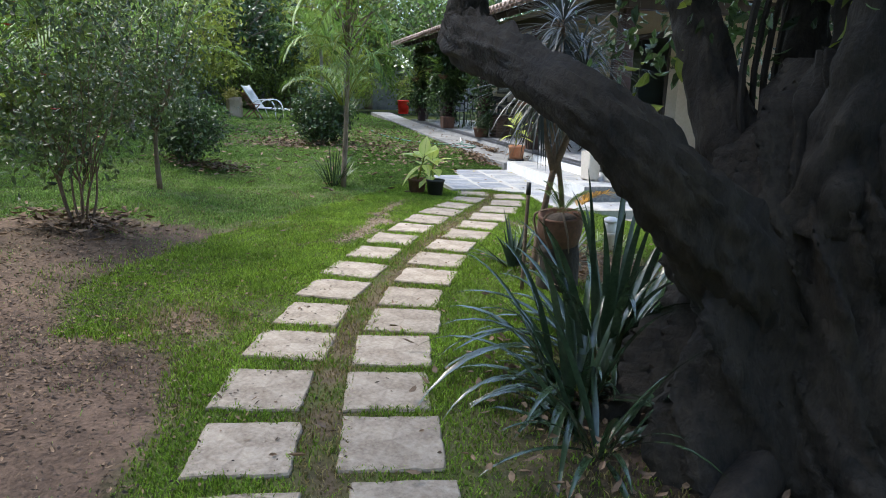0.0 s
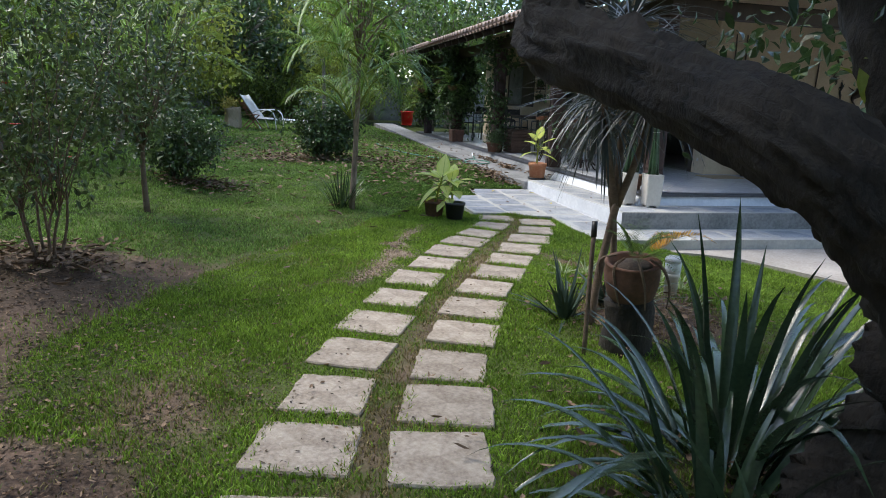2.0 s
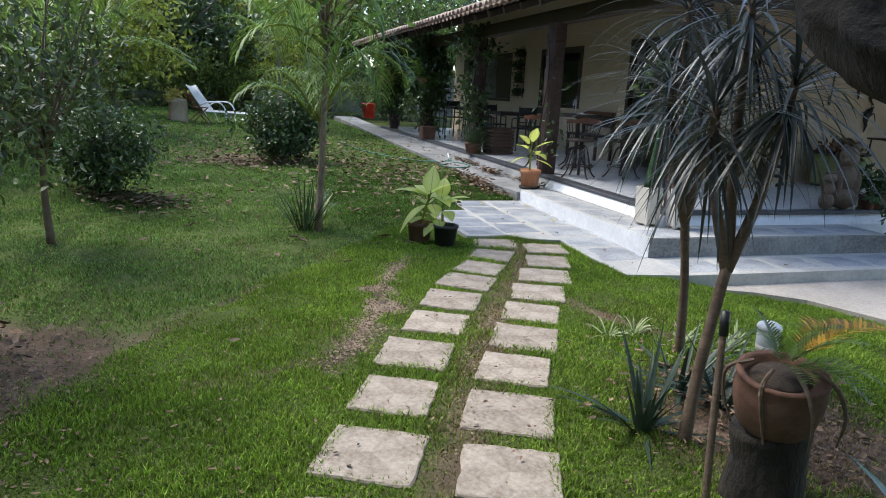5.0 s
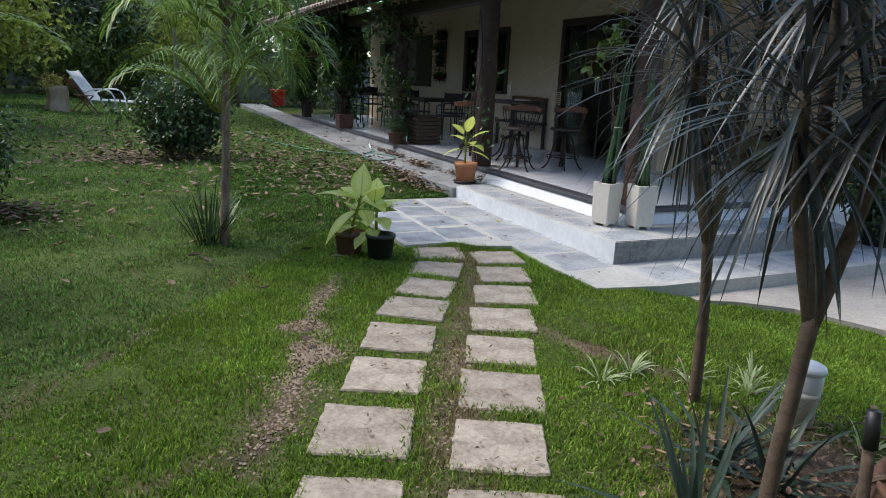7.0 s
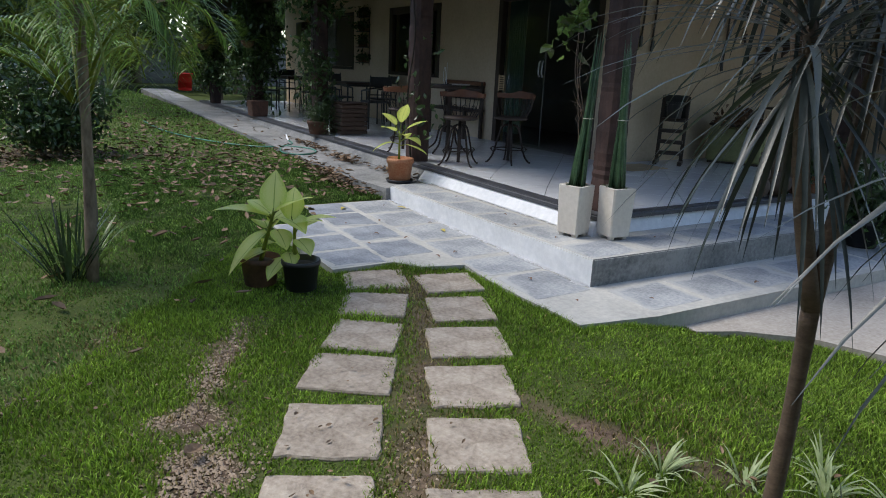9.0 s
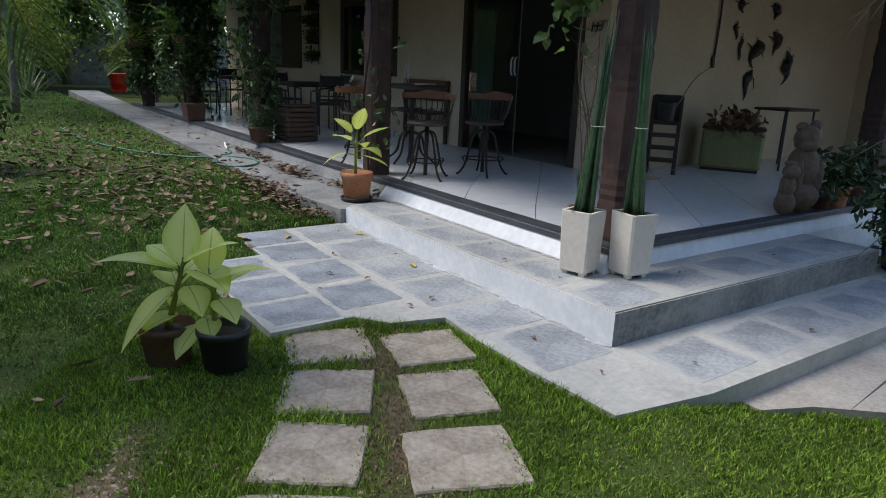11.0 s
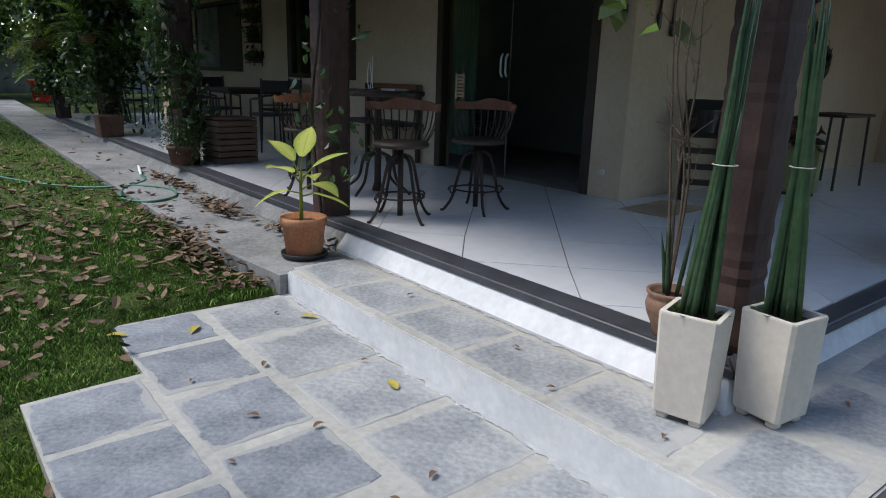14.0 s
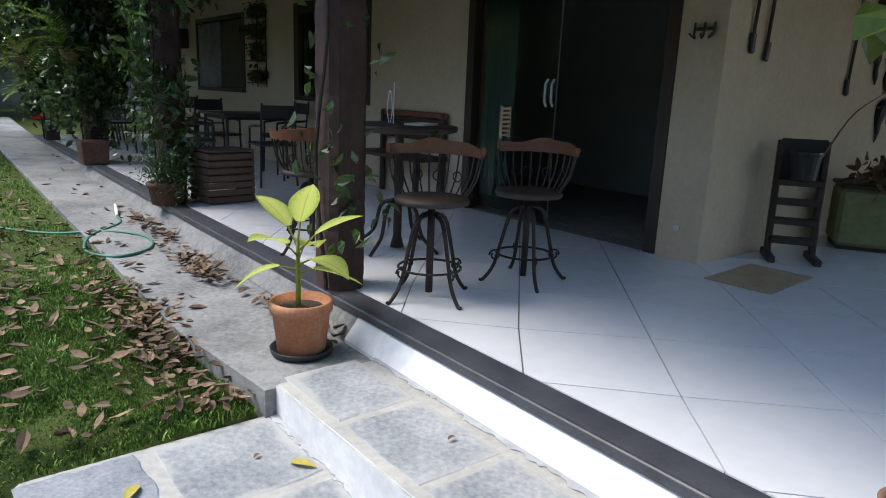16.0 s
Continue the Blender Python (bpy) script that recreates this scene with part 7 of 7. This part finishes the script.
def blades(name, label, area, n, height, width, mat, seed, keep):
    gg = np.random.default_rng(seed)
    x, y = gg.uniform(area[0], area[1], n), gg.uniform(area[2], area[3], n)
    ok = gg.random(n) < keep(x, y)
    ok &= ~inside(x, y, PAVED) & ~((x > -0.08) & (y > 3.0)) & ~((x > 0.28) & (y > -0.62 - 0.0) & (y < 3.1)) & ~inside(x, y, DRIVE)
    for cx, cy, a in PATH_SLABS:
        c, s = math.cos(radians(a)), math.sin(radians(a))
        u, w = (x - cx) * c + (y - cy) * s, -(x - cx) * s + (y - cy) * c
        ok &= ~((np.abs(u) < 0.165) & (np.abs(w) < 0.175))
    x, y = x[ok], y[ok]
    n = len(x)
    h = height * gg.uniform(0.5, 1.25, n) * (0.75 + 0.35 * wobble(x, y, 2.5, 31))
    a, b = gg.uniform(0, 6.28, n), gg.uniform(0, 6.28, n)
    bend = h * gg.uniform(0.15, 0.9, n)
    z = lawn_z(x, y) + hummocks(x, y) - 0.004
    base = np.stack((x, y, z), -1)
    side = np.stack((np.cos(a), np.sin(a), 0 * a), -1) * (width * gg.uniform(0.6, 1.3, n))[:, None] * 0.5
    over = np.stack((np.cos(b) * bend, np.sin(b) * bend, 0 * b), -1)
    up = np.array((0, 0, 1.0)) * h[:, None]
    v = np.stack((base - side, base + side, base + over * 0.35 + up * 0.6 + side * 0.8, base + over * 0.35 + up * 0.6 - side * 0.8, base + over + up * 0.92), 1)
    k = np.arange(n)[:, None] * 5
    tri = np.concatenate((k + np.array([[0, 1, 2]]), k + np.array([[0, 2, 3]]), k + np.array([[3, 2, 4]])), 0)
    return tagged(new(name, mesh_from(name, v.reshape(-1, 3), tri, mat)), label, "grass", kind="stuff")


def bright(x, y):
    """Share of fresh turf: beside the path up to the seam; older lawn beyond."""
    seam = (y + 1.35) * 1.45 - (x + 4.35) * 1.95
    return sstep(0.1, -0.1, seam + 0.15 * wobble(x, y, 3, 12)) * sstep(2.3, 1.7, y)


def worn(x, y):
    """Straw-coloured tread between the slab rows and round them."""
    return np.exp(-(by_tread(x, y) / 0.20) ** 2)


blades("turf_grass", "bright green fresh turf beside the path", (-5.4, 1.7, -6.2, 2.4), 720000, 0.042, 0.0062, M_TURF, 701, lambda x, y: turf_cover(x, y) * bright(x, y) * (1 - 0.72 * worn(x, y)) * (1 - 0.35 * sstep(0.45, 0.9, wobble(x, y, 1.7, 55))))
blades("lawn_grass", "older darker lawn grass", (-8.0, 0.2, -1.4, 6.0), 200000, 0.040, 0.0092, M_LAWN, 702, lambda x, y: turf_cover(x, y) * (1 - bright(x, y)) * 0.95)
# shade along the walkway is put into these darker blades
blades("lawn_grass", "short lawn grass beside the walkway, coloured dark for shade", (-2.6, 0.0, 1.6, 5.2), 170000, 0.034, 0.0038, M_LAWN_SHADE, 706, lambda x, y: turf_cover(x, y) * (1 - bright(x, y)) * (0.75 + 0.25 * wobble(x, y, 2.2, 61)))
blades("lawn_grass", "older lawn grass towards the far trees", (-9.5, 0.3, 6.0, 22.0), 55000, 0.06, 0.02, M_LAWN, 703, lambda x, y: turf_cover(x, y))
EDGE = ((-1.47, 1.03), (-0.99, 1.03), (-0.85, 0.85), (-0.53, 0.77), (-0.57, 0.40), (-0.57, 0.0), (-0.545, -0.49), (0.01, -0.59))


def by_edge(x, y):
    """Longer grass leaning over the rim of the apron."""
    d = np.minimum.reduce([line_gap(x, y, a, b) for a, b in zip(EDGE, EDGE[1:])])
    return np.where(d < 0.05 + 0.02 * wobble(x, y, 9, 5), 0.9, 0.0)


blades("lawn_grass", "longer grass along the rim of the paving", (-1.6, 0.1, -0.75, 1.3), 80000, 0.062, 0.004, M_TURF, 707, by_edge)
blades("dry_grass", "straw-coloured dry grass between the slabs", (-5.2, 0.6, -6.2, 1.4), 170000, 0.034, 0.0065, M_DRYGRASS, 704, lambda x, y: np.clip(0.8 * worn(x, y) + 0.5 * (1 - turf_cover(x, y)) * (x > -4.3) * (y < 1.2) + 0.12 * turf_cover(x, y) + 0.5 * sstep(0.45, 0.9, wobble(x, y, 1.7, 55)) * turf_cover(x, y) + 0.95 * np.exp(-((x + 4.36) / 0.42) ** 2 - ((y + 3.88) / 0.5) ** 2), 0, 1))
blades("sparse_grass", "sparse weeds on the bare soil", (-8.0, -3.8, -6.2, -0.4), 40000, 0.028, 0.005, M_LAWN, 705, lambda x, y: (0.35 + 0.4 * sstep(-3.3, -2.3, y)) * sstep(-0.2, 0.7, wobble(x, y, 3.5, 40)) + 0.05)

# ---- veranda floor tiles, paving stones, path slabs ----
def clip_poly(poly, rect):
    """Cut a convex outline to a rectangle."""
    for ax, lim, sign in ((0, rect[0], 1), (0, rect[1], -1), (1, rect[2], 1), (1, rect[3], -1)):
        out = []
        for p, q in zip(poly, poly[1:] + poly[:1]):
            a, b = sign * (p[ax] - lim), sign * (q[ax] - lim)
            if a >= 0:
                out.append(p)
            if (a >= 0) != (b >= 0):
                t = a / (a - b)
                out.append((p[0] + (q[0] - p[0]) * t, p[1] + (q[1] - p[1]) * t))
        poly = out
        if len(poly) < 3:
            return []
    return poly


T, GAP = 0.62, 0.0035
floor_ob = bpy.data.objects["floor_veranda"]
for i in range(-30, 30):
    for j in range(-30, 30):
        u0, v0 = i * T, j * T
        quad = [(u0 + GAP, v0 + GAP), (u0 + T - GAP, v0 + GAP), (u0 + T - GAP, v0 + T - GAP), (u0 + GAP, v0 + T - GAP)]
        quad = [(1.083 + (u - v) * 0.7071, 1.764 + (u + v) * 0.7071) for u, v in quad]
        for rect in ((LIP + 0.14, HX + 0.02, RISER_Y + 0.14, HN), (HX + 0.02, HE, RISER_Y + 0.10, HY)):
            p = clip_poly(quad, rect)
            if len(p) >= 3:
                p = [(max(x, LIP + 0.142 + 0.0124 * y), y) for x, y in p]
                part("floor_tile", prism(p, FLOOR - 0.02, FLOOR + random.uniform(-0.0006, 0.0006)), M_TILE, floor_ob)


def stone(w, h, t, seed, wob=0.012, lip=0.008):
    """A hewn flat stone with an uneven outline and soft arris."""
    gg = random.Random(seed)
    bm = bmesh.new()
    ring = []
    n = 7
    for side in range(4):
        for k in range(n):
            f = k / n - 0.5
            x, y = ((f * w, -h / 2), (w / 2, f * h), (-f * w, h / 2), (-w / 2, -f * h))[side]
            d = 1 if k else 0.988
            ring.append(((x + gg.gauss(0, wob * 0.5)) * d, (y + gg.gauss(0, wob * 0.5)) * d))
    top = [bm.verts.new((x * 0.97, y * 0.97, gg.gauss(0, 0.0012))) for x, y in ring]
    mid = [bm.verts.new((x, y, -lip)) for x, y in ring]
    bot = [bm.verts.new((x, y, -t)) for x, y in ring]
    c = bm.verts.new((0, 0, 0.002))
    m = len(ring)
    for k in range(m):
        q = (k + 1) % m
        bm.faces.new((c, top[k], top[q]))
        bm.faces.new((top[k], mid[k], mid[q], top[q]))
        bm.faces.new((mid[k], bot[k], bot[q], mid[q]))
    bmesh.ops.recalc_face_normals(bm, faces=bm.faces)
    me = bpy.data.meshes.new("stone")
    bm.to_mesh(me)
    bm.free()
    return me


slab_meshes = [stone(0.390 + 0.02 * (k % 3), 0.400 + 0.015 * (k % 2), 0.06, 800 + k, 0.007) for k in range(8)]
for me in slab_meshes:
    me.materials.append(M_SLAB)
path_ob = thing("path_garden", (0, 0, 0), "garden path of two rows of rough pale stone slabs", "path", kind="structure")
for k, (x, y, a) in enumerate(PATH_SLABS):
    o = new("slab", slab_meshes[k % 8])
    o.matrix_world = pose(x, y, zl(x, y) + 0.014 + random.uniform(-0.002, 0.004), random.uniform(-0.7, 0.7), random.uniform(-0.7, 0.7), a + 180 * (k % 2))
    o.parent = path_ob
stone_meshes = [stone(0.385, 0.385, 0.03, 830 + k, 0.005, 0.0035) for k in range(6)] + [stone(0.50, 0.40, 0.03, 840 + k, 0.005, 0.0035) for k in range(4)]
for k, me in enumerate(stone_meshes):
    me.materials.append(M_SLATE if k < 6 else M_SLATE_PALE)
k = 0
COLS = ((-1.46, -1.03, ((1.06, 1.44), (1.49, 1.89), (1.93, 2.36))), (-0.99, -0.57, ((1.14, 1.57), (1.62, 2.07), (2.12, 2.57), (2.62, 3.01))), (-0.51, -0.03, ((-0.05, 0.42), (0.47, 0.86), (0.93, 1.40), (1.46, 1.93), (1.98, 2.46), (2.51, 3.00))))
for ix, (x0, x1, rows) in enumerate(COLS):
    for y0, y1 in rows:
        k += 1
        o = new("paving_stone", stone_meshes[6 + k % 4] if ix == 2 else stone_meshes[k % 6])
        w0, h0 = (0.50, 0.40) if ix == 2 else (0.385, 0.385)
        x, y = (x0 + x1) / 2, (y0 + y1) / 2
        o.matrix_world = pose(x, y, pave_z(x, y) + 0.0032, math.degrees(0.016), 0, 0) @ pose(0, 0, 0, 0, 0, random.uniform(-1, 1) + 180 * (k % 2)) @ Matrix.Diagonal(((x1 - x0) / w0, (y1 - y0) / h0, 1, 1))
        o.parent = apron
for j in range(10):
    o = new("paving_stone", stone_meshes[6 + j % 4])
    o.matrix_world = pose(0.30 + 0.56 * j, -0.31 - 0.012 * j, pave_z(0, -0.31 - 0.012 * j) + 0.0032, math.degrees(0.016), 0, random.uniform(-1.5, 1.5))
    o.parent = apron
    if j < 5:
        o = new("paving_stone", stone_meshes[6 + (j + 1) % 4])
        o.matrix_world = pose(0.27 + 0.60 * j, 0.21 - 0.01 * j, STEP + 0.0025, 0, 0, random.uniform(-1, 1)) @ Matrix.Diagonal((0.96, 0.88, 1, 1))
        o.parent = step_ob
for j in range(5):
    o = new("paving_stone", stone_meshes[6 + j % 4])
    o.matrix_world = pose(0.235, 0.72 + 0.52 * j, STEP + 0.0025, 0, 0, 90 + random.uniform(-1.5, 1.5)) @ Matrix.Diagonal((0.98, 0.92, 1, 1))
    o.parent = step_ob


# ---- brushed whitewash along the feet of the risers ----
def splash(a, b, width, z, seed, parent):
    """A ragged film of whitewash lying along a riser's foot."""
    gg = random.Random(seed)
    a, b = Vector(a), Vector(b)
    d = (b - a).normalized()
    out = Vector((-d.y, d.x))
    n = max(8, int((b - a).length / 0.02))
    bm = bmesh.new()
    rows = []
    for k in range(n + 1):
        p = a.lerp(b, k / n)
        w = width * (0.25 + 0.9 * abs(noise.noise(Vector((k * 0.11, seed, 0)))) + 0.45 * gg.random() ** 2)
        q = p + out * w
        rows.append([bm.verts.new((v.x, v.y, z(v.x, v.y) + h)) for v, h in ((p, 0.006), (q, 0.0048))])
    for r0, r1 in zip(rows, rows[1:]):
        bm.faces.new((r0[0], r1[0], r1[1], r0[1]))
    bmesh.ops.solidify(bm, geom=bm.faces[:], thickness=0.004)
    part("whitewash_film", bm, M_WHITEWASH, parent, "brushed white paint along the joint")


splash((-0.001, 0.0), (-0.001, 3.0), 0.055, pave_z, 901, apron)
splash((RISER_X + 0.003, 0.52), (RISER_X + 0.033, 3.0), 0.05, lambda x, y: STEP + 0.001, 902, step_ob)
splash((2.9, -0.10), (0.0, 0.0), -0.035, pave_z, 903, apron)
